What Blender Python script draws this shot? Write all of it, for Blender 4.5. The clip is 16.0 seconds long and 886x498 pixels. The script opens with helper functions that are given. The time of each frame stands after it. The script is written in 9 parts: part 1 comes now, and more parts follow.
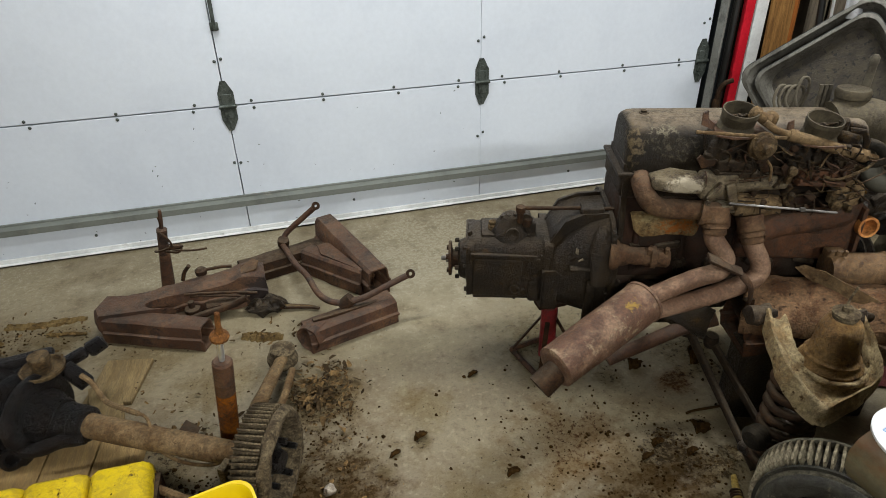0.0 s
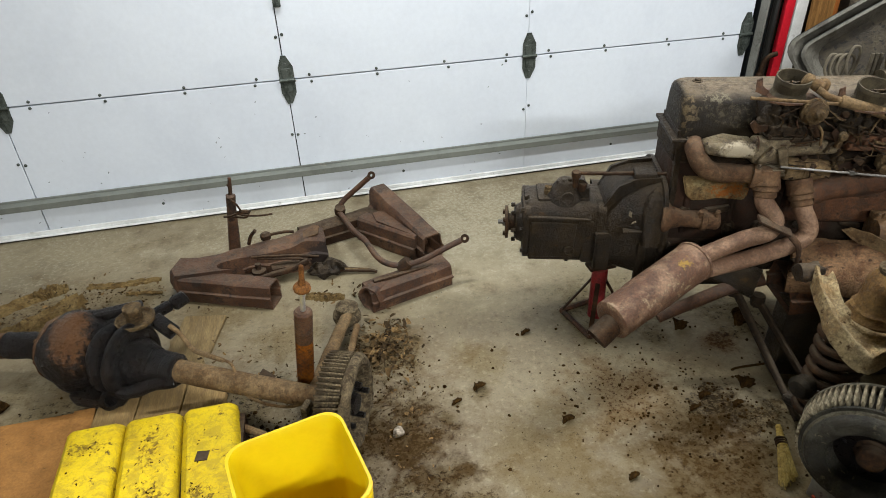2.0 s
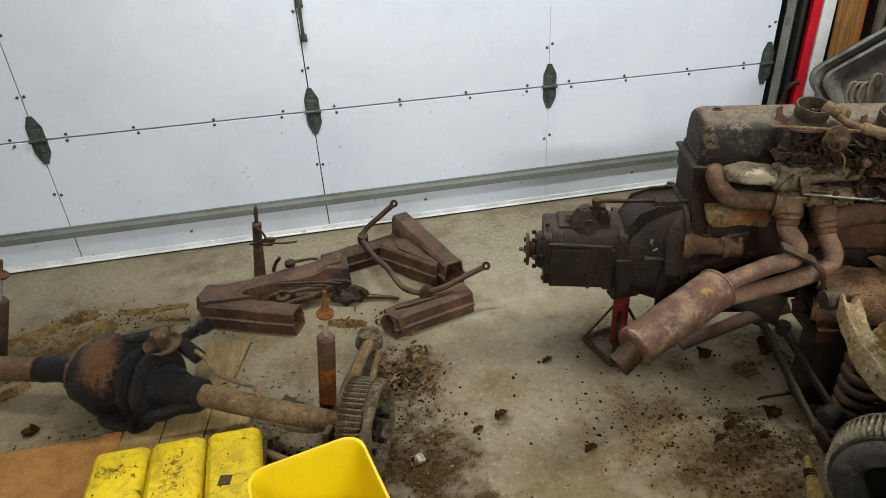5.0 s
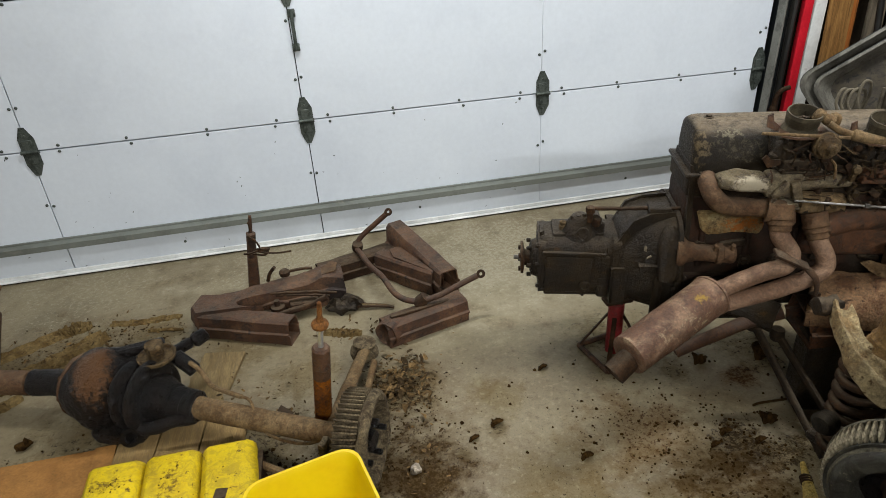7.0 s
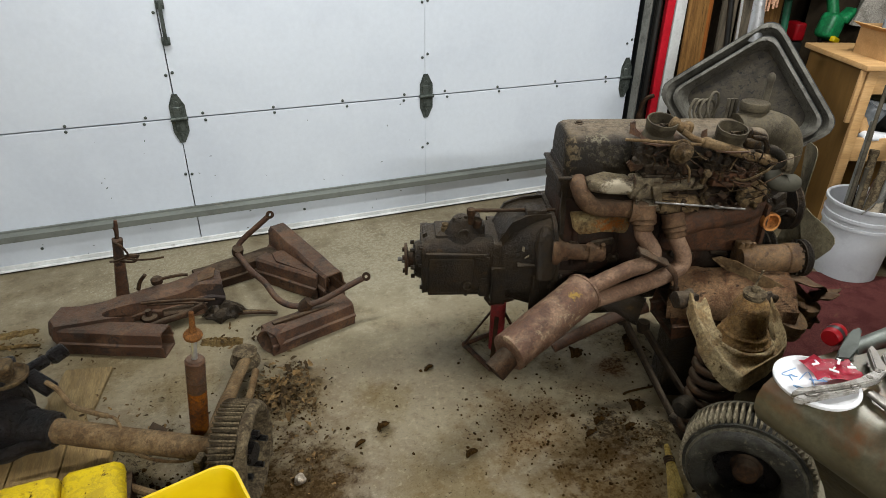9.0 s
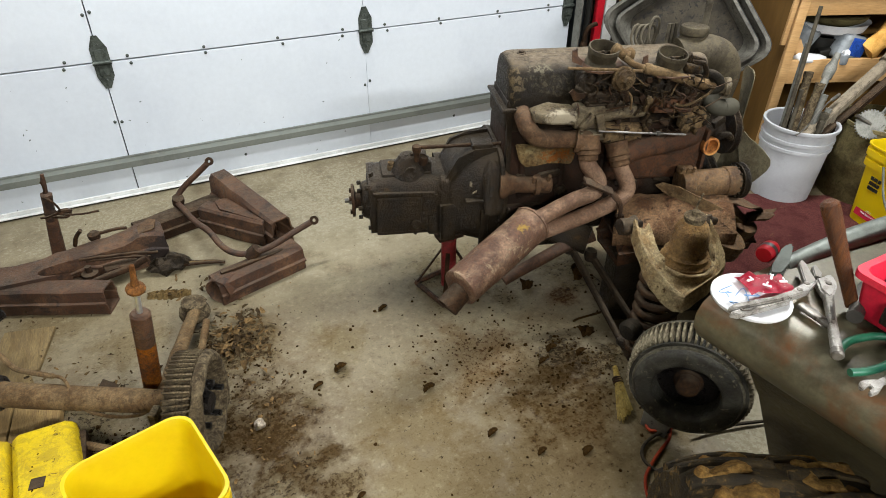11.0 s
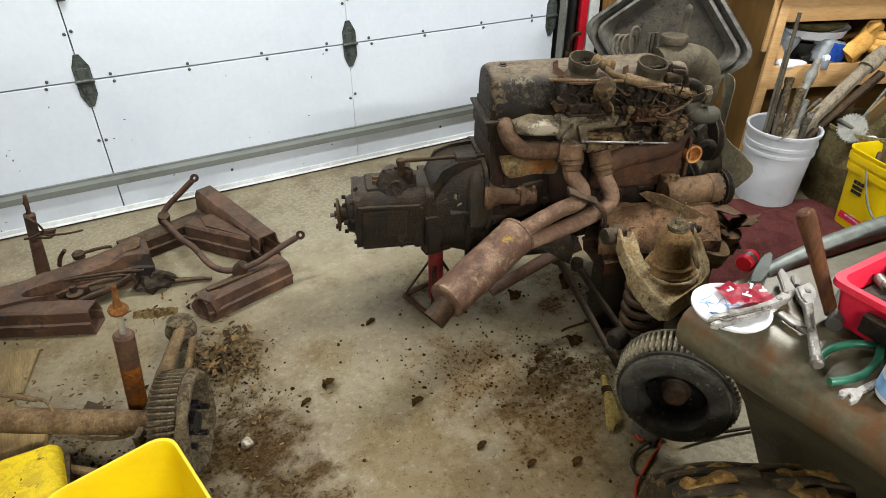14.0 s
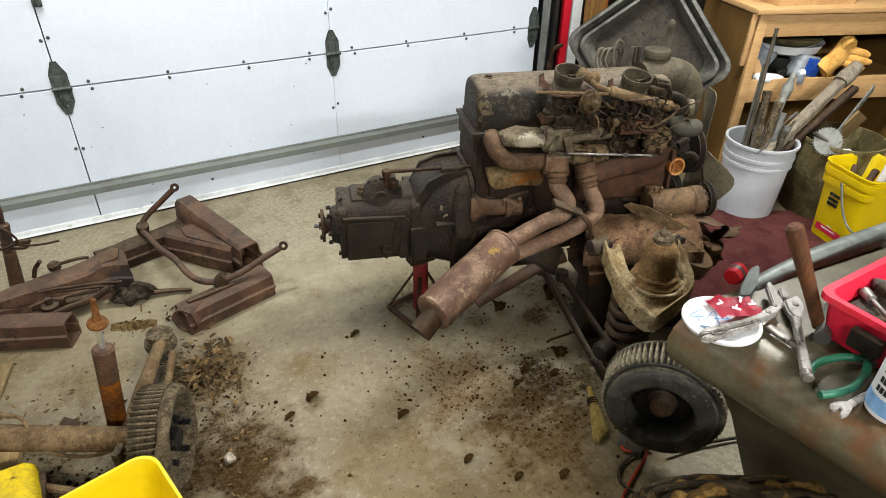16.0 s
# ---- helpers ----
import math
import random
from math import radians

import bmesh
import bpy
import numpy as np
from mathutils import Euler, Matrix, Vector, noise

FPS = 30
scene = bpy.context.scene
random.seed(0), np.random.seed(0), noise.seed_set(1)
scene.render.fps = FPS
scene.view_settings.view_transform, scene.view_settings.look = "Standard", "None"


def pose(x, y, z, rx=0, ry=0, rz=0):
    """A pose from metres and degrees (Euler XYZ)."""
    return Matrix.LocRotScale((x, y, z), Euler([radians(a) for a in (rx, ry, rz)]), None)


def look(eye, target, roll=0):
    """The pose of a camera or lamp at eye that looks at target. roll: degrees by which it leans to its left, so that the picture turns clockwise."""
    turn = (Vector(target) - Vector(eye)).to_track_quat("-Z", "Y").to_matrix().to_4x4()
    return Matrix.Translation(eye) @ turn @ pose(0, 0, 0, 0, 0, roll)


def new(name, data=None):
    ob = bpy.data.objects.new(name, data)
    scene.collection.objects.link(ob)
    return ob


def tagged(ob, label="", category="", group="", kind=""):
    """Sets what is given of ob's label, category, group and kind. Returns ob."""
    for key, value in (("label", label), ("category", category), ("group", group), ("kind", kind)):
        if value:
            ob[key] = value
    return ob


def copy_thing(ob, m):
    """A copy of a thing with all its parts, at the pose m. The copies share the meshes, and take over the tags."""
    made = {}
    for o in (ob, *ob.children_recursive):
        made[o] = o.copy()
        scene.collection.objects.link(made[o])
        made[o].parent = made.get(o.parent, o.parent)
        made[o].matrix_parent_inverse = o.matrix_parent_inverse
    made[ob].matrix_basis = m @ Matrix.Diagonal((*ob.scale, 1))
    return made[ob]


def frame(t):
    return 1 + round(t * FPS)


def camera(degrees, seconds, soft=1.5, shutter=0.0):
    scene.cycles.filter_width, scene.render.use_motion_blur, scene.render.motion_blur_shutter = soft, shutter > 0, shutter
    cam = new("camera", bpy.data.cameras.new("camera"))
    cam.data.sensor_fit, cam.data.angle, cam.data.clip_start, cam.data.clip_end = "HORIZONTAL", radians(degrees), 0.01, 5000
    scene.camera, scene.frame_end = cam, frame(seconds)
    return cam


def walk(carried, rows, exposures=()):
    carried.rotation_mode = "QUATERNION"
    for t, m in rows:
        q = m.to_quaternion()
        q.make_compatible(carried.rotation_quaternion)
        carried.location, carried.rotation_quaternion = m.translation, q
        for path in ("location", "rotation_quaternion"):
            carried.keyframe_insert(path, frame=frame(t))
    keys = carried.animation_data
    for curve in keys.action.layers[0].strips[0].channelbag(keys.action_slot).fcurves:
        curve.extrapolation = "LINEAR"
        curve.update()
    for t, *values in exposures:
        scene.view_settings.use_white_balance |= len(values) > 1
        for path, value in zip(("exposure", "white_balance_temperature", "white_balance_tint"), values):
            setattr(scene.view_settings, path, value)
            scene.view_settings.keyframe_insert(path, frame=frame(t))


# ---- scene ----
cam = camera(70.5, 16.0, 0.45)
PATH = [
    (0, (0.667, 0.267, 1.484), (1.102, 1.935, 0.47), -1.3),
    (0.5, (0.535, 0.215, 1.482), (0.949, 1.844, 0.398), -1.5),
    (1, (0.502, 0.188, 1.479), (0.767, 1.762, 0.274), -1.1),
    (1.5, (0.506, 0.18, 1.498), (0.8, 1.822, 0.394), -3.0),
    (2, (0.52, 0.16, 1.497), (0.872, 1.818, 0.435), -2.3),
    (2.5, (0.53, 0.149, 1.496), (0.879, 1.807, 0.434), -2.9),
    (3, (0.526, 0.148, 1.503), (0.826, 1.826, 0.457), -3.1),
    (3.5, (0.518, 0.144, 1.503), (0.803, 1.845, 0.491), -3.6),
    (5.8, (0.517, 0.137, 1.501), (0.815, 1.857, 0.525), -3.1),
    (6, (0.512, 0.144, 1.503), (0.783, 1.868, 0.527), -2.8),
    (6.5, (0.507, 0.149, 1.506), (0.793, 1.87, 0.528), -2.7),
    (7, (0.522, 0.144, 1.514), (0.836, 1.867, 0.547), -3.6),
    (7.5, (0.591, 0.133, 1.518), (1.088, 1.834, 0.591), -5.0),
    (8, (0.607, 0.124, 1.536), (1.27, 1.786, 0.64), -4.3),
    (8.5, (0.578, 0.137, 1.525), (1.186, 1.797, 0.589), 0.4),
    (9, (0.556, 0.142, 1.519), (1.195, 1.768, 0.545), 0.8),
    (9.5, (0.582, 0.139, 1.512), (1.268, 1.693, 0.456), 0.7),
    (9.7, (0.552, 0.103, 1.513), (1.245, 1.626, 0.417), 0.8),
    (11.8, (0.6, 0.16, 1.501), (1.347, 1.625, 0.362), 0.6),
    (12, (0.608, 0.159, 1.5), (1.346, 1.625, 0.358), 0.2),
    (12.5, (0.618, 0.153, 1.503), (1.349, 1.62, 0.358), -1.0),
    (13, (0.622, 0.142, 1.508), (1.364, 1.613, 0.374), -1.4),
    (13.5, (0.616, 0.137, 1.508), (1.369, 1.607, 0.382), -0.7),
    (14, (0.598, 0.139, 1.517), (1.36, 1.617, 0.406), -0.2),
    (14.5, (0.589, 0.162, 1.509), (1.394, 1.604, 0.381), 1.9),
    (15, (0.582, 0.17, 1.519), (1.346, 1.644, 0.404), 0.3),
    (15.5, (0.577, 0.165, 1.522), (1.368, 1.636, 0.42), 0.9),
    (16, (0.583, 0.161, 1.52), (1.412, 1.62, 0.432), 1.1),
]
EXPOSURES = [(0, 0.01), (0.5, 0.16), (1, 0.38), (1.5, 0.4), (2.5, 0.18), (3.5, 0.15), (6, 0.08), (7, 0.03), (7.5, -0.09), (8.5, -0.17), (9, -0.01), (9.5, 0.21), (12, 0.41), (14.5, 0.45), (16, 0.5)]
walk(cam, [(t, look(eye, target, roll)) for t, eye, target, roll in PATH], EXPOSURES)

# ---- world and light ----
world = bpy.data.worlds.new("world")
scene.world = world
world.use_nodes = True
wn = world.node_tree.nodes
sky = wn.new("ShaderNodeTexSky")
sky.sky_type, sky.sun_disc = "NISHITA", False
sky.sun_elevation, sky.sun_rotation = radians(35), radians(150)
world.node_tree.links.new(sky.outputs[0], wn["Background"].inputs[0])
wn["Background"].inputs[1].default_value = 0.1


def area_lamp(name, m, sx, sy, watts, colour):
    data = bpy.data.lights.new(name, "AREA")
    data.shape, data.size, data.size_y, data.energy, data.color = "RECTANGLE", sx, sy, watts, colour
    ob = new(name, data)
    ob.matrix_world = m
    return ob


# Assumed ceiling tubes, unseen; placed and powered to balance door against floor.
TUBES = [(-1.7, 1.5, 12), (0.6, 2.35, 46), (2.7, 1.55, 64), (-0.6, -1.9, 168), (2.0, -1.9, 214)]
for tx, ty, watts in TUBES:
    area_lamp("assumed_tube_lamp", pose(tx, ty, 2.56), 1.2, 0.16, watts, (0.97, 0.98, 1.0))

# ---- small tools ----
def lin(r, g, b, k=0.48, vivid=1.2):
    """A base colour from its swatch, with k the share of light that it gives back."""
    c = [k * ((v / 255 + 0.055) / 1.055) ** 2.4 if v > 10 else v / 3294 for v in (r, g, b)]
    grey = 0.3 * c[0] + 0.6 * c[1] + 0.1 * c[2]
    return tuple(max(0.002, grey + (v - grey) * vivid) for v in (c[0], c[1], c[2] * 0.92)) + (1,)


def pale(r, g, b):
    return tuple(0.95 * ((v / 255 + 0.055) / 1.055) ** 2.4 for v in (r, g, b)) + (1,)


def node(nt, kind, **inputs):
    n = nt.nodes.new(kind)
    for key, value in inputs.items():
        n.inputs[int(key[1:]) if key[0] == "i" and key[1:].isdigit() else key.replace("_", " ")].default_value = value
    return n


def ramp(nt, fac, stops):
    n = nt.nodes.new("ShaderNodeValToRGB")
    while len(n.color_ramp.elements) < len(stops):
        n.color_ramp.elements.new(0.5)
    for el, (p, c) in zip(n.color_ramp.elements, stops):
        el.position, el.color = p, c
    nt.links.new(fac, n.inputs[0])
    return n.outputs[0]


def blend(nt, fac, a, b):
    n = nt.nodes.new("ShaderNodeMix")
    n.data_type = "RGBA"
    for sock, value in ((n.inputs[0], fac), (n.inputs[6], a), (n.inputs[7], b)):
        if isinstance(value, (tuple, float, int)):
            sock.default_value = value
        else:
            nt.links.new(value, sock)
    return n.outputs[2]


def math_node(nt, op, a, b=None, clamp=False):
    n = nt.nodes.new("ShaderNodeMath")
    n.operation, n.use_clamp = op, clamp
    for sock, value in ((n.inputs[0], a), (n.inputs[1], b)):
        if value is None:
            continue
        if isinstance(value, (float, int)):
            sock.default_value = value
        else:
            nt.links.new(value, sock)
    return n.outputs[0]


def noise_fac(nt, vec, scale, detail=5.0, rough=0.6, distort=0.0):
    n = node(nt, "ShaderNodeTexNoise", Scale=scale, Detail=detail, Roughness=rough, Distortion=distort)
    nt.links.new(vec, n.inputs[0])
    return n.outputs[0]


def step(nt, fac, lo, hi):
    n = node(nt, "ShaderNodeMapRange", i1=lo, i2=hi, i3=0.0, i4=1.0)
    n.interpolation_type = "SMOOTHSTEP"
    nt.links.new(fac, n.inputs[0])
    return n.outputs[0]


def surface(name, base, second, third=None, scale=9.0, fine=70.0, amount=(0.45, 0.6), spots=(0.6, 0.72), rough=(0.6, 0.85), metal=0.0, bump=0.4, depth=0.002, spec=0.15, vary=0.0, stretch=None, grain_by=0.8, grime=0.0, soil=(0.015, 0.0105, 0.006, 1), dust=0.0):
    """Two colours mixed by broad noise, a third in finer spots, with grain in the relief."""
    m = bpy.data.materials.new(name)
    m.use_nodes = True
    nt = m.node_tree
    bsdf = nt.nodes["Principled BSDF"]
    vec = nt.nodes.new("ShaderNodeTexCoord").outputs["Object"]
    if stretch:
        mp = node(nt, "ShaderNodeMapping", Scale=stretch)
        nt.links.new(vec, mp.inputs[0])
        vec = mp.outputs[0]
    if grime:
        scale = scale * 1.9
    big, small = noise_fac(nt, vec, scale, 8.0, 0.68, 0.3), noise_fac(nt, vec, fine, 8.0, 0.7)
    colour = blend(nt, step(nt, big, *amount), base, second)
    grain = ramp(nt, small, [(0.33, (0.32, 0.31, 0.30, 1)), (0.66, (1.55, 1.55, 1.55, 1))])
    mul = nt.nodes.new("ShaderNodeMix")
    mul.data_type, mul.blend_type = "RGBA", "MULTIPLY"
    mul.inputs[0].default_value = grain_by
    nt.links.new(colour, mul.inputs[6])
    nt.links.new(grain, mul.inputs[7])
    colour = mul.outputs[2]
    if third:
        colour = blend(nt, step(nt, noise_fac(nt, vec, scale * 2.6, 8.0, 0.65, 0.4), *spots), colour, third)
    if grime:
        blotch = noise_fac(nt, vec, scale * 1.7, 12.0, 0.78, 0.8)
        crust = noise_fac(nt, vec, scale * 6.0, 10.0, 0.72, 0.3)
        colour = blend(nt, math_node(nt, "MULTIPLY", step(nt, blotch, 0.47, 0.57), grime), colour, soil)
        colour = blend(nt, math_node(nt, "MULTIPLY", step(nt, crust, 0.54, 0.63), grime * 0.8), colour, soil)
    if dust:
        up = nt.nodes.new("ShaderNodeSeparateXYZ")
        nt.links.new(nt.nodes.new("ShaderNodeNewGeometry").outputs["Normal"], up.inputs[0])
        lay = math_node(nt, "MULTIPLY", step(nt, up.outputs[2], 0.5, 1.0), step(nt, noise_fac(nt, vec, 38, 8.0, 0.7), 0.22, 0.62))
        colour = blend(nt, math_node(nt, "MULTIPLY", lay, dust), colour, (0.155, 0.122, 0.080, 1))
    if vary:
        info = nt.nodes.new("ShaderNodeObjectInfo")
        hsv = nt.nodes.new("ShaderNodeHueSaturation")
        nt.links.new(math_node(nt, "ADD", math_node(nt, "MULTIPLY", info.outputs["Random"], vary), 1 - vary / 2), hsv.inputs["Value"])
        nt.links.new(colour, hsv.inputs["Color"])
        colour = hsv.outputs[0]
    nt.links.new(colour, bsdf.inputs["Base Color"])
    rr = node(nt, "ShaderNodeMapRange", i1=0.3, i2=0.7, i3=rough[0], i4=rough[1])
    nt.links.new(small, rr.inputs[0])
    nt.links.new(rr.outputs[0], bsdf.inputs["Roughness"])
    bsdf.inputs["Metallic"].default_value = metal
    bsdf.inputs["Specular IOR Level"].default_value = spec
    if bump:
        bp = node(nt, "ShaderNodeBump", Strength=bump, Distance=depth)
        height = math_node(nt, "ADD", small, big)
        if grime:
            height = math_node(nt, "ADD", height, math_node(nt, "MULTIPLY", crust, 2.0))
            bp.inputs["Strength"].default_value, bp.inputs["Distance"].default_value = min(1.0, bump + 0.3), depth * 1.8
        nt.links.new(height, bp.inputs["Height"])
        nt.links.new(bp.outputs[0], bsdf.inputs["Normal"])
    return m


def flaked_patch(m, centre, size, colour, deep, lo=0.53, hi=0.56):
    """Ragged pale remains of old paint round one spot of a part."""
    nt = m.node_tree
    bsdf = nt.nodes["Principled BSDF"]
    old = bsdf.inputs["Base Color"].links[0].from_socket
    vec = nt.nodes.new("ShaderNodeTexCoord").outputs["Object"]
    mp = node(nt, "ShaderNodeMapping", Location=tuple(-c / k for c, k in zip(centre, size)), Scale=tuple(1 / k for k in size))
    nt.links.new(vec, mp.inputs[0])
    length = nt.nodes.new("ShaderNodeVectorMath")
    length.operation = "LENGTH"
    nt.links.new(mp.outputs[0], length.inputs[0])
    near = step(nt, length.outputs["Value"], 1.0, 0.2)
    rag = math_node(nt, "ADD", noise_fac(nt, vec, 60, 10, 0.72, 0.5), math_node(nt, "MULTIPLY", near, deep))
    mask = math_node(nt, "MULTIPLY", step(nt, rag, lo + deep * 0.6, hi + deep * 0.6), step(nt, length.outputs["Value"], 1.0, 0.8))
    nt.links.new(blend(nt, math_node(nt, "MULTIPLY", mask, 0.85), old, colour), bsdf.inputs["Base Color"])


door_white = surface("door_white", pale(200, 207, 212), pale(192, 199, 205), pale(179, 183, 185), 1.6, 40, (0.4, 0.7), (0.66, 0.86), (0.4, 0.5), bump=0.03, depth=0.0005, grain_by=0.05, spec=0.4)
strut_grey = surface("strut_grey", pale(108, 112, 104), pale(94, 97, 90), pale(120, 119, 108), 3, 90, rough=(0.4, 0.6), metal=0.1, bump=0.1, grain_by=0.12, spec=0.4)
hinge_steel = surface("hinge_steel", pale(84, 90, 84), pale(60, 65, 60), pale(112, 114, 106), 20, 160, rough=(0.35, 0.6), metal=0.5, bump=0.2, grain_by=0.4)
galvanised = surface("galvanised", pale(122, 122, 114), pale(98, 98, 91), pale(70, 68, 62), 12, 120, rough=(0.4, 0.65), metal=0.2, bump=0.2, grain_by=0.25)
aluminium = surface("aluminium", pale(196, 198, 198), pale(172, 172, 168), pale(120, 112, 98), 10, 120, rough=(0.3, 0.5), metal=0.8, grain_by=0.12)
rust_brown = surface("rust_brown", lin(90, 63, 48), lin(124, 92, 70, 0.48, 1.1), lin(50, 36, 29), 3.0, 120, (0.44, 0.62), (0.54, 0.66), rough=(0.45, 0.85), bump=0.55, grain_by=0.75, grime=0.45, spec=0.35, dust=0.15)
rust_dark = surface("rust_dark", lin(66, 49, 38), lin(88, 66, 50), lin(38, 31, 26), 9, 110, rough=(0.7, 0.95), bump=0.6, grime=0.5, dust=0.35)
rust_red = surface("rust_red", lin(90, 61, 45, 0.44), lin(114, 80, 60, 0.44), lin(54, 39, 30), 6, 110, (0.42, 0.62), (0.54, 0.68), rough=(0.5, 0.9), bump=0.6, grain_by=0.6, grime=0.65, spec=0.25, dust=0.15)
rust_tan = surface("rust_tan", lin(108, 80, 60, 0.48, 1.05), lin(132, 104, 80, 0.48, 1.05), lin(62, 46, 35), 6, 120, rough=(0.6, 0.95), bump=0.6, grain_by=0.5, grime=0.4, dust=0.22)
pale_crust = surface("pale_crust", pale(112, 101, 78), pale(82, 70, 50), pale(50, 37, 26), 8, 150, (0.45, 0.62), (0.53, 0.63), (0.35, 0.65), metal=0.2, bump=0.5, grain_by=0.5, grime=0.5, spec=0.3)
flaked_patch(pale_crust, (0.645, -0.20, 0.752), (0.085, 0.08, 0.040), pale(172, 162, 138), 0.40, 0.40, 0.62)
flaked_patch(pale_crust, (0.74, -0.20, 0.70), (0.06, 0.06, 0.03), pale(160, 150, 126), 0.30, 0.42, 0.62)
rust_orange = surface("rust_orange", lin(150, 128, 92, 0.48, 1.05), lin(122, 92, 62, 0.48), lin(70, 48, 36), 7, 110, (0.46, 0.62), (0.60, 0.70), rough=(0.75, 0.95), bump=0.5, grain_by=0.5, grime=0.45)
flaked_patch(rust_orange, (0.672, -0.118, 0.592), (0.095, 0.06, 0.040), lin(158, 94, 46, 0.48), 0.16, 0.44, 0.60)
flaked_patch(rust_orange, (0.575, -0.118, 0.615), (0.055, 0.06, 0.022), lin(176, 160, 122, 0.5, 1.05), 0.25, 0.48, 0.60)
exhaust_rust = surface("exhaust_rust", lin(164, 131, 107, 0.5, 1.0), lin(128, 97, 78, 0.48, 1.05), lin(182, 156, 126, 0.5, 1.0), 5, 130, (0.42, 0.60), (0.60, 0.72), (0.45, 0.8), bump=0.4, grain_by=0.55, grime=0.28, spec=0.25)
muffler_rust = surface("muffler_rust", lin(158, 127, 104, 0.5, 1.0), lin(118, 87, 70, 0.48, 1.05), lin(182, 158, 130, 0.5, 1.0), 3.4, 130, (0.44, 0.56), (0.57, 0.67), (0.42, 0.8), bump=0.35, grain_by=0.55, grime=0.28, spec=0.25)
flaked_patch(muffler_rust, (0.50, -0.37, 0.475), (0.032, 0.04, 0.028), lin(176, 146, 84), 0.08, 0.49, 0.62)
flaked_patch(muffler_rust, (0.47, -0.42, 0.42), (0.08, 0.07, 0.06), lin(176, 162, 138), 0.05, 0.55, 0.64)
burnt_rust = rust_brown.copy()
burnt_rust.name = "burnt_rust"
flaked_patch(burnt_rust, (0.49, 2.49, 0.06), (0.13, 0.13, 0.13), lin(26, 21, 16, 0.25), 0.55, 0.44, 0.60)
rust_copper = surface("rust_copper", lin(152, 96, 52), lin(116, 74, 45), lin(72, 50, 37), 9, 120, (0.42, 0.62), (0.54, 0.66), rough=(0.65, 0.95), bump=0.5, grime=0.4)
tower_tan = surface("tower_tan", lin(186, 154, 114, 0.52), lin(152, 121, 87, 0.5), lin(100, 74, 52), 9, 110, (0.42, 0.58), (0.58, 0.68), (0.4, 0.85), bump=0.7, depth=0.003, grain_by=0.55, grime=0.22, spec=0.25)
straw = surface("straw", lin(186, 166, 116), lin(160, 138, 88), lin(112, 92, 58), 20, 160, rough=(0.8, 0.95), bump=0.4)
oily_black = surface("oily_black", lin(62, 50, 34, 0.40, 1.2), lin(42, 34, 24, 0.36, 1.2), lin(98, 74, 44, 0.40, 1.15), 7, 100, (0.4, 0.6), (0.60, 0.72), (0.28, 0.7), bump=0.6, depth=0.003, spec=0.24, grime=0.35, dust=0.2)
tar_black = surface("tar_black", lin(42, 33, 22, 0.20, 1.3), lin(25, 21, 15, 0.20, 1.3), lin(84, 62, 38, 0.32), 7, 100, (0.4, 0.6), (0.68, 0.78), (0.18, 0.55), bump=0.9, depth=0.006, spec=0.32, grime=0.3)
housing_black = tar_black.copy()
housing_black.name = "housing_black"
flaked_patch(housing_black, (-0.325, 1.93, 0.28), (0.11, 0.20, 0.22), lin(140, 98, 62, 0.46, 1.0), 0.42, 0.42, 0.62)
oily_brown = surface("oily_brown", lin(70, 58, 46), lin(50, 42, 36), lin(104, 82, 58), 14, 110, rough=(0.5, 0.85), bump=0.7, grime=0.6, dust=0.50)
block_brown = surface("block_brown", lin(66, 46, 35, 0.42), lin(46, 34, 27, 0.40), lin(98, 68, 48, 0.44), 4, 100, (0.4, 0.62), (0.62, 0.76), rough=(0.5, 0.9), bump=0.4, grain_by=0.5, grime=0.7, dust=0.15)
cover_dust = surface("cover_dust", lin(52, 43, 28, 0.40, 1.15), lin(36, 30, 19, 0.38, 1.2), lin(80, 71, 50, 0.42, 1.0), 5, 110, (0.40, 0.60), (0.60, 0.72), (0.4, 0.8), bump=0.25, spec=0.2, grain_by=0.45, grime=0.3, dust=0.8)
elbow_dust = surface("elbow_dust", lin(112, 102, 82, 0.46, 1.0), lin(84, 76, 60, 0.46, 1.0), lin(46, 40, 31), 6, 110, (0.42, 0.60), (0.58, 0.70), (0.5, 0.9), bump=0.25, spec=0.2, grain_by=0.4, grime=0.35)
hose_grey = surface("hose_grey", lin(96, 93, 82, 0.46, 1.0), lin(78, 75, 66, 0.44, 1.0), None, 8, 110, rough=(0.6, 0.85), bump=0.15, grain_by=0.25)
lead_grey = surface("lead_grey", lin(116, 109, 95, 0.48, 1.0), lin(86, 80, 69, 0.48, 1.0), lin(60, 54, 45), 12, 120, rough=(0.6, 0.9), bump=0.2, grain_by=0.3)
flaked_patch(cover_dust, (0.60, -0.09, 0.872), (0.075, 0.05, 0.026), pale(116, 110, 90), 0.14, 0.52, 0.62)
flaked_patch(cover_dust, (0.522, -0.09, 0.835), (0.036, 0.09, 0.085), pale(92, 79, 55), 0.14, 0.46, 0.62)
flaked_patch(cover_dust, (0.64, -0.10, 0.835), (0.13, 0.07, 0.06), pale(66, 61, 45), 0.05, 0.50, 0.64)
dusty_tan = surface("dusty_tan", lin(152, 128, 97, 0.48, 1.05), lin(122, 98, 72, 0.48, 1.1), lin(88, 66, 48), 8, 110, (0.42, 0.6), (0.58, 0.70), rough=(0.65, 0.95), bump=0.4, grime=0.32, grain_by=0.55)
grease_tan = surface("grease_tan", lin(142, 120, 90, 0.48, 1.05), lin(114, 92, 66, 0.48, 1.1), lin(82, 63, 46), 12, 90, rough=(0.55, 0.9), bump=0.9, depth=0.004, grime=0.5)
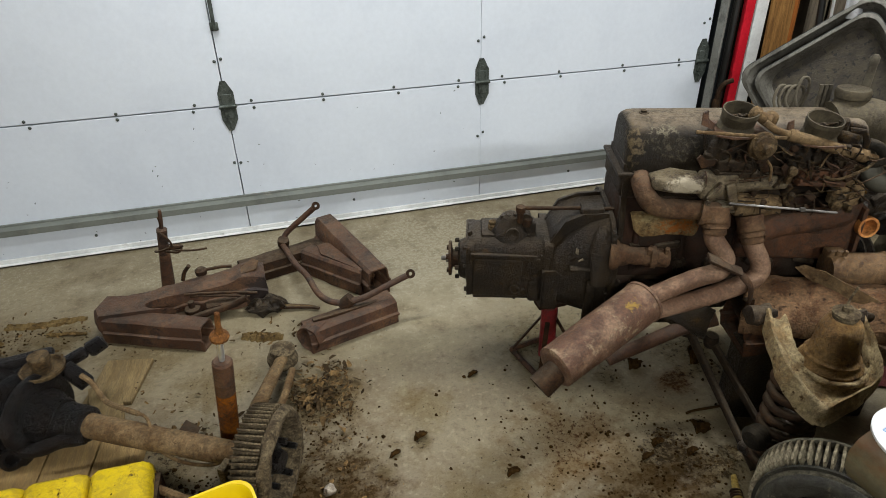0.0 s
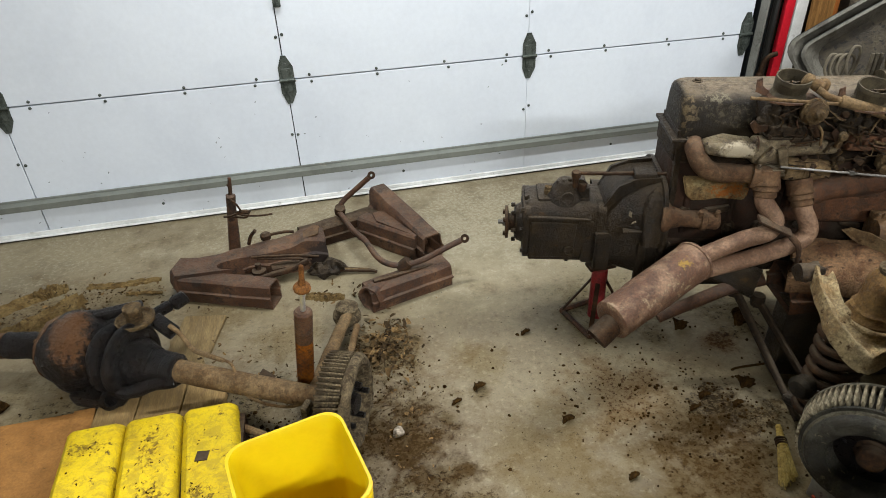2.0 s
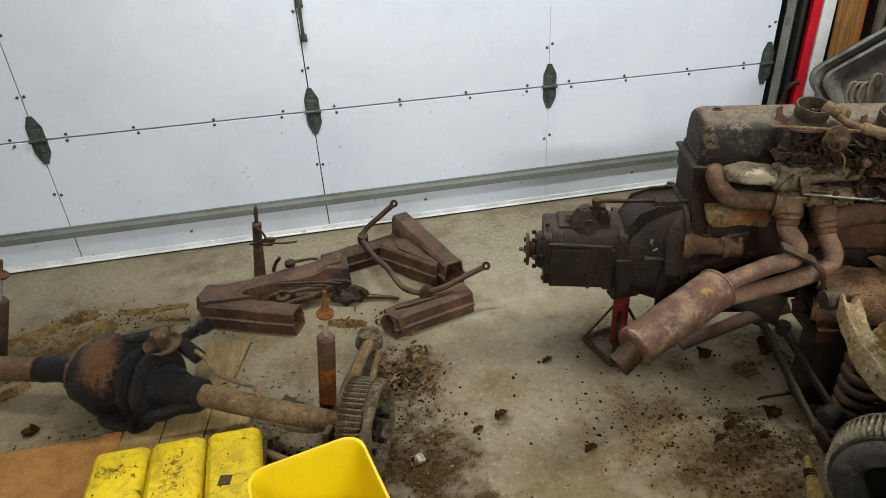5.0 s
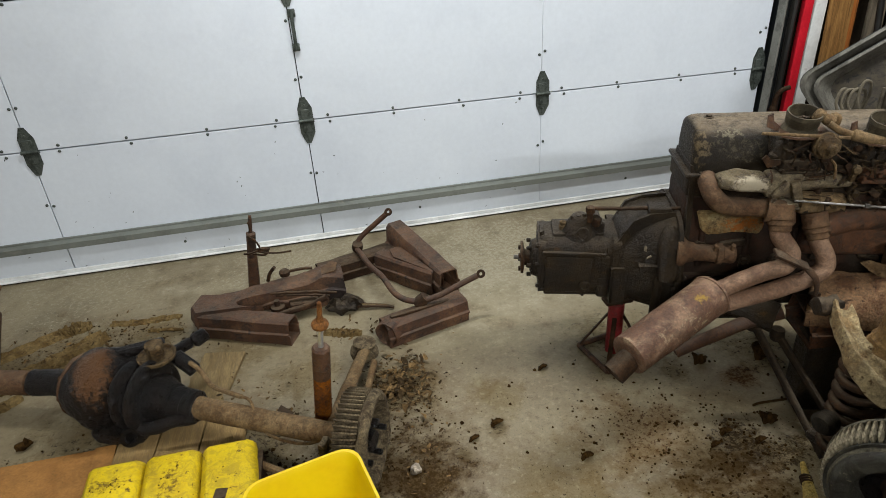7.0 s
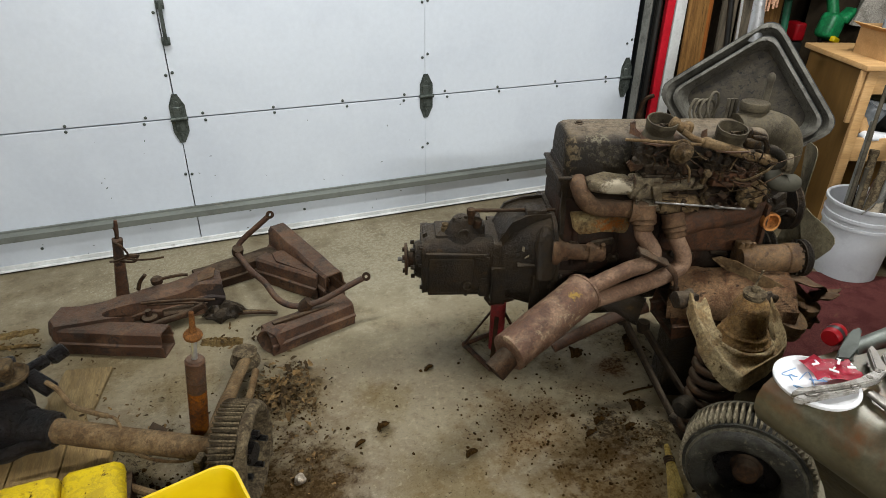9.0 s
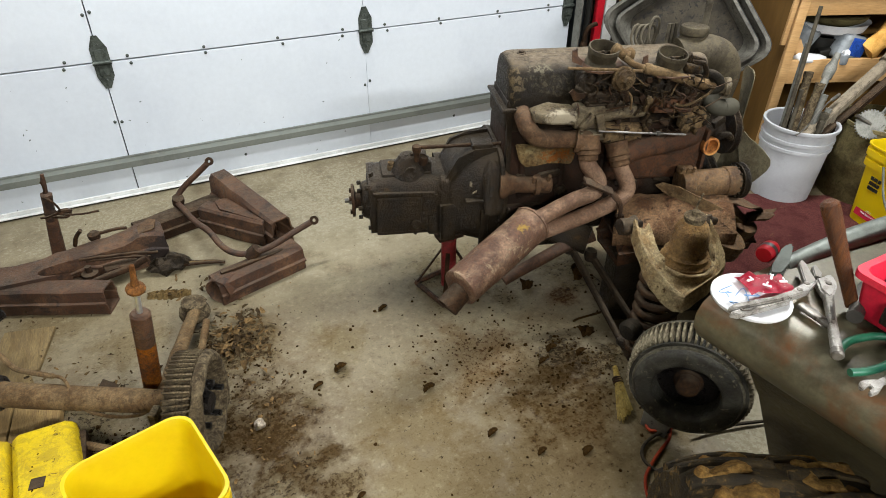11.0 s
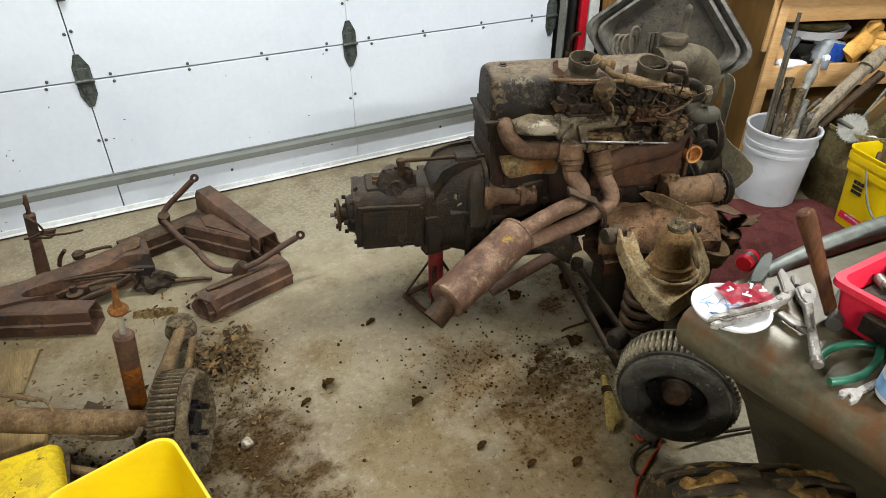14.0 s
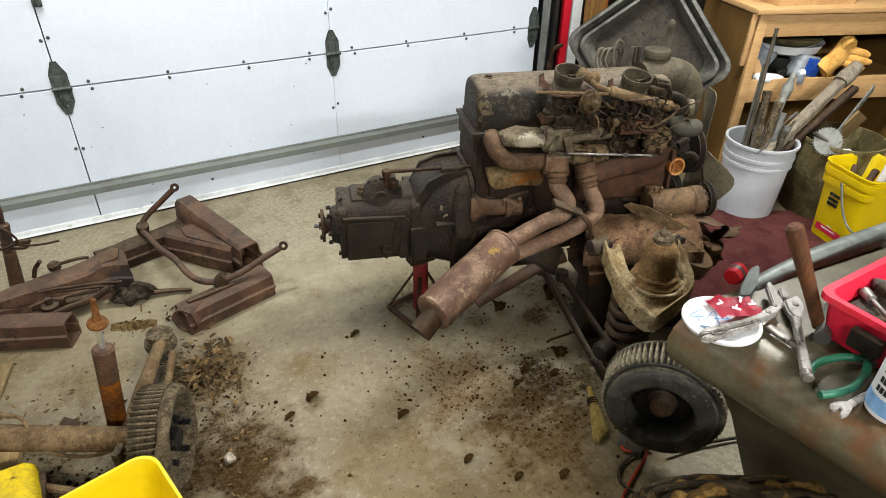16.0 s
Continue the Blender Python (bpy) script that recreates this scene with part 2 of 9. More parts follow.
dirty_alloy = surface("dirty_alloy", pale(184, 174, 156), pale(146, 132, 112), pale(104, 84, 62), 14, 110, rough=(0.45, 0.75), metal=0.35, bump=0.5, grime=0.45)
carb_grime = surface("carb_grime", lin(92, 73, 48), lin(44, 34, 23), lin(126, 104, 74), 26, 140, (0.40, 0.54), (0.59, 0.67), (0.5, 0.9), metal=0.1, bump=0.8, spec=0.2, grime=0.75, dust=0.4)
red_paint = surface("red_paint", lin(164, 54, 58, 0.5, 1.1), lin(138, 46, 48, 0.5, 1.1), lin(92, 52, 44), 9, 100, spots=(0.60, 0.7), rough=(0.45, 0.7), bump=0.2, grime=0.3, grain_by=0.4, spec=0.3, dust=0.3)
cable_red = surface("cable_red", lin(176, 84, 66), lin(156, 70, 56), None, 9, 90, rough=(0.5, 0.7), bump=0.05, grain_by=0.25)
red_trim = surface("red_trim", pale(196, 28, 44), pale(180, 24, 38), None, 4, 60, rough=(0.35, 0.5), bump=0.05, grain_by=0.25, spec=0.4)
dull_red = surface("dull_red", lin(140, 32, 42, 0.6), lin(120, 28, 36, 0.6), None, 5, 90, rough=(0.4, 0.55), bump=0.05, grain_by=0.2)
red_plastic = surface("red_plastic", pale(206, 32, 56), pale(188, 28, 50), None, 5, 90, rough=(0.3, 0.45), bump=0.1, grain_by=0.25, spec=0.4)
yellow_plastic = surface("yellow_plastic", lin(250, 226, 6, 0.66), lin(244, 216, 4, 0.66), None, 3, 60, rough=(0.35, 0.5), bump=0.05, grain_by=0.06, spec=0.4)
thin = yellow_plastic.node_tree
shine = thin.nodes.new("ShaderNodeBsdfTranslucent")
shine.inputs["Color"].default_value = lin(252, 222, 4, 0.9)
both = thin.nodes.new("ShaderNodeMixShader")
both.inputs[0].default_value = 0.28
thin.links.new(thin.nodes["Principled BSDF"].outputs[0], both.inputs[1])
thin.links.new(shine.outputs[0], both.inputs[2])
thin.links.new(both.outputs[0], thin.nodes["Material Output"].inputs["Surface"])
yellow_dirty = surface("yellow_dirty", lin(244, 216, 10, 0.62), lin(226, 196, 20, 0.6), lin(120, 96, 36), 7, 120, (0.45, 0.7), (0.60, 0.66), (0.45, 0.7), bump=0.3, grime=0.34, soil=(0.13, 0.095, 0.025, 1), grain_by=0.15, spec=0.3)
cardboard = surface("cardboard", lin(182, 138, 96), lin(164, 122, 84), lin(100, 68, 44), 4, 120, (0.4, 0.7), (0.62, 0.70), (0.8, 0.95), bump=0.15, grime=0.15, grain_by=0.25)
for spot, reach in (((-0.235, 1.565, 0.118), (0.07, 0.035, 0.05)), ((-0.055, 1.53, 0.118), (0.035, 0.10, 0.05)), ((-0.035, 1.35, 0.118), (0.045, 0.08, 0.05)), ((0.09, 1.33, 0.118), (0.05, 0.04, 0.05))):
    flaked_patch(yellow_dirty, spot, reach, lin(122, 92, 30, 0.42), 0.10, 0.47, 0.60)
box_card = surface("box_card", pale(184, 146, 98), pale(172, 134, 88), None, 5, 120, rough=(0.8, 0.95), bump=0.1, grain_by=0.2)
plank_grey = surface("plank_grey", lin(184, 158, 120, 0.46), lin(164, 138, 104, 0.46), lin(118, 96, 70), 4, 60, (0.4, 0.65), (0.64, 0.78), rough=(0.8, 0.95), bump=0.2, stretch=(5, 0.8, 1), grime=0.30, soil=(0.07, 0.052, 0.032, 1), grain_by=0.35)
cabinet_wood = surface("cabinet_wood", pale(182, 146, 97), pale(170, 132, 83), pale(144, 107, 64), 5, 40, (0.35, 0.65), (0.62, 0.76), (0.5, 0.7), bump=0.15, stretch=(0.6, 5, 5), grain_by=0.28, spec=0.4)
# The cabinet's plywood again, darkened for its shaded side and inside.
cabinet_shade = surface("cabinet_shade", lin(152, 121, 82), lin(134, 104, 68), lin(104, 78, 50), 3, 40, (0.3, 0.7), (0.6, 0.8), (0.55, 0.75), bump=0.1, stretch=(3, 3, 0.7), grain_by=0.12)
timber_tan = surface("timber_tan", pale(134, 99, 54), pale(106, 75, 39), pale(66, 45, 27), 6, 50, (0.42, 0.62), (0.56, 0.70), rough=(0.7, 0.9), bump=0.25, stretch=(7, 7, 0.5), grain_by=0.4)
timber_orange = surface("timber_orange", pale(146, 88, 40), pale(112, 66, 30), None, 6, 50, rough=(0.6, 0.8), bump=0.25, stretch=(7, 7, 0.5), grain_by=0.3)
timber_grey = surface("timber_grey", pale(128, 118, 100), pale(102, 94, 80), None, 6, 50, rough=(0.7, 0.9), bump=0.3, stretch=(7, 7, 0.5), grain_by=0.3)
white_trim = surface("white_trim", pale(206, 208, 204), pale(188, 190, 186), pale(150, 148, 140), 4, 60, rough=(0.5, 0.7), bump=0.1, grain_by=0.12, spec=0.4)
dark_paint = surface("dark_paint", lin(38, 38, 36, 0.34), lin(52, 51, 47, 0.34), None, 9, 90, rough=(0.4, 0.6), bump=0.2, grain_by=0.3, spec=0.4)
rubber = surface("rubber", lin(44, 41, 36, 0.34), lin(60, 56, 48, 0.36), lin(96, 84, 66, 0.42), 12, 120, spots=(0.60, 0.72), rough=(0.55, 0.9), bump=0.4, grime=0.3, dust=0.30)
drum_alloy = surface("drum_alloy", lin(136, 131, 119), lin(98, 94, 84), lin(60, 55, 48), 14, 120, rough=(0.5, 0.8), metal=0.2, bump=0.5, grime=0.4)
drum_dirt = surface("drum_dirt", lin(150, 134, 109, 0.46, 1.05), lin(108, 93, 73, 0.46, 1.05), lin(66, 54, 41), 16, 120, rough=(0.8, 0.98), bump=0.9, grime=0.5)
drum_face = surface("drum_face", lin(92, 90, 80, 0.42, 1.0), lin(58, 57, 50, 0.40, 1.0), lin(156, 148, 130), 9, 120, (0.4, 0.6), (0.60, 0.67), (0.35, 0.75), bump=0.6, grain_by=0.7, grime=0.45, spec=0.25)
pail_grey = surface("pail_grey", pale(168, 170, 171), pale(156, 158, 158), pale(132, 123, 110), 5, 80, spots=(0.66, 0.8), rough=(0.4, 0.55), bump=0.1, grain_by=0.06, spec=0.4)
can_drab = surface("can_drab", lin(146, 136, 106, 0.55), lin(122, 112, 86, 0.55), lin(88, 78, 60), 6, 80, rough=(0.5, 0.75), metal=0.1, bump=0.2, grime=0.3, grain_by=0.3)
maroon_rug = surface("maroon_rug", lin(156, 92, 90, 0.46, 1.0), lin(134, 74, 74, 0.46, 1.0), lin(170, 130, 114), 9, 260, spots=(0.60, 0.74), rough=(0.95, 1.0), bump=1.0, depth=0.004)
hood_skin = surface("hood_skin", lin(128, 124, 103, 0.52, 1.0), lin(98, 89, 70, 0.5, 1.0), lin(134, 88, 60, 0.52), 2.2, 90, (0.38, 0.62), (0.50, 0.76), (0.28, 0.45), metal=0.2, bump=0.1, grain_by=0.35, spec=0.4)
fin_tan = surface("fin_tan", lin(188, 176, 150, 0.52, 1.0), lin(142, 130, 107, 0.5, 1.0), lin(72, 60, 46), 18, 120, rough=(0.6, 0.95), bump=0.7, grime=0.35)
gen_tan = surface("gen_tan", lin(142, 112, 80, 0.48, 1.0), lin(110, 82, 57, 0.46, 1.05), lin(72, 52, 40), 5, 110, (0.42, 0.6), (0.58, 0.72), rough=(0.4, 0.85), bump=0.4, grain_by=0.55, grime=0.4, spec=0.25)
fan_grey = surface("fan_grey", lin(150, 141, 122), lin(120, 110, 92), lin(84, 72, 56), 6, 110, rough=(0.5, 0.85), bump=0.3, grain_by=0.4, grime=0.25)
snip_steel = surface("snip_steel", pale(72, 76, 70), pale(56, 59, 54), pale(92, 88, 78), 8, 120, rough=(0.35, 0.6), metal=0.4, bump=0.1, grain_by=0.3)
tyre_dust = surface("tyre_dust", lin(84, 72, 54, 0.44), lin(58, 51, 41, 0.4), lin(134, 110, 76, 0.46), 8, 120, (0.42, 0.6), (0.54, 0.66), (0.6, 0.95), bump=0.5, grime=0.2)
floor_plank = surface("floor_plank", lin(172, 152, 120, 0.40), lin(148, 128, 98, 0.38), lin(132, 110, 80, 0.38), 4, 60, (0.4, 0.65), (0.64, 0.78), rough=(0.85, 0.98), bump=0.2, stretch=(5, 0.8, 1), grime=0.30, soil=(0.07, 0.052, 0.032, 1), grain_by=0.35)
scaly_rust = surface("scaly_rust", lin(164, 130, 100, 0.5, 1.05), lin(122, 90, 68, 0.5, 1.1), lin(68, 50, 38), 6, 120, (0.44, 0.58), (0.56, 0.66), rough=(0.5, 0.95), bump=0.8, depth=0.003, grain_by=0.6, grime=0.25)
rust_mount = surface("rust_mount", lin(150, 106, 72), lin(122, 84, 57), lin(84, 60, 46), 9, 120, rough=(0.6, 0.9), bump=0.5, grime=0.35)
arm_crust = surface("arm_crust", lin(216, 194, 152, 0.58, 1.0), lin(176, 148, 110, 0.54, 1.05), lin(104, 78, 54), 7, 110, (0.45, 0.62), (0.57, 0.66), (0.45, 0.9), bump=0.9, depth=0.003, grain_by=0.65, grime=0.28)
panel_inner = surface("panel_inner", lin(96, 88, 66, 0.46), lin(72, 66, 50, 0.44), lin(104, 80, 52, 0.46), 3, 90, rough=(0.4, 0.65), bump=0.15, grain_by=0.3, grime=0.2, spec=0.3)
hood_edge = surface("hood_edge", pale(104, 110, 102), pale(82, 86, 80), pale(126, 128, 120), 6, 80, rough=(0.4, 0.6), metal=0.3, bump=0.15, grain_by=0.25, spec=0.4)
mud = surface("mud", lin(182, 146, 98), lin(150, 116, 74), None, 20, 120, rough=(0.9, 1.0), bump=0.9, depth=0.004, grime=0.2)
bright_steel = surface("bright_steel", pale(160, 157, 149), pale(124, 119, 109), pale(72, 62, 50), 16, 160, (0.44, 0.62), (0.56, 0.66), rough=(0.26, 0.5), metal=0.4, bump=0.08, grain_by=0.3, grime=0.15, spec=0.5)
chrome = surface("chrome", pale(116, 112, 104), pale(88, 83, 75), pale(56, 48, 39), 14, 160, (0.4, 0.62), (0.56, 0.68), rough=(0.32, 0.55), metal=0.55, bump=0.05, grain_by=0.25, spec=0.4)
steel = surface("steel", pale(112, 110, 104), pale(86, 83, 77), pale(66, 56, 46), 12, 140, rough=(0.32, 0.55), metal=0.6, bump=0.1, grain_by=0.25)
green_grip = surface("green_grip", pale(30, 92, 66), pale(24, 78, 56), None, 9, 90, rough=(0.35, 0.5), bump=0.05, grain_by=0.25, spec=0.4)
white_plastic = surface("white_plastic", pale(210, 211, 210), pale(198, 199, 198), None, 5, 60, rough=(0.3, 0.45), bump=0.05, grain_by=0.1, spec=0.4)
red_print = surface("red_print", pale(178, 28, 54), pale(158, 24, 46), pale(196, 120, 124), 40, 60, spots=(0.60, 0.66), rough=(0.3, 0.5), bump=0.2, grain_by=0.3, spec=0.4)
black_print = surface("black_print", lin(34, 34, 36), lin(44, 44, 46), None, 5, 60, rough=(0.5, 0.6), bump=0, spec=0.4)
blue_print = surface("blue_print", pale(110, 150, 190), pale(130, 166, 200), None, 20, 60, rough=(0.35, 0.5), bump=0, grain_by=0.25, spec=0.4)
blue_cloth = surface("blue_cloth", pale(30, 70, 150), pale(24, 58, 130), None, 20, 160, rough=(0.8, 0.95), bump=0.4)
glove_yellow = surface("glove_yellow", pale(204, 156, 82), pale(184, 136, 66), None, 14, 160, rough=(0.85, 0.95), bump=0.4, grain_by=0.25)
hammer_wood = surface("hammer_wood", lin(122, 78, 48), lin(96, 60, 38), lin(58, 40, 28), 8, 60, rough=(0.45, 0.7), bump=0.2, stretch=(5, 5, 0.6), grain_by=0.4, spec=0.3, grime=0.3)
copper_glow = surface("copper", pale(196, 138, 78), pale(164, 106, 54), None, 20, 100, rough=(0.4, 0.6), metal=0.2, bump=0.2, spec=0.4)
tray_metal = surface("tray_metal", pale(98, 96, 87), pale(76, 74, 66), lin(50, 45, 37), 6, 90, spots=(0.60, 0.70), rough=(0.35, 0.6), metal=0.25, bump=0.15, grime=0.35, grain_by=0.25, spec=0.4)
# Base tone darkened for shade inside the pan; spots and grime are stains.
tray_inside = surface("tray_inside", lin(92, 84, 68, 0.38), lin(66, 60, 48, 0.36), lin(24, 20, 15, 0.34), 12, 90, spots=(0.55, 0.61), rough=(0.45, 0.7), metal=0.1, bump=0.2, grime=0.35, grain_by=0.3, spec=0.4)
clear_plastic = surface("clear_plastic", pale(128, 134, 136), pale(104, 110, 113), None, 8, 60, rough=(0.15, 0.3), bump=0.1, grain_by=0.12, spec=0.4)
flake_grey = surface("flake_grey", pale(128, 119, 98), pale(108, 98, 78), pale(76, 66, 50), 20, 120, rough=(0.6, 0.85), bump=0.3, grain_by=0.5, grime=0.3)
# Greyed to lower the light bounced off the unseen ceiling.
wall_paint = surface("wall_paint", pale(142, 138, 129), pale(128, 124, 115), None, 2, 40, rough=(0.7, 0.9), bump=0.1, grain_by=0.25, spec=0.3)
wall_dark = surface("wall_dark", lin(84, 74, 62), lin(66, 58, 50), None, 3, 40, rough=(0.7, 0.9), bump=0.2, grain_by=0.4)
tan_rope = surface("tan_rope", pale(190, 150, 122), pale(170, 128, 100), None, 20, 160, rough=(0.9, 1.0), bump=0.3)
green_paint = surface("green_paint", pale(26, 120, 70), pale(20, 98, 56), None, 8, 80, rough=(0.35, 0.5), bump=0.05, spec=0.4)
drab_cloth = surface("drab_cloth", pale(140, 136, 126), pale(118, 114, 104), None, 14, 200, rough=(0.9, 1.0), bump=0.4)
brown_bottle = surface("brown_bottle", pale(150, 96, 20), pale(130, 80, 14), None, 8, 60, rough=(0.15, 0.25), bump=0, spec=0.4)
leaf_brown = surface("leaf_brown", lin(146, 120, 86, 0.46, 1.1), lin(108, 86, 60), lin(62, 48, 34), 30, 120, (0.46, 0.66), rough=(0.85, 1.0), bump=0.4)
nt = leaf_brown.node_tree
tone = nt.nodes.new("ShaderNodeHueSaturation")
isle = nt.nodes.new("ShaderNodeNewGeometry").outputs["Random Per Island"]
old = nt.nodes["Principled BSDF"].inputs["Base Color"].links[0].from_socket
nt.links.new(old, tone.inputs["Color"])
nt.links.new(math_node(nt, "ADD", math_node(nt, "MULTIPLY", math_node(nt, "POWER", isle, 1.6), 1.05), 0.18), tone.inputs["Value"])
nt.links.new(tone.outputs[0], nt.nodes["Principled BSDF"].inputs["Base Color"])
bark_brown = surface("bark_brown", lin(164, 142, 106, 0.38), lin(130, 108, 76, 0.38), lin(80, 63, 44), 9, 120, (0.42, 0.6), (0.58, 0.70), rough=(0.85, 1.0), bump=0.6, depth=0.003, grain_by=0.6, grime=0.22)
dirt = surface("dirt", lin(82, 63, 42, 0.36), lin(58, 44, 30, 0.34), None, 30, 160, rough=(0.95, 1.0), bump=0.6, spec=0.03)


def emitter(name, colour, strength):
    m = bpy.data.materials.new(name)
    m.use_nodes = True
    b = m.node_tree.nodes["Principled BSDF"]
    b.inputs["Emission Color"].default_value = colour
    b.inputs["Emission Strength"].default_value = strength
    return m


# Glow for the added, unseen ceiling tubes.
tube_glow = emitter("tube_glow", (1, 1, 1, 1), 4.0)


def concrete_floor():
    m = bpy.data.materials.new("concrete")
    m.use_nodes = True
    nt = m.node_tree
    bsdf = nt.nodes["Principled BSDF"]
    pos = nt.nodes.new("ShaderNodeNewGeometry").outputs["Position"]
    big, mid, fine = noise_fac(nt, pos, 1.6, 6), noise_fac(nt, pos, 9, 9, 0.7), noise_fac(nt, pos, 150, 4, 0.7)
    grit, speck, patch = noise_fac(nt, pos, 46, 6, 0.65), noise_fac(nt, pos, 52, 9, 0.8), noise_fac(nt, pos, 4.2, 9, 0.72, 0.6)
    c = blend(nt, step(nt, big, 0.35, 0.68), lin(188, 174, 145, 0.34, 1.1), lin(168, 152, 123, 0.315, 1.1))
    c = blend(nt, math_node(nt, "MULTIPLY", step(nt, patch, 0.50, 0.66), 0.6), c, lin(140, 119, 88, 0.34))
    c = blend(nt, math_node(nt, "MULTIPLY", step(nt, mid, 0.52, 0.70), 0.55), c, lin(126, 108, 80, 0.34))
    c = blend(nt, math_node(nt, "MULTIPLY", step(nt, mid, 0.46, 0.30), 0.5), c, lin(198, 188, 164, 0.42))
    c = blend(nt, math_node(nt, "MULTIPLY", step(nt, fine, 0.5, 0.72), 0.5), c, lin(104, 92, 71, 0.34))
    c = blend(nt, math_node(nt, "MULTIPLY", step(nt, grit, 0.54, 0.68), 0.5), c, lin(112, 94, 68, 0.34))
    c = blend(nt, math_node(nt, "MULTIPLY", step(nt, grit, 0.46, 0.34), 0.32), c, lin(208, 198, 176, 0.44))
    tan, rust, oil, dirtc, grey = lin(150, 126, 88, 0.34), lin(106, 70, 43, 0.38), lin(56, 41, 25, 0.36), lin(90, 69, 44, 0.38), lin(196, 190, 174, 0.5)
    # Paler concrete by the door: bounced light put into the floor colour.
    door_bounce = lin(204, 195, 172, 0.44, 1.0)
    total = None
    for (sx, sy, rad, col, strength) in (
            (1.36, 1.48, 0.19, rust, 0.7), (1.52, 1.33, 0.20, rust, 0.45), (1.62, 1.35, 0.15, oil, 1.0), (1.50, 1.16, 0.22, dirtc, 0.9), (1.72, 1.26, 0.14, oil, 0.9), (1.45, 1.00, 0.45, tan, 0.4), (1.05, 1.02, 0.35, tan, 0.3),
            (1.83, 1.615, 0.07, rust, 0.95), (1.62, 1.72, 0.08, oil, 0.6), (1.95, 1.72, 0.16, oil, 0.7), (1.05, 1.30, 0.24, dirtc, 0.4),
            (0.66, 1.88, 0.20, dirtc, 0.8), (0.66, 1.45, 0.20, oil, 0.75), (0.52, 1.58, 0.22, oil, 0.8), (-0.6, 2.55, 0.28, dirtc, 0.7), (0.74, 1.30, 0.12, dirtc, 0.7),
            (-0.75, 2.74, 0.22, dirtc, 0.8), (0.70, 1.42, 0.14, dirtc, 1.0), (0.68, 1.30, 0.16, oil, 0.8), (-0.40, 2.28, 0.24, oil, 0.6), (0.12, 2.52, 0.2, dirtc, 0.7), (0.62, 1.50, 0.26, dirtc, 0.9), (-0.85, 2.42, 0.24, dirtc, 0.7), (-0.3, 2.50, 0.18, dirtc, 0.5), (0.15, 1.62, 0.28, oil, 0.7), (-0.4, 1.9, 0.28, oil, 0.6), (0.32, 2.05, 0.16, dirtc, 0.55),
            (0.93, 1.60, 0.04, oil, 0.7), (0.80, 1.52, 0.05, oil, 0.5), (1.75, 1.05, 0.25, dirtc, 0.5), (1.35, 1.02, 0.30, dirtc, 0.5), (1.55, 1.10, 0.2, dirtc, 0.6), (0.98, 1.75, 0.12, dirtc, 0.3), (1.15, 2.45, 0.3, grey, 0.4), (0.80, 1.20, 0.10, dirtc, 0.8), (0.9, 2.2, 0.18, grey, 0.4), (2.06, 0.92, 0.16, grey, 0.95), (1.95, 0.80, 0.14, grey, 0.9), (1.55, 1.95, 0.28, oil, 0.6), (0.05, 2.28, 0.2, dirtc, 0.45), (0.3, 2.95, 0.55, door_bounce, 0.8), (1.3, 2.75, 0.6, door_bounce, 0.9), (-0.7, 2.98, 0.5, door_bounce, 0.7), (2.1, 2.6, 0.6, door_bounce, 0.7), (0.95, 2.35, 0.4, door_bounce, 0.6)):
        dist = nt.nodes.new("ShaderNodeVectorMath")
        dist.operation = "DISTANCE"
        nt.links.new(pos, dist.inputs[0])
        dist.inputs[1].default_value = (sx, sy, 0)
        reach = math_node(nt, "ADD", math_node(nt, "DIVIDE", dist.outputs["Value"], rad), math_node(nt, "MULTIPLY", math_node(nt, "SUBTRACT", mid, 0.5), 3.2))
        near = step(nt, reach, 1.25, 0.30)
        clot = step(nt, math_node(nt, "ADD", speck, math_node(nt, "MULTIPLY", near, 0.22 * strength)), 0.655, 0.74)
        c = blend(nt, math_node(nt, "MULTIPLY", near, 0.46 * strength), c, col)
        c = blend(nt, math_node(nt, "MULTIPLY", clot, 0.92), c, tuple(v * 0.62 for v in col[:3]) + (1,) if col not in (grey, tan, door_bounce) else col)
        total = near if total is None else math_node(nt, "MAXIMUM", total, near)
    specks = step(nt, math_node(nt, "ADD", speck, math_node(nt, "MULTIPLY", total, 0.03)), 0.635, 0.66)
    c = blend(nt, math_node(nt, "MULTIPLY", specks, 0.85), c, lin(46, 34, 22, 0.34))
    nt.links.new(c, bsdf.inputs["Base Color"])
    rr = node(nt, "ShaderNodeMapRange", i1=0.3, i2=0.7, i3=0.36, i4=0.62)
    nt.links.new(mid, rr.inputs[0])
    nt.links.new(rr.outputs[0], bsdf.inputs["Roughness"])
    nt.links.new(math_node(nt, "SUBTRACT", 0.5, math_node(nt, "MULTIPLY", math_node(nt, "MAXIMUM", total, specks), 0.46)), bsdf.inputs["Specular IOR Level"])
    bp = node(nt, "ShaderNodeBump", Strength=0.4, Distance=0.004)
    nt.links.new(math_node(nt, "ADD", math_node(nt, "ADD", fine, mid), specks), bp.inputs["Height"])
    nt.links.new(bp.outputs[0], bsdf.inputs["Normal"])
    return m


concrete = concrete_floor()


# ---- mesh tools ----
def finish(name, bm, mat, angle=38):
    me = bpy.data.meshes.new(name)
    bmesh.ops.recalc_face_normals(bm, faces=bm.faces)
    bm.to_mesh(me)
    bm.free()
    me.materials.append(mat)
    me.shade_smooth()
    me.set_sharp_from_angle(angle=radians(angle))
    return me


def part(name, bm, mat, parent, label="", angle=38):
    ob = new(name, finish(name, bm, mat, angle))
    ob.parent = parent
    if label:
        tagged(ob, label)
    return ob


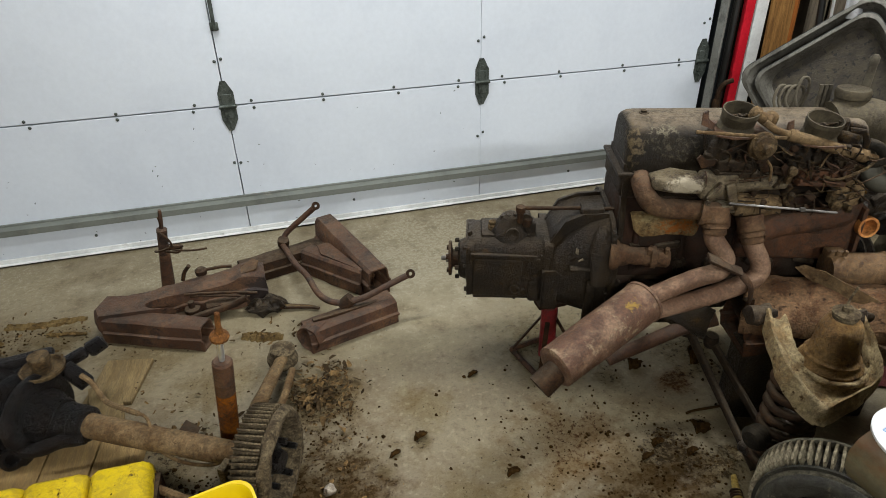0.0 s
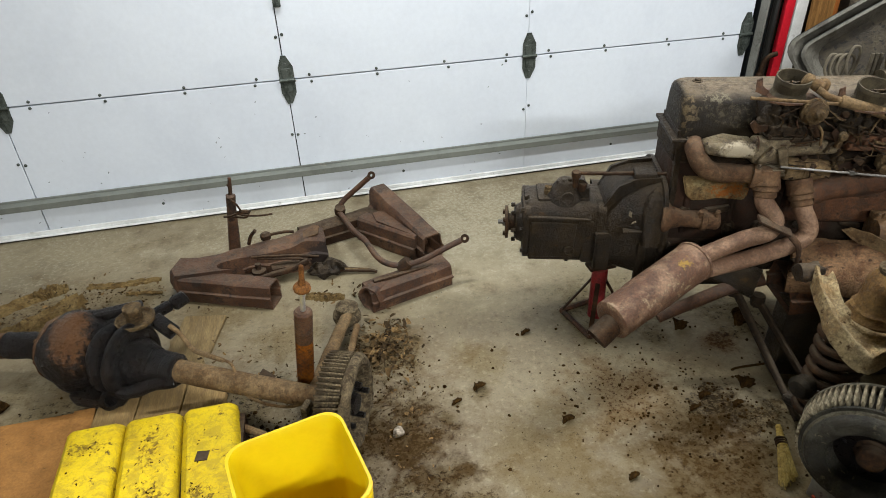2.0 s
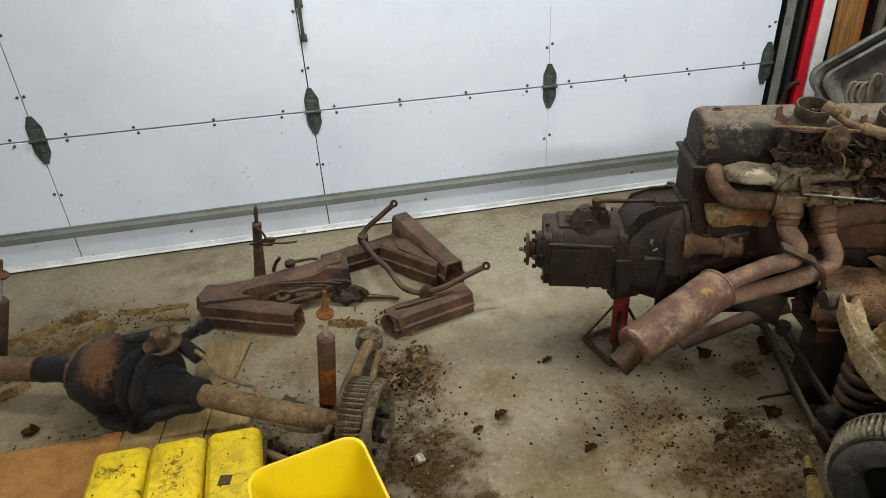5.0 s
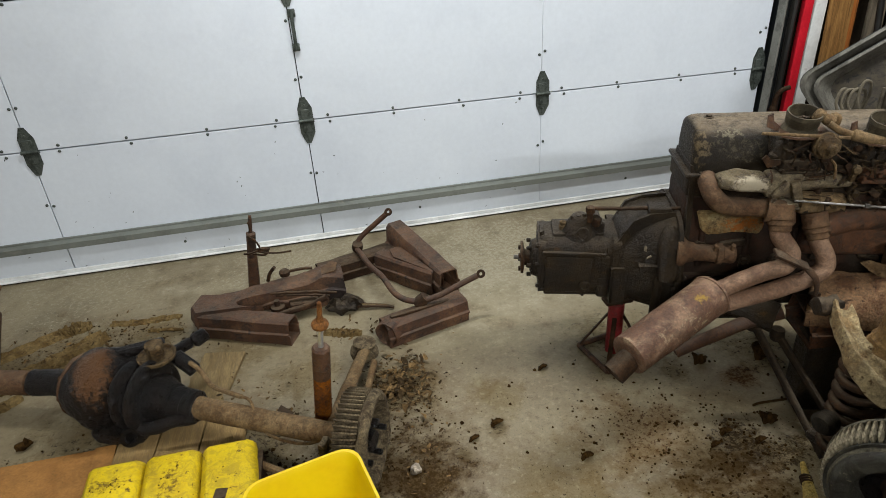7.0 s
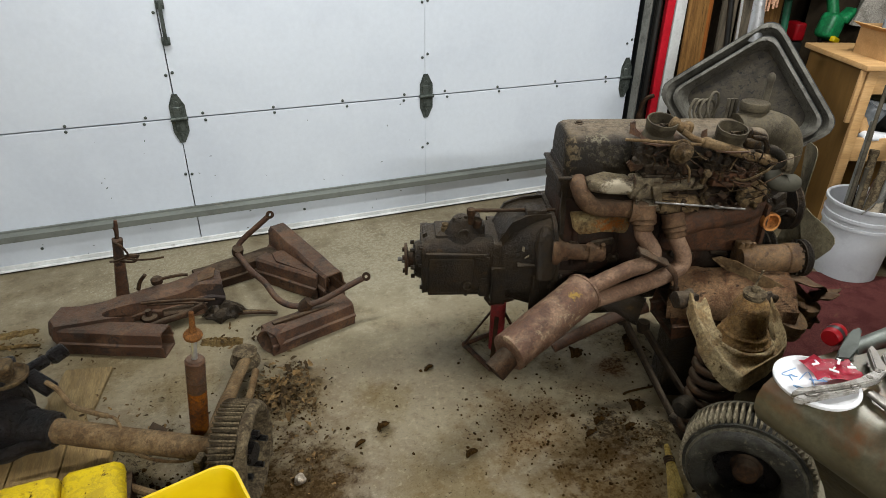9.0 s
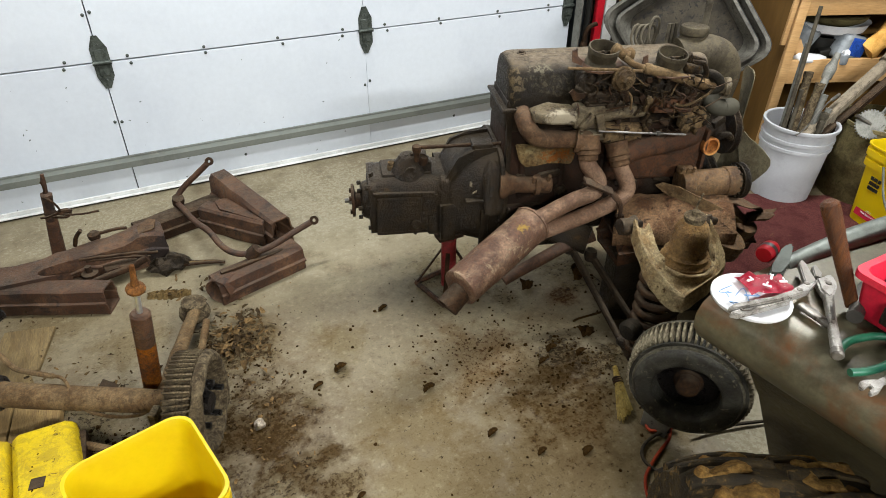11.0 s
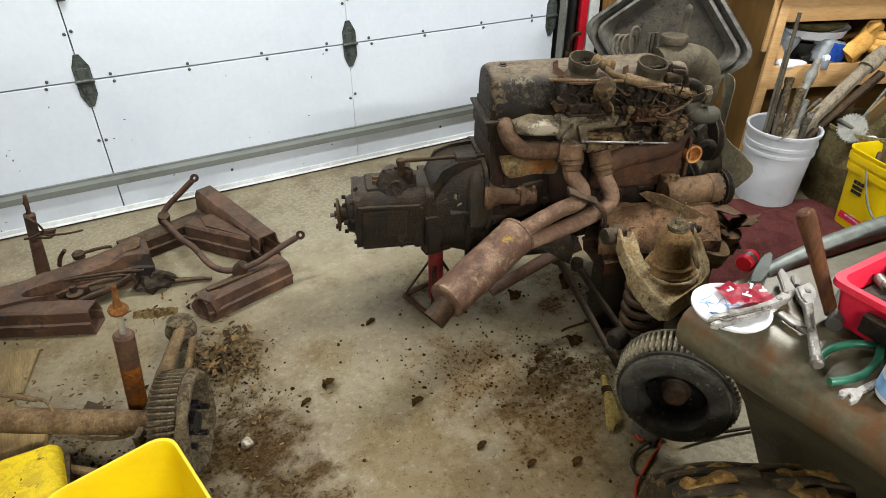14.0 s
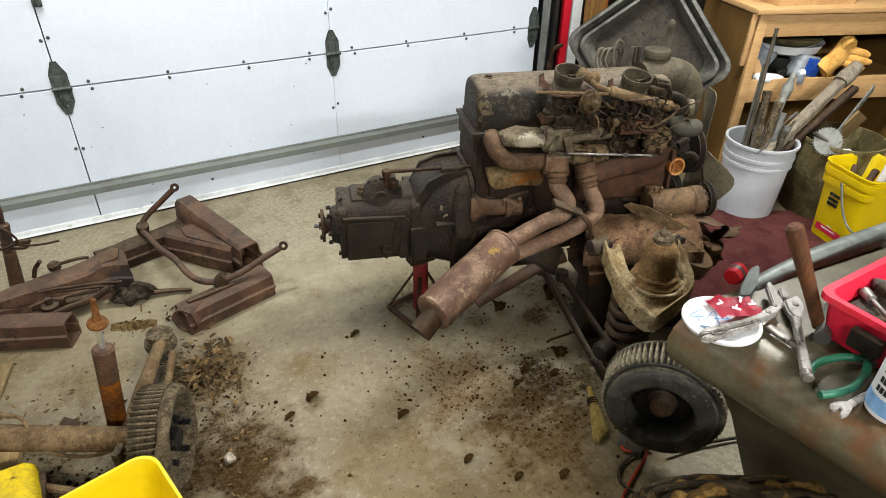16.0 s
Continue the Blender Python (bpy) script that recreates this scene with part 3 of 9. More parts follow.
def thing(name, label, category, m=None, group="", kind=""):
    ob = new(name)
    ob.empty_display_size = 0.05
    ob.matrix_world = m or Matrix()
    return tagged(ob, label, category, group, kind)


def solo(name, bm, mat, label, category, m=None, group="", kind="", angle=38):
    ob = new(name, finish(name, bm, mat, angle))
    ob.matrix_world = m or Matrix()
    return tagged(ob, label, category, group, kind)


def B():
    return bmesh.new()


def box(bm, c, s, rot=(0, 0, 0), bevel=0.0, seg=2):
    """A box of size s round c, turned by rot degrees, with its edges rounded."""
    m = pose(*c, *rot) @ Matrix.Diagonal((*s, 1))
    verts = bmesh.ops.create_cube(bm, size=1.0, matrix=m)["verts"]
    if bevel:
        edges = list({e for v in verts for e in v.link_edges})
        bmesh.ops.bevel(bm, geom=edges, offset=bevel, segments=seg, affect="EDGES", profile=0.5)
    return bm


def loft(bm, rings, closed=True, cap=True):
    """Skin over rings of points, all with the same number."""
    vs = [[bm.verts.new(p) for p in r] for r in rings]
    n = len(vs[0])
    for a, b in zip(vs, vs[1:]):
        for i in range(n if closed else n - 1):
            j = (i + 1) % n
            bm.faces.new((a[i], a[j], b[j], b[i]))
    if cap and closed:
        bm.faces.new(list(reversed(vs[0])))
        bm.faces.new(vs[-1])
    return bm


def frame_of(axis):
    z = Vector(axis).normalized()
    x = z.orthogonal().normalized()
    return x, z.cross(x), z


def lathe(bm, origin, axis, profile, seg=24, cap=True, oval=(1, 1)):
    """A turned body: profile rows are (radius, way along the axis)."""
    x, y, z = frame_of(axis)
    o = Vector(origin)
    rings = []
    for r, h in profile:
        rings.append([o + z * h + (x * math.cos(2 * math.pi * i / seg) * oval[0] + y * math.sin(2 * math.pi * i / seg) * oval[1]) * max(r, 1e-4) for i in range(seg)])
    return loft(bm, rings, True, cap)


def rod(bm, a, b, r, r2=None, seg=14):
    d = Vector(b) - Vector(a)
    return lathe(bm, a, d, [(r, 0), (r if r2 is None else r2, d.length)], seg)


def smooth_path(pts, n=6):
    pts = [Vector(p) for p in pts]
    full = [2 * pts[0] - pts[1]] + pts + [2 * pts[-1] - pts[-2]]
    out = []
    for i in range(1, len(full) - 2):
        p0, p1, p2, p3 = full[i - 1:i + 3]
        for k in range(n):
            t = k / n
            out.append(0.5 * (2 * p1 + (p2 - p0) * t + (2 * p0 - 5 * p1 + 4 * p2 - p3) * t * t + (3 * p1 - p0 - 3 * p2 + p3) * t ** 3))
    return out + [pts[-1]]


def tube(bm, pts, r, seg=12, n=6, r2=None, oval=1.0, cap=True):
    """A round bar or pipe along a smooth line."""
    path = smooth_path(pts, n) if n else [Vector(p) for p in pts]
    rings, x = [], None
    for i, p in enumerate(path):
        d = (path[min(i + 1, len(path) - 1)] - path[max(i - 1, 0)]).normalized()
        x = d.orthogonal().normalized() if x is None else (x - d * x.dot(d)).normalized()
        y = d.cross(x)
        rr = r if r2 is None else r + (r2 - r) * i / (len(path) - 1)
        rings.append([p + x * math.cos(2 * math.pi * k / seg) * rr + y * math.sin(2 * math.pi * k / seg) * rr * oval for k in range(seg)])
    return loft(bm, rings, True, cap)


def rrect(x, y0, y1, z0, z1, r, n=4):
    """A rounded rectangle across x."""
    out = []
    for cy, cz, a0 in ((y1 - r, z1 - r, 0), (y0 + r, z1 - r, 90), (y0 + r, z0 + r, 180), (y1 - r, z0 + r, 270)):
        for k in range(n + 1):
            a = radians(a0 + 90 * k / n)
            out.append((x, cy + r * math.cos(a), cz + r * math.sin(a)))
    return out


def rough_up(bm, amp, scale=12.0):
    for v in bm.verts:
        p = v.co * scale
        v.co += Vector((noise.noise(p), noise.noise(p + Vector((7, 3, 1))), noise.noise(p + Vector((1, 9, 4))))) * amp
    return bm


def plate(bm, poly, thick, m):
    """A flat plate cut to an outline, laid by the pose m."""
    lo = [m @ Vector((x, y, 0)) for x, y in poly]
    hi = [m @ Vector((x, y, thick)) for x, y in poly]
    return loft(bm, [lo, hi])


def bolt(bm, p, axis, r=0.008, h=0.007):
    return lathe(bm, p, axis, [(r, 0), (r, h), (r * 0.8, h * 1.2)], 6)

# ---- the building ----
def slab(name, c, s, mat, label, category="wall", bevel=0.0):
    return solo(name, box(B(), c, s, bevel=bevel), mat, label, category, kind="structure")


DOOR_Y = 3.15
slab("floor", (1.0, 0.2, -0.1), (8.4, 7.0, 0.2), concrete, "beige concrete garage floor with oil and rust stains", "floor")
slab("driveway", (1.0, 6.8, -0.12), (8.4, 6.2, 0.2), concrete, "plain concrete apron outside the garage door", "ground")
slab("wall_north_left", (-2.65, 3.36, 1.3), (1.1, 0.16, 2.6), wall_paint, "plain painted wall beside the garage door")
slab("wall_north_right", (4.06, 3.36, 1.3), (2.28, 0.16, 2.6), wall_dark, "dark bare stud wall behind leaning timber")
slab("wall_north_header", (0.41, 3.36, 2.42), (5.02, 0.16, 0.36), wall_paint, "plain header above the garage door")
# Assumed closing walls, given a dark colour to cut fill and deepen shadows.
slab("wall_east", (5.28, 0.2, 1.3), (0.16, 6.16, 2.6), wall_dark, "plain assumed wall closing the garage, dark to cut bounced light")
slab("wall_west", (-3.28, 0.2, 1.3), (0.16, 6.16, 2.6), wall_dark, "plain assumed wall closing the garage, dark to cut bounced light")
slab("wall_south", (1.0, -2.96, 1.3), (8.72, 0.16, 2.6), wall_dark, "plain assumed wall closing the garage, dark to cut bounced light")
slab("ceiling", (1.0, 0.2, 2.68), (8.72, 6.5, 0.16), wall_paint, "plain unseen garage ceiling, greyed to cut bounced light", "ceiling")

# Fixtures added out of view to go with the assumed lamps.
for tx, ty, _ in TUBES:
    lamp = thing("ceiling_light", "assumed white ceiling fixture with two tubes, added out of view", "light", pose(tx, ty, 0), "ceiling lights")
    part("fixture_body", box(B(), (0, 0, 2.595), (1.25, 0.2, 0.03), bevel=0.005), white_plastic, lamp)
    for k in (-0.06, 0.06):
        part("tube", rod(B(), (-0.6, k, 2.572), (0.6, k, 2.572), 0.006, seg=10), tube_glow, lamp, "glowing white tube of an assumed fixture")

# garage door: four sections with five hinge lines
HX = [-1.965, -0.782, 0.440, 1.627, 2.842]
SEAMS = [0.022, 0.638, 1.264, 1.76, 2.24]
door = thing("door_1", "white sectional garage door, closed, with steel hinges", "garage door", kind="structure")
LEFT, RIGHT = HX[0] - 0.05, 2.875
for lo, hi in zip(SEAMS, SEAMS[1:]):
    edges = [LEFT] + HX[1:4] + [RIGHT]
    for a, b in zip(edges, edges[1:]):
        a, b = a + (0.0006 if a == HX[3] else 0.0022), b - (0.0006 if b == HX[3] else 0.0022)
        part("panel", box(B(), ((a + b) / 2, DOOR_Y + 0.022, (lo + hi) / 2), (b - a, 0.044, hi - lo - 0.0065), bevel=0.0012, seg=1), door_white, door)
part("backing", box(B(), ((LEFT + RIGHT) / 2, DOOR_Y + 0.05, 1.14), (RIGHT - LEFT, 0.01, 2.2)), dark_paint, door, "dark gap lining behind the panel joints")


def strut():
    bm = B()
    prof = [(0, 0.148), (-0.012, 0.148), (-0.012, 0.156), (-0.042, 0.162), (-0.042, 0.190), (-0.012, 0.197), (-0.012, 0.205), (0, 0.205)]
    return loft(bm, [[(x, DOOR_Y - 0.001 + y, z) for y, z in prof] for x in (LEFT + 0.01, RIGHT - 0.01)])


part("strut", strut(), strut_grey, door, "grey steel stiffening rail", 20)
bm = box(B(), ((LEFT + RIGHT) / 2, DOOR_Y - 0.006, 0.022), (RIGHT - LEFT, 0.010, 0.024), bevel=0.002, seg=1)
box(bm, ((LEFT + RIGHT) / 2, DOOR_Y - 0.016, 0.012), (RIGHT - LEFT, 0.022, 0.005), bevel=0.0015, seg=1)
part("bottom_retainer", bm, white_trim, door, "dull aluminium bottom strip")
part("bottom_seal", tube(B(), [(LEFT, DOOR_Y - 0.012, 0.006), (0.4, DOOR_Y - 0.012, 0.006), (RIGHT, DOOR_Y - 0.012, 0.006)], 0.0065, 8, 0), rubber, door, "black rubber seal")


def hinge_mesh(half=False):
    bm = B()
    poly = [(-0.014, 0.112), (-0.034, 0.060), (-0.034, 0.008), (0.034, 0.008), (0.034, 0.060), (0.008, 0.112)]
    side = Matrix(((1, 0, 0, 0), (0, 0, -1, 0), (0, 1, 0, 0), (0, 0, 0, 1)))
    plate(bm, poly, 0.004, side)
    plate(bm, [(x, -y) for x, y in reversed(poly)], 0.004, side)
    rod(bm, (-0.037, -0.009, 0), (0.037, -0.009, 0), 0.009, seg=10)
    box(bm, (0, -0.006, 0.03), (0.042, 0.006, 0.05), bevel=0.002, seg=1)
    box(bm, (0, -0.006, -0.03), (0.04, 0.005, 0.05), bevel=0.002, seg=1)
    for z in (0.075, 0.045, -0.045, -0.075):
        bolt(bm, (0.0, -0.004, z), (0, -1, 0), 0.0055, 0.005)
    return finish("hinge", bm, hinge_steel)


hinge = hinge_mesh()
screw = finish("screw", lathe(B(), (0, 0, 0), (0, -1, 0), [(0.0072, 0), (0.0068, 0.003), (0.003, 0.005)], 8), hinge_steel)
for z in SEAMS[1:4]:
    for x in HX:
        ob = new("hinge", hinge)
        ob.parent, ob.location = door, (x + 0.006, DOOR_Y - 0.001, z)
spots = []
for z in SEAMS[1:4]:
    for x in HX[:4]:
        for dx in (0.115, 0.42, 0.77, 1.08):
            for dz in (0.014, -0.014):
                spots.append((x + dx + random.uniform(-0.012, 0.012), z + dz + random.uniform(-0.003, 0.003)))
    for x in HX:
        for dz in (0.20, -0.265) if z < 1 else (0.2, -0.17):
            for dx in (-0.014, 0.014):
                spots.append((x + dx, z + dz + dx * random.uniform(-0.5, 0.8)))
for x in HX[:4]:
    for k in range(4):
        spots.append((x + 0.2 + 0.29 * k + random.uniform(-0.06, 0.06), 0.10 + random.uniform(-0.006, 0.006))) if k == 1 else None
for x, z in spots:
    ob = new("screw", screw)
    ob.parent, ob.location = door, (x, DOOR_Y, z)
scuff = B()
for k in range(46):
    x, z = random.uniform(-1.0, 1.6), random.choice((random.uniform(0.03, 0.14), random.uniform(0.22, 0.62), random.uniform(0.22, 0.40)))
    size = random.uniform(0.0015, 0.006)
    plate(scuff, [(-size, -size * 0.3), (size * 0.6, -size * 0.4), (size, size * 0.3), (-size * 0.5, size * 0.4)], 0.0006, pose(x, DOOR_Y, z, 90, random.uniform(-70, 70), 0))
tagged(part("scuff", scuff, hinge_steel, door, "small dark scuffs and chips"), kind="stuff")
# lift bar on one hinge line
bar = box(B(), (0.456, DOOR_Y - 0.008, 1.124), (0.034, 0.014, 0.036), bevel=0.004)
box(bar, (0.454, DOOR_Y - 0.008, 0.978), (0.034, 0.014, 0.034), bevel=0.004)
rod(bar, (0.456, DOOR_Y - 0.018, 1.14), (0.454, DOOR_Y - 0.018, 0.965), 0.008, seg=10)
part("lift_handle", bar, hinge_steel, door, "dark steel bar handle")


# door track, jamb and trim at the side
track = thing("door_track", "dark galvanised steel door track with bolt holes", "door track", kind="structure")
bm = box(B(), (2.905, 3.115, 1.15), (0.05, 0.006, 2.3))
box(bm, (2.882, 3.09, 1.15), (0.005, 0.055, 2.3))
part("angle_iron", bm, galvanised, track)
bm = B()
for k in range(22):
    lathe(bm, (2.908, 3.111, 0.12 + k * 0.1), (0, -1, 0), [(0.006, 0), (0.005, 0.002)], 8)
part("rivets", bm, aluminium, track)
part("roller_rail", tube(B(), [(2.945, 3.08, 0.05), (2.945, 3.08, 1.2), (2.945, 3.08, 2.3)], 0.018, 8, 0), dark_paint, track)
bm = B()
tube(bm, [(2.93, 3.07, 0.42), (2.93, 3.06, 0.50), (2.95, 3.05, 0.535), (2.99, 3.05, 0.545)], 0.013, 10)
lathe(bm, (2.93, 3.07, 0.36), (0, 0, 1), [(0.022, 0), (0.022, 0.07), (0.015, 0.09)], 12)
part("track_bracket", bm, rust_dark, track)
slab("door_jamb", (2.985, 3.2, 1.15), (0.05, 0.14, 2.3), dark_paint, "dark painted door jamb", "trim")
slab("trim_red", (3.022, 3.085, 1.15), (0.05, 0.03, 2.3), red_trim, "bright red painted trim board", "trim", 0.003)
slab("trim_white", (3.092, 3.085, 1.15), (0.07, 0.03, 2.3), white_trim, "white painted trim board", "trim", 0.003)


def board(x, y, w, d, h, lean, mat, label, tip=0.0):
    bm = box(B(), (0, 0, h / 2), (w, d, h), bevel=0.003)
    solo("board", bm, mat, label, "board", pose(x, y, 0, lean, tip, 0), "leaning boards")


board(3.20, 3.02, 0.13, 0.022, 2.2, -2.5, timber_tan, "tan knotty timber board leaning on the wall")
board(3.30, 3.06, 0.04, 0.03, 2.1, -2.0, timber_orange, "orange stained timber batten leaning on the wall")
board(3.45, 3.05, 0.10, 0.022, 2.2, -2.5, timber_grey, "grey weathered board leaning on the wall")
board(3.60, 3.04, 0.14, 0.02, 2.0, -3.0, timber_grey, "grey weathered board leaning on the wall")
board(3.80, 3.08, 0.12, 0.03, 1.9, -2.0, timber_tan, "tan knotty timber board leaning on the wall")
solo("pole", rod(B(), (3.40, 2.88, 0.0), (3.27, 3.0, 1.7), 0.016, seg=12), dark_paint, "black metal pole leaning on the boards", "pole")
solo("pole", rod(B(), (3.44, 2.90, 0.0), (3.40, 3.02, 1.7), 0.008, seg=10), white_trim, "thin white pole leaning on the boards", "pole")

# ---- the engine, along its own axis: x towards the fan, y away from the door side ----
ENGINE = pose(1.146, 1.985, 0, 0, 0, -17.5)
engine = thing("car_engine", "greasy rust-brown inline car engine with gearbox and exhaust", "engine", ENGINE)
CZ = 0.40  # height of the shaft

# gearbox
bm = loft(B(), [rrect(x, -w, w, lo, hi, 0.052, 7) for x, w, lo, hi in (
    (0.045, 0.072, 0.332, 0.485), (0.055, 0.09, 0.316, 0.505), (0.075, 0.098, 0.308, 0.512), (0.20, 0.103, 0.300, 0.515), (0.29, 0.108, 0.294, 0.515), (0.315, 0.115, 0.29, 0.515))])
gearbox = part("gearbox_case", bm, oily_black, engine, "oily black cast gearbox case")
bm = box(B(), (0.165, -0.104, 0.470), (0.21, 0.016, 0.014), (0, 3, 0), 0.004)
box(bm, (0.145, -0.102, 0.388), (0.155, 0.014, 0.135), (0, 2, 0), 0.008, 3)
box(bm, (0.262, -0.100, 0.340), (0.04, 0.02, 0.075), bevel=0.008)
box(bm, (0.255, -0.106, 0.455), (0.05, 0.012, 0.012), (0, -3, 0), 0.003)
box(bm, (0.18, 0, 0.298), (0.22, 0.15, 0.018), bevel=0.006)
box(bm, (0.18, 0, 0.510), (0.17, 0.12, 0.022), bevel=0.008)
box(bm, (0.060, 0, 0.405), (0.016, 0.200, 0.19), bevel=0.02, seg=3)
box(bm, (0.302, 0, 0.405), (0.014, 0.225, 0.22), bevel=0.02, seg=3)
for z in (0.34, 0.42, 0.495):
    bolt(bm, (0.052, -0.088, z), (-1, 0, 0), 0.008, 0.012)
bolt(bm, (0.058, -0.055, 0.515), (-0.2, 0, 1), 0.009, 0.014)
lathe(bm, (0.203, -0.108, 0.352), (0, -1, 0), [(0.018, 0), (0.018, 0.012), (0.012, 0.012), (0.011, 0.006), (0.0, 0.006)], 16)
lathe(bm, (0.207, -0.02, 0.300), (0, 0, -1), [(0.012, 0), (0.012, 0.02), (0.009, 0.022), (0.008, 0.045)], 10)
part("case_ribs", rough_up(bm, 0.005, 22), oily_black, gearbox)
bm = lathe(B(), (0.02, 0, CZ), (1, 0, 0), [(0.05, 0), (0.062, 0.006), (0.068, 0.02), (0.07, 0.03), (0.085, 0.034)], 28)
for k in range(6):
    a = k * math.pi / 3
    bolt(bm, (0.024, 0.06 * math.cos(a), CZ + 0.06 * math.sin(a)), (-1, 0, 0), 0.008, 0.012)
part("rear_cover", bm, oily_black, engine)
bm = lathe(B(), (-0.012, 0, CZ), (1, 0, 0), [(0.03, 0), (0.058, 0.001), (0.058, 0.010), (0.03, 0.014), (0.026, 0.035)], 28)
for k in range(3):
    a = k * 2 * math.pi / 3 + 0.4
    lathe(bm, (-0.011, 0.044 * math.cos(a), CZ + 0.044 * math.sin(a)), (-1, 0, 0), [(0.009, 0), (0.009, 0.008)], 8)
part("output_flange", bm, rust_dark, engine, "dark rusty output flange")
bm = rod(B(), (-0.036, 0, CZ), (0, 0, CZ), 0.008, seg=10)
lathe(bm, (-0.02, 0, CZ), (1, 0, 0), [(0.015, 0), (0.015, 0.012)], 6)
part("output_shaft", bm, steel, engine)
bm = lathe(B(), (0.187, -0.02, 0.505), (0, 0, 1), [(0.066, 0), (0.060, 0.022), (0.046, 0.042), (0.036, 0.056), (0.030, 0.066), (0.020, 0.070)], 24)
lathe(bm, (0.190, -0.06, 0.527), (0, -1, 0.15), [(0.021, 0), (0.021, 0.02), (0.015, 0.02), (0.014, 0.004), (0.0, 0.004)], 18)
for k in range(4):
    bolt(bm, (0.16 + 0.02 * k, -0.03, 0.56 + 0.004 * k), (0, 0, 1), 0.008, 0.012)
box(bm, (0.245, -0.02, 0.53), (0.04, 0.06, 0.05), bevel=0.01)
lathe(bm, (0.235, -0.03, 0.575), (0, -1, 0), [(0.014, -0.02), (0.014, 0.02)], 12)
part("shift_turret", rough_up(bm, 0.003, 30), oily_black, engine)
bm = lathe(B(), (0.13, -0.02, 0.515), (0, 0, 1), [(0.014, 0), (0.014, 0.022), (0.011, 0.025), (0.012, 0.034), (0.007, 0.036)], 12)
part("breather", bm, grease_tan, engine, "dusty tan breather cap")
bm = tube(B(), [(0.215, -0.05, 0.612), (0.30, -0.05, 0.610), (0.42, -0.055, 0.612), (0.53, -0.07, 0.616)], 0.0070, 10)
lathe(bm, (0.215, -0.05, 0.560), (0, 0, 1), [(0.009, 0), (0.010, 0.03), (0.015, 0.040), (0.015, 0.056), (0.009, 0.060)], 12)
lathe(bm, (0.235, -0.04, 0.545), (0.2, -0.1, 1), [(0.014, 0), (0.017, 0.012), (0.015, 0.028), (0.008, 0.034)], 12)
lathe(bm, (0.52, -0.07, 0.616), (1, 0, 0), [(0.013, 0), (0.013, 0.03)], 10)
part("shift_rod", rough_up(bm, 0.002, 40), rust_dark, engine, "brown rusty shift rod")
bm = plate(B(), [(0.285, 0.292), (0.333, 0.286), (0.338, 0.418), (0.326, 0.430), (0.290, 0.428)], 0.012, Matrix(((1, 0, 0, 0), (0, 0, -1, -0.118), (0, 1, 0, 0), (0, 0, 0, 1))))
box(bm, (0.288, -0.10, 0.36), (0.008, 0.06, 0.13))
part("mount_bracket", bm, oily_black, engine)
# bell housing
bm = loft(B(), [rrect(x, -w, w, lo, hi, 0.05 + w * 0.25, 6) for x, w, lo, hi in (
    (0.305, 0.112, 0.288, 0.505), (0.33, 0.125, 0.282, 0.525), (0.37, 0.14, 0.272, 0.565), (0.42, 0.155, 0.262, 0.59), (0.46, 0.166, 0.25, 0.60), (0.475, 0.168, 0.245, 0.605), (0.477, 0.178, 0.235, 0.612), (0.49, 0.178, 0.235, 0.612))])
bell = part("bell_housing", bm, oily_black, engine, "oily black cast bell housing")
bm = B()
side = Matrix(((1, 0, 0, 0), (0, 0, -1, -0.10), (0, 1, 0, 0), (0, 0, 0, 1)))
m = side.copy()
m[1][3] = 0.06
plate(bm, [(0.298, 0.49), (0.318, 0.540), (0.350, 0.578), (0.40, 0.600), (0.475, 0.606), (0.475, 0.50)], 0.15, m)
for y in (-0.085, 0.065):
    m = side.copy()
    m[1][3] = y
    plate(bm, [(0.296, 0.50), (0.345, 0.586), (0.40, 0.610), (0.475, 0.616), (0.475, 0.58), (0.36, 0.55)], 0.012, m)
lathe(bm, (0.455, -0.155, 0.49), (0, 0.2, 1), [(0.03, -0.08), (0.034, -0.04), (0.036, 0.04), (0.026, 0.08), (0.01, 0.10)], 16)
box(bm, (0.415, -0.15, 0.455), (0.10, 0.035, 0.008), bevel=0.002)
box(bm, (0.43, -0.158, 0.34), (0.03, 0.02, 0.16), bevel=0.009)
box(bm, (0.43, -0.06, 0.61), (0.07, 0.06, 0.03), bevel=0.006)
for k in range(10):
    a = 0.3 + k * 0.26
    bolt(bm, (0.476, -0.178 * math.cos(a - 1.2), CZ + 0.005 + 0.2 * math.sin(a - 1.2)), (-1, 0, 0), 0.008, 0.01)
part("bell_ribs", rough_up(bm, 0.005, 20), oily_black, bell)
bm = box(B(), (0.38, -0.158, 0.52), (0.010, 0.003, 0.022), (0, 15, 10), 0.001, 1)
box(bm, (0.392, -0.163, 0.492), (0.018, 0.003, 0.007), (0, -20, 8), 0.001, 1)
part("paint_chip", rough_up(bm, 0.006, 90), flake_grey, bell, "flaked pale paint")

# block, sump, head
bm = box(B(), (0.845, 0, 0.53), (0.70, 0.22, 0.29), bevel=0.012)
for k in range(5):
    box(bm, (0.56 + 0.14 * k, -0.108, 0.50), (0.022, 0.02, 0.15), bevel=0.009, seg=3)
box(bm, (0.845, 0, 0.395), (0.71, 0.26, 0.02), bevel=0.004)
part("engine_block", rough_up(bm, 0.002, 20), block_brown, engine, "rust-brown cast iron block")
bm = loft(B(), [rrect(x, -w, w, lo, 0.39, 0.04) for x, w, lo in ((0.495, 0.12, 0.22), (0.51, 0.125, 0.21), (0.72, 0.12, 0.21), (0.78, 0.11, 0.26), (1.18, 0.11, 0.29), (1.19, 0.10, 0.30))])
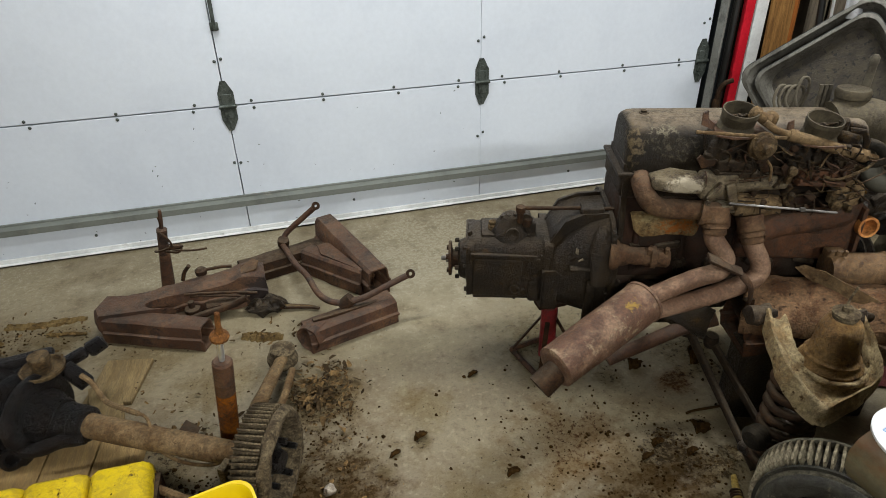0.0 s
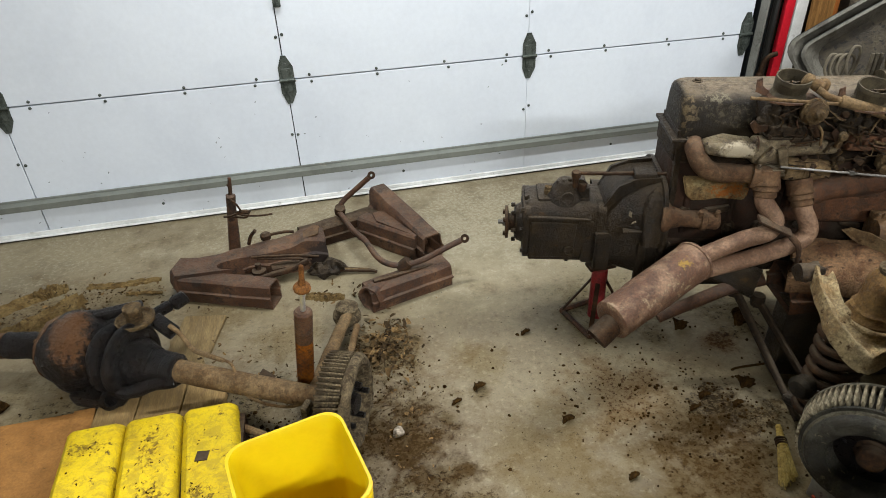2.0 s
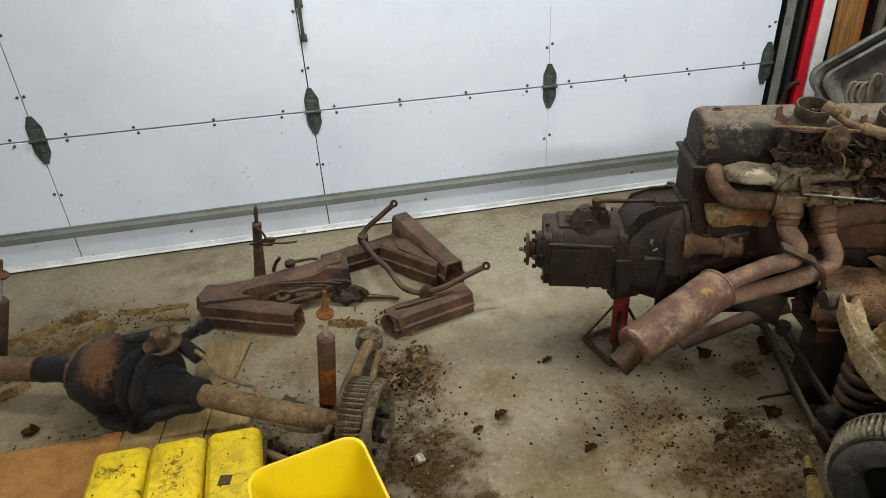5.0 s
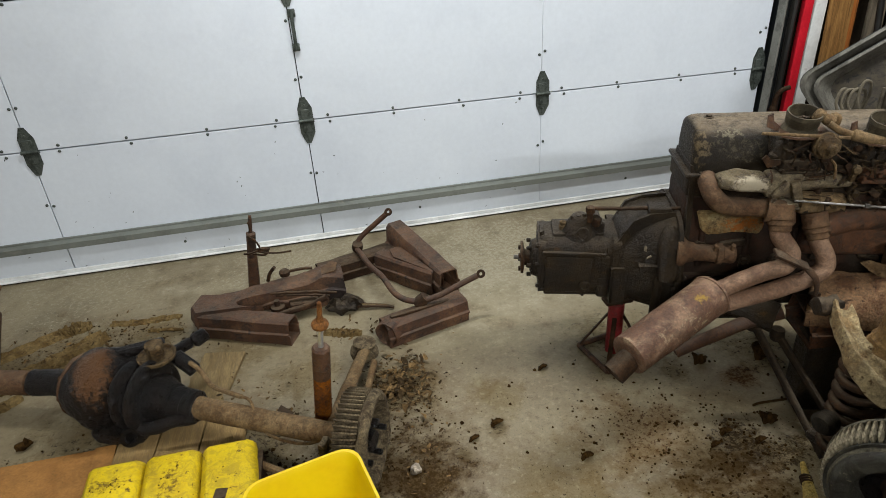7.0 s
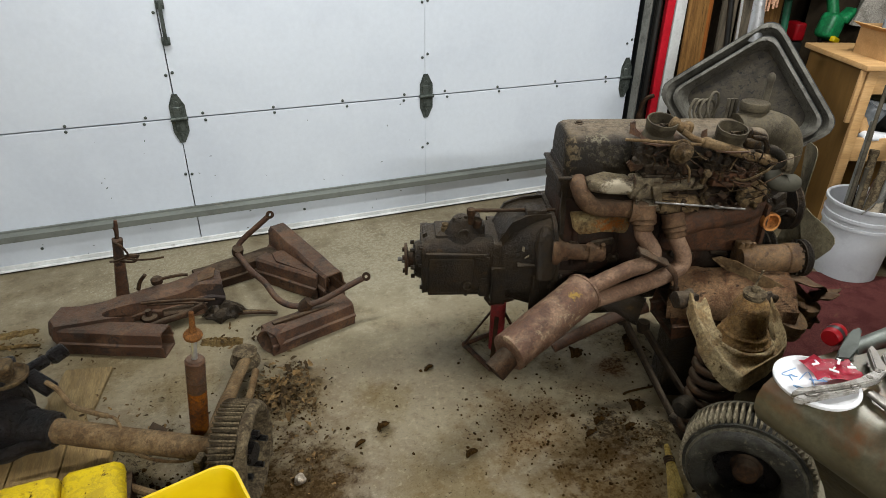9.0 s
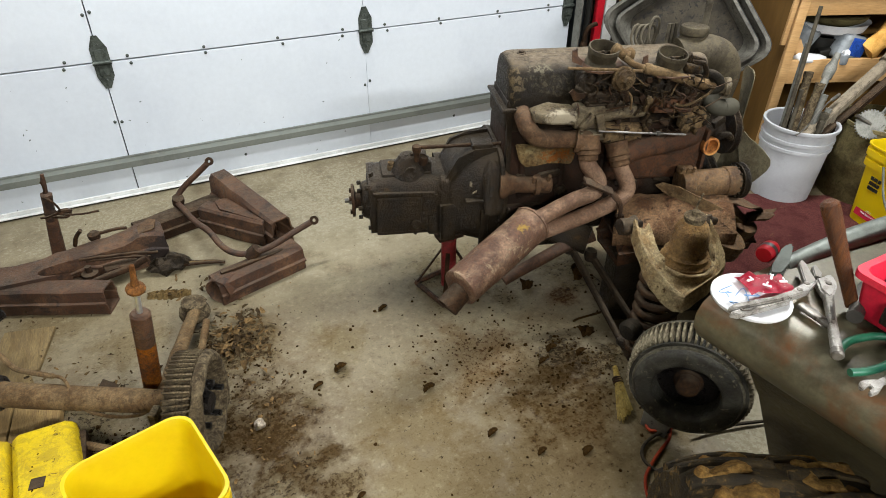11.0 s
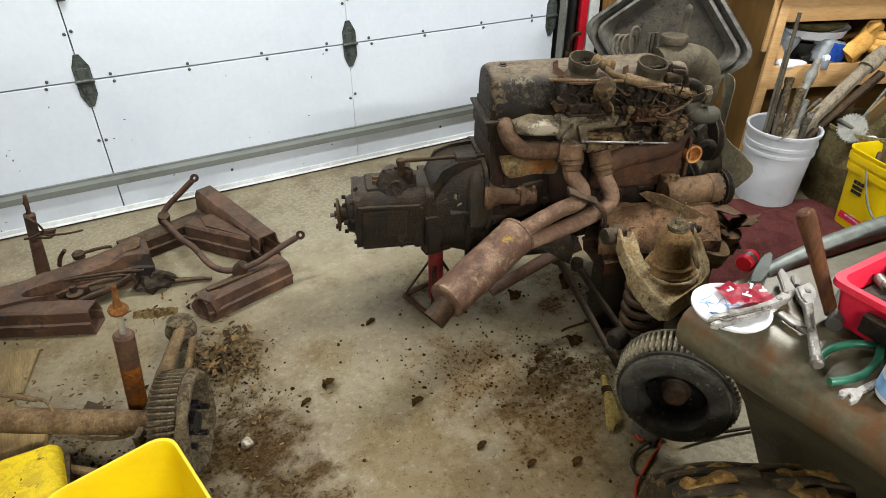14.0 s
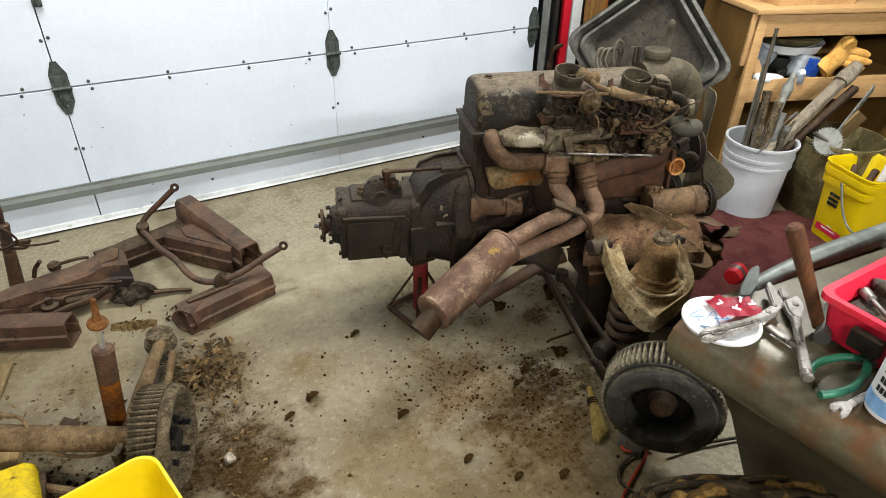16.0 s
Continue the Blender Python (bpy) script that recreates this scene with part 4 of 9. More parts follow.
part("sump", bm, oily_black, engine, "black oily sump pan")
bm = plate(B(), [(-0.13, 0.30), (0.11, 0.30), (0.12, 0.55), (0.085, 0.775), (-0.10, 0.775), (-0.135, 0.60)], 0.016, Matrix(((0, 0, 1, 0.498), (1, 0, 0, 0), (0, 1, 0, 0), (0, 0, 0, 1))))
part("rear_plate", bm, oily_black, engine)
bm = box(B(), (0.84, 0, 0.715), (0.70, 0.22, 0.08), bevel=0.01)
for k in range(12):
    bolt(bm, (0.53 + 0.055 * k, -0.105, 0.745), (0, -0.5, 1), 0.009, 0.012)
part("cylinder_head", rough_up(bm, 0.002, 25), oily_brown, engine, "grimy brown cylinder head")

# valve cover: a long dusty hood with rounded ends
prof = [(-0.108, 0.748), (-0.112, 0.772), (-0.108, 0.80), (-0.100, 0.846), (-0.084, 0.876), (-0.048, 0.891), (0.0, 0.894), (0.045, 0.892), (0.075, 0.879), (0.09, 0.848), (0.10, 0.80), (0.10, 0.748)]
mid = Vector((0, 0.80))
rings = []
for x, k in ((0.500, 0.72), (0.503, 0.86), (0.510, 0.94), (0.520, 0.985), (0.538, 1.0), (0.70, 1.0), (0.90, 1.0), (1.10, 1.0), (1.14, 0.985), (1.16, 0.93), (1.165, 0.8)):
    rings.append([(x, y * k, 0.79 + (z - 0.79) * k if z > 0.79 else z) for y, z in prof])
cover = part("valve_cover", loft(B(), rings), cover_dust, engine, "dusty grey-brown valve cover, paint flaking", 50)
bm = box(B(), (0.825, -0.004, 0.748), (0.69, 0.235, 0.012), bevel=0.004)
part("cover_gasket", bm, oily_black, cover)
for x in (0.56, 0.80, 1.05):
    part("cover_nut", lathe(B(), (x, 0.0, 0.892), (0, 0, 1), [(0.016, 0), (0.015, 0.003), (0.009, 0.004), (0.009, 0.009), (0.006, 0.010)], 12), oily_brown, cover)


# oil filler, and the big dusty elbow at the front
bm = lathe(B(), (1.145, 0.02, 0.87), (0, 0, 1), [(0.052, 0), (0.046, 0.02), (0.042, 0.056), (0.046, 0.060), (0.047, 0.076), (0.043, 0.084), (0.01, 0.086)], 32)
part("oil_filler", bm, elbow_dust, engine, "dusty round oil filler cap")
bm = tube(B(), [(1.10, 0.01, 0.855), (1.17, 0.01, 0.868), (1.235, 0.0, 0.855), (1.268, -0.005, 0.80), (1.265, -0.01, 0.74), (1.25, -0.02, 0.70)], 0.064, 24, 6, 0.052)
part("front_elbow", rough_up(bm, 0.003, 12), elbow_dust, engine, "dusty cast elbow housing")
bm = tube(B(), [(1.188, 0.045, 0.90), (1.192, 0.047, 0.96), (1.194, 0.05, 1.015)], 0.011, 10)
lathe(bm, (1.194, 0.05, 1.015), (0, 0, 1), [(0.013, 0), (0.012, 0.018), (0.005, 0.026)], 10)
part("dip_tube", bm, lead_grey, engine)
for k in range(4):
    x, h, w = 0.965 + 0.02 * k, random.uniform(0.07, 0.10), random.uniform(0.025, 0.045)
    part("spark_lead", tube(B(), [(x, 0.05, 0.868), (x - 0.6 * w, 0.06, 0.87 + 0.5 * h), (x - 0.2 * w, 0.07, 0.87 + h), (x + 0.7 * w, 0.08, 0.87 + 0.95 * h), (x + w, 0.09, 0.87 + 0.5 * h), (x + 0.8 * w, 0.10, 0.86)], 0.0045, 8), lead_grey, engine, "stiff dusty looped ignition lead")
for k in range(3):
    part("spark_lead", rod(B(), (1.07 + 0.013 * k, 0.05, 0.87), (1.072 + 0.013 * k, 0.055, 0.955), 0.006, seg=8), lead_grey, engine, "upright dusty ignition lead")


# carburettors
def throat(x, top, tip):
    """A dusty air horn, open on top, on a ragged gasket plate."""
    m = Vector((0.02, -0.22 * tip, 1))
    o = Vector((x, -0.135, top - 0.048))
    bm = lathe(B(), o, m, [(0.048, -0.016), (0.048, -0.006), (0.044, -0.002), (0.042, 0.008), (0.045, 0.013), (0.0455, 0.032), (0.047, 0.034), (0.0465, 0.046), (0.0425, 0.046), (0.0405, 0.012), (0.0, 0.008)], 32)
    horn = part("air_horn", bm, elbow_dust, engine, "open dusty carburettor throat")
    bm = box(B(), o + m * 0.016, (0.076, 0.004, 0.022), (20, 0, 24))
    lathe(bm, o + m * 0.006, m, [(0.010, 0), (0.007, 0.020), (0.004, 0.026)], 10)
    rod(bm, o + m * 0.026 + Vector((-0.04, 0, 0)), o + m * 0.026 + Vector((0.04, 0.01, 0)), 0.003, seg=8)
    part("choke_flap", bm, carb_grime, horn)
    bm = plate(B(), [(-0.07, -0.05), (-0.03, -0.066), (0.05, -0.06), (0.078, -0.03), (0.07, 0.04), (-0.05, 0.05)], 0.005, pose(x, -0.135, top - 0.062, 4, 3, 4))
    part("horn_plate", rough_up(bm, 0.003, 40), rust_brown, engine, "thin rusty throat plate")


def carburettor(x, top, base_mat):
    throat(x, top, 1)
    bm = B()
    box(bm, (x, -0.125, top - 0.105), (0.125, 0.085, 0.065), (0, 2, 0), 0.014, 3)
    box(bm, (x - 0.045, -0.165, top - 0.108), (0.05, 0.04, 0.06), (0, -4, 12), 0.014, 3)
    box(bm, (x + 0.04, -0.160, top - 0.118), (0.055, 0.03, 0.05), (0, 6, -8), 0.012, 3)
    lathe(bm, (x - 0.02, -0.165, top - 0.10), (0.05, -1, 0.1), [(0.018, 0), (0.018, 0.014), (0.012, 0.016), (0.012, 0.028), (0.005, 0.03)], 16)
    lathe(bm, (x + 0.048, -0.165, top - 0.112), (0.1, -1, 0.0), [(0.014, 0), (0.014, 0.016), (0.009, 0.018), (0.009, 0.026), (0.004, 0.027)], 14)
    lathe(bm, (x - 0.068, -0.16, top - 0.145), (0.1, -0.3, 1), [(0.014, 0), (0.016, 0.004), (0.016, 0.03), (0.009, 0.034), (0.009, 0.05)], 14)
    part("carburettor_body", rough_up(bm, 0.004, 32), oily_black, engine, "black greasy carburettor casting")
    bm = box(B(), (x + 0.006, -0.15, top - 0.150), (0.115, 0.08, 0.034), (0, 3, 3), 0.009, 3)
    box(bm, (x + 0.01, -0.155, top - 0.172), (0.13, 0.085, 0.012), (0, 2, 2), 0.003)
    for q in (-0.05, -0.012, 0.03, 0.058):
        bolt(bm, (x + q, -0.192, top - 0.150 + 0.2 * q), (0, -1, 0.2), 0.007, 0.012)
    part("throttle_base", rough_up(bm, 0.004, 30), base_mat, engine, "crusted throttle base")
    bm = B()
    for q in (-0.052, -0.02, 0.02, 0.055):
        lathe(bm, (x + q, -0.188, top - 0.069), (0, -0.3, 1), [(0.006, -0.012), (0.0075, 0), (0.0075, 0.006), (0.004, 0.008)], 8)
    for q in range(8):
        px, pz = x + random.uniform(-0.075, 0.075), top - random.uniform(0.085, 0.175)
        lathe(bm, (px, -0.175, pz), (random.uniform(-0.4, 0.4), -1, random.uniform(-0.3, 0.3)), [(0.006, 0), (0.007, 0.012), (0.004, 0.014), (0.004, 0.022)], 7)
    tagged(part("carburettor_screw", bm, carb_grime, engine, "dirty brass screws and jets"), kind="stuff")
    lever = [(-0.020, -0.012), (0.016, -0.02), (0.022, -0.008), (-0.002, 0.006), (-0.010, 0.026), (-0.024, 0.02)]
    for mat, place in ((rust_brown, pose(x - 0.085, -0.158, top - 0.030, 82, 12, 18)), (rust_dark, pose(x - 0.082, -0.195, top - 0.128, 84, -24, 8)), (rust_dark, pose(x + 0.072, -0.195, top - 0.135, 84, 38, -8))):
        part("throttle_lever", rough_up(plate(B(), lever, 0.005, place), 0.002, 50), mat, engine, "small rusty throttle lever")
    for q in range(5):
        ax, az = x + random.uniform(-0.09, 0.07), top - random.uniform(0.085, 0.17)
        bm = tube(B(), [(ax, -0.192, az), (ax + random.uniform(-0.01, 0.03), -0.207, az - 0.012), (ax + random.uniform(0.0, 0.05), -0.2, az - random.uniform(0.02, 0.055))], 0.0022, 6, 4)
        part("link_wire", bm, rust_brown if q % 2 else carb_grime, engine)


carburettor(0.772, 0.952, oily_brown)
carburettor(0.997, 0.926, rust_red)
bm = lathe(B(), (0.822, -0.192, 0.868), (0.08, -1, 0.02), [(0.036, 0), (0.038, 0.006), (0.038, 0.014), (0.031, 0.018), (0.029, 0.028), (0.016, 0.032), (0.012, 0.035), (0.011, 0.05), (0.004, 0.052)], 28)
for k in range(6):
    a = k * math.pi / 3 + 0.3
    bolt(bm, (0.822 + 0.031 * math.cos(a), -0.206, 0.868 + 0.031 * math.sin(a)), (0, -1, 0), 0.0045, 0.006)
part("choke_housing", rough_up(bm, 0.0012, 40), grease_tan, engine, "tan dusty diaphragm housing")
part("choke_rod", rod(B(), (0.645, -0.205, 0.909), (0.88, -0.2, 0.889), 0.0048, seg=8), dusty_tan, engine, "pale dusty link rod")
part("choke_rod", tube(B(), [(0.835, -0.222, 0.835), (0.85, -0.222, 0.815), (0.858, -0.215, 0.775)], 0.0035, 6), dusty_tan, engine, "pale dusty link rod")
bm = lathe(B(), (0.806, -0.15, 0.94), (0.75, -0.2, -0.35), [(0.014, -0.01), (0.019, -0.006), (0.019, 0.012), (0.013, 0.016), (0.016, 0.028), (0.016, 0.044), (0.01, 0.048)], 10)
box(bm, (0.862, -0.13, 0.918), (0.03, 0.04, 0.04), (0, 10, 0), 0.014, 3)
tube(bm, [(0.829, -0.17, 0.922), (0.862, -0.178, 0.902), (0.905, -0.18, 0.888)], 0.0095, 12)
lathe(bm, (0.893, -0.18, 0.891), (1, 0, -0.26), [(0.013, 0), (0.0165, 0.006), (0.0165, 0.022), (0.014, 0.026)], 12)
tube(bm, [(0.905, -0.18, 0.888), (0.973, -0.18, 0.868), (1.044, -0.178, 0.847), (1.112, -0.172, 0.828)], 0.0155, 16)
lathe(bm, (1.035, -0.179, 0.8495), (1, 0, -0.29), [(0.018, 0), (0.019, 0.003), (0.018, 0.008)], 16)
lathe(bm, (1.095, -0.174, 0.8325), (1, 0.05, -0.27), [(0.017, 0), (0.019, 0.004), (0.019, 0.018), (0.012, 0.024), (0.011, 0.05)], 10)
part("fuel_pipe", rough_up(bm, 0.0015, 40), dusty_tan, engine, "dusty tan cross pipe")
bm = rod(B(), (1.045, -0.14, 0.909), (1.108, -0.14, 0.893), 0.0085, seg=10)
lathe(bm, (1.05, -0.14, 0.908), (-0.2, -0.1, 1), [(0.014, -0.02), (0.014, 0.008), (0.009, 0.011)], 8)
box(bm, (1.06, -0.15, 0.875), (0.05, 0.05, 0.03), (0, 15, 10), 0.009, 3)
tube(bm, [(1.062, -0.155, 0.893), (1.092, -0.165, 0.892), (1.106, -0.168, 0.868), (1.108, -0.17, 0.84)], 0.0085, 10)
part("fuel_union", rough_up(bm, 0.003, 35), carb_grime, engine, "grimy fuel union and elbow")
bm = tube(B(), [(1.108, -0.15, 0.852), (1.125, -0.165, 0.858), (1.155, -0.165, 0.842), (1.168, -0.165, 0.815), (1.145, -0.165, 0.805), (1.12, -0.165, 0.812)], 0.0145, 12)
part("rubber_hose", bm, rubber, engine, "black perished rubber hose")
bm = tube(B(), [(1.178, -0.10, 0.775), (1.182, -0.13, 0.742), (1.21, -0.14, 0.732), (1.245, -0.14, 0.735)], 0.027, 16)
lathe(bm, (1.235, -0.14, 0.734), (1, 0, 0.05), [(0.028, -0.02), (0.029, 0.012), (0.020, 0.026), (0.0, 0.028)], 16)
part("rubber_hose", bm, hose_grey, engine, "dull grey rubber elbow hose")
part("vacuum_line", tube(B(), [(1.005, -0.205, 0.782), (1.03, -0.21, 0.776), (1.06, -0.21, 0.784), (1.10, -0.205, 0.802), (1.125, -0.195, 0.816)], 0.0042, 8), grease_tan, engine, "thin tan bent pipe")
bm = lathe(B(), (1.178, -0.12, 0.80), (1, -0.25, -0.02), [(0.022, 0), (0.023, 0.026), (0.029, 0.029), (0.030, 0.044), (0.025, 0.046), (0.022, 0.02), (0.0, 0.02)], 24)
part("water_outlet", rough_up(bm, 0.002, 40), pale_crust, engine, "pale crusted water outlet neck")
bm = lathe(B(), (1.185, -0.10, 0.60), (0.10, -0.98, 0.12), [(0.026, 0), (0.028, 0.05), (0.031, 0.055), (0.031, 0.072), (0.024, 0.072), (0.022, 0.03), (0.0, 0.03)], 20)
part("coolant_neck", bm, copper_glow, engine, "orange crusted coolant neck")

# manifolds
bm = loft(B(), [rrect(x, y0, -0.12, z0, z1, 0.016) for x, y0, z0, z1 in ((0.563, -0.180, 0.738, 0.760), (0.568, -0.192, 0.732, 0.766), (0.59, -0.202, 0.730, 0.772), (0.62, -0.206, 0.728, 0.776), (0.66, -0.207, 0.727, 0.772), (0.69, -0.208, 0.724, 0.770))])
tube(bm, [(0.77, -0.185, 0.750), (0.85, -0.178, 0.752), (0.925, -0.165, 0.752)], 0.022, 14, 6, 0.020, 0.9)
box(bm, (0.738, -0.175, 0.745), (0.10, 0.06, 0.075), bevel=0.014, seg=3)
box(bm, (0.725, -0.205, 0.74), (0.022, 0.03, 0.06), (0, 35, 0), 0.006)
box(bm, (0.768, -0.205, 0.735), (0.024, 0.03, 0.06), (0, -15, 0), 0.006)
part("intake_manifold", rough_up(bm, 0.004, 25), pale_crust, engine, "pale crusted alloy intake manifold")
bm = box(B(), (0.738, -0.20, 0.698), (0.082, 0.05, 0.009), (0, -3, 0), 0.003)
box(bm, (0.738, -0.202, 0.686), (0.086, 0.052, 0.008), (0, -3, 0), 0.002)
for k in (-0.03, 0.03):
    bolt(bm, (0.738 + k, -0.215, 0.703), (0, -0.3, 1), 0.007, 0.014)
part("manifold_flange", bm, pale_crust, engine, "pale flange plates with bolts")
bm = tube(B(), [(0.548, -0.08, 0.735), (0.545, -0.14, 0.732), (0.552, -0.172, 0.708), (0.585, -0.186, 0.684), (0.64, -0.19, 0.678), (0.72, -0.19, 0.674)], 0.028, 18, 8)
tube(bm, [(0.70, -0.2, 0.675), (0.737, -0.21, 0.67), (0.742, -0.22, 0.64)], 0.036, 16)
part("exhaust_manifold", rough_up(bm, 0.003, 25), rust_tan, engine, "brown rusted exhaust manifold")
bm = tube(B(), [(1.15, -0.12, 0.66), (1.10, -0.165, 0.645), (1.0, -0.185, 0.638), (0.92, -0.2, 0.634), (0.865, -0.21, 0.618)], 0.034, 16)
part("exhaust_manifold", rough_up(bm, 0.003, 25), rust_red, engine, "red-brown rusted exhaust manifold")
bm = lathe(B(), (0.80, -0.165, 0.681), (1, 0.02, -0.08), [(0.0, -0.004), (0.028, 0.0), (0.034, 0.008), (0.034, 0.036), (0.031, 0.038), (0.031, 0.046), (0.034, 0.048), (0.034, 0.12), (0.02, 0.124)], 24)
part("fuel_pump", bm, dusty_tan, engine, "tan round pump body")
bm = lathe(B(), (1.108, -0.15, 0.708), (0.15, -1, 0.05), [(0.045, 0), (0.046, 0.014), (0.040, 0.02), (0.016, 0.024), (0.014, 0.034)], 24)
part("vacuum_can", rough_up(bm, 0.002, 30), dusty_tan, engine, "tan dusty round diaphragm can")
bm = box(B(), (1.05, -0.19, 0.722), (0.022, 0.03, 0.05), (0, 10, 5), 0.008, 3)
lathe(bm, (1.052, -0.20, 0.70), (0.1, -1, 0), [(0.015, 0), (0.016, 0.016), (0.009, 0.02)], 10)
part("crusted_lug", rough_up(bm, 0.003, 40), grease_tan, engine, "tan crusted lug and stud")
bm = box(B(), (0.914, -0.20, 0.785), (0.014, 0.02, 0.05), (0, 6, 0), 0.004)
lathe(bm, (0.914, -0.205, 0.80), (0, -1, 0), [(0.010, 0), (0.010, 0.014), (0.005, 0.016)], 10)
part("crusted_lug", rough_up(bm, 0.003, 40), grease_tan, engine, "tan crusted lug and stud")
bm = rod(B(), (0.755, -0.24, 0.720), (1.05, -0.232, 0.688), 0.0035, seg=8)
box(bm, (0.955, -0.236, 0.70), (0.012, 0.010, 0.010))
part("control_rod", bm, steel, engine)
poly = [(0.528, 0.636), (0.60, 0.634), (0.68, 0.628), (0.735, 0.622), (0.730, 0.565), (0.715, 0.553), (0.68, 0.566), (0.64, 0.570), (0.60, 0.558), (0.57, 0.552), (0.545, 0.575)]
bm = plate(B(), poly, 0.014, Matrix(((1, 0, 0, 0), (0, 0, -1, -0.118), (0, 1, 0, 0), (0, 0, 0, 1))))
bmesh.ops.bevel(bm, geom=list(bm.edges), offset=0.004, segments=2, affect="EDGES")
part("side_cover", rough_up(bm, 0.004, 30), rust_orange, engine, "orange rusted side cover plate")
bm = box(B(), (1.01, -0.13, 0.575), (0.33, 0.05, 0.17), bevel=0.02, seg=3)
box(bm, (1.175, -0.145, 0.58), (0.012, 0.05, 0.17), bevel=0.003)
box(bm, (0.98, -0.158, 0.60), (0.20, 0.02, 0.02), (0, 4, 0), 0.006)
part("side_tank", rough_up(bm, 0.005, 16), rust_red, engine, "red-brown side casting")
bm = lathe(B(), (0.475, -0.15, 0.508), (1, -0.1, -0.03), [(0.0, -0.004), (0.046, 0), (0.050, 0.008), (0.046, 0.022), (0.036, 0.032), (0.030, 0.055), (0.027, 0.060), (0.027, 0.118), (0.034, 0.121), (0.034, 0.136), (0.028, 0.139), (0.028, 0.168), (0.022, 0.176), (0.0, 0.177)], 32)
for x in (0.585, 0.635):
    rod(bm, (x, -0.17, 0.505), (x, -0.185, 0.546), 0.007, seg=10)
part("starter", rough_up(bm, 0.0015, 40), rust_tan, engine, "brown dirty starter motor")
# small unions, clips and wires on the near flank, in three tones of grime
for mat, label, count in ((carb_grime, "grimy clips and unions", 30), (rust_dark, "dark rusty studs and wires", 36), (grease_tan, "tan crusted fittings", 9)):
    bm = B()
    for k in range(count):
        x, z = random.uniform(0.70, 1.15), random.uniform(0.66, 0.86)
        deep, size = random.uniform(0, 0.05), random.uniform(0.35, 0.8)
        if k % 3 == 0:
            box(bm, (x, -0.145 - deep, z), (0.05 * size, 0.03, 0.010 * size), (random.uniform(-30, 30), random.uniform(-80, 80), random.uniform(-30, 30)), 0.002, 1)
        else:
            lathe(bm, (x, -0.14 - deep, z), (random.uniform(-0.6, 0.6), -1, random.uniform(-0.4, 0.7)), [(0.013 * size, 0), (0.016 * size, 0.006), (0.011 * size, 0.012), (0.011 * size, 0.026), (0.005 * size, 0.028)], 9)
    for k in range(count // 2):
        x, z = random.uniform(0.70, 1.15), random.uniform(0.66, 0.86)
        tube(bm, [(x, -0.16, z), (x + random.uniform(-0.03, 0.03), -0.205, z + random.uniform(-0.02, 0.02)), (x + random.uniform(-0.09, 0.09), -0.19, z + random.uniform(-0.05, 0.03))], random.uniform(0.0014, 0.0026), 6, 5)
    tagged(part("linkage_clutter", rough_up(bm, 0.0022, 45), mat, engine, label), kind="stuff")
bm = B()
for k in range(16):
    x, z = random.uniform(0.52, 1.2), random.uniform(0.43, 0.54)
    if k % 2:
        lathe(bm, (x, -0.105, z), (random.uniform(-0.3, 0.3), -1, random.uniform(-0.2, 0.3)), [(0.022, 0), (0.020, 0.012), (0.012, 0.014), (0.010, 0.026)], 12)
    else:
        box(bm, (x, -0.108, z), (random.uniform(0.05, 0.10), 0.03, random.uniform(0.015, 0.03)), (0, random.uniform(-25, 25), 0), 0.010, 3)
for k in range(20):
    bolt(bm, (0.52 + 0.034 * k, -0.13, 0.395), (0, -1, 0), 0.007, 0.01)
tagged(part("block_fitting", rough_up(bm, 0.005, 30), oily_brown, engine), kind="stuff")

# exhaust
DP1 = [(0.738, -0.215, 0.665), (0.738, -0.235, 0.61), (0.775, -0.25, 0.555), (0.757, -0.265, 0.52), (0.69, -0.28, 0.505), (0.62, -0.29, 0.476), (0.56, -0.298, 0.448)]
DP2 = [(0.842, -0.21, 0.635), (0.852, -0.235, 0.585), (0.876, -0.25, 0.535), (0.862, -0.262, 0.495), (0.775, -0.28, 0.462), (0.66, -0.295, 0.428), (0.575, -0.30, 0.404)]
for path in (DP1, DP2):
    part("downpipe", rough_up(tube(B(), path, 0.0265, 18, 8), 0.0012, 30), exhaust_rust, engine, "tan-brown rusted exhaust downpipe")
    bm = lathe(B(), path[0], Vector(path[1]) - Vector(path[0]), [(0.036, -0.03), (0.035, 0.0), (0.038, 0.006), (0.038, 0.012), (0.033, 0.016), (0.036, 0.022), (0.036, 0.028), (0.031, 0.032), (0.031, 0.046), (0.027, 0.050)], 32)
    part("pipe_collar", bm, rust_tan, engine, "brown ribbed pipe collar")
lo_end, hi_end = Vector((0.283, -0.50, 0.362)), Vector((0.555, -0.298, 0.440))
ax = hi_end - lo_end
n = ax.length
bm = lathe(B(), lo_end, ax, [(0.03, 0), (0.054, 0.002), (0.060, 0.006), (0.0605, n * 0.3), (0.062, n * 0.31), (0.062, n * 0.97), (0.065, n * 0.975), (0.065, n * 0.995), (0.060, n), (0.03, n + 0.003)], 40, oval=(1.0, 1.06))
part("muffler", bm, muffler_rust, engine, "rusted cylindrical muffler with flaked patches")
bm = lathe(B(), lo_end + Vector((0.004, 0.0, -0.012)), (-0.058, -0.036, -0.042), [(0.034, -0.02), (0.036, 0.060), (0.033, 0.060), (0.032, 0.01), (0.0, 0.01)], 28)
part("tail_pipe", bm, rust_dark, engine, "open rusty tail pipe stub")
bm = box(B(), (0.765, -0.285, 0.552), (0.115, 0.040, 0.010), (10, 26, 0), 0.003)
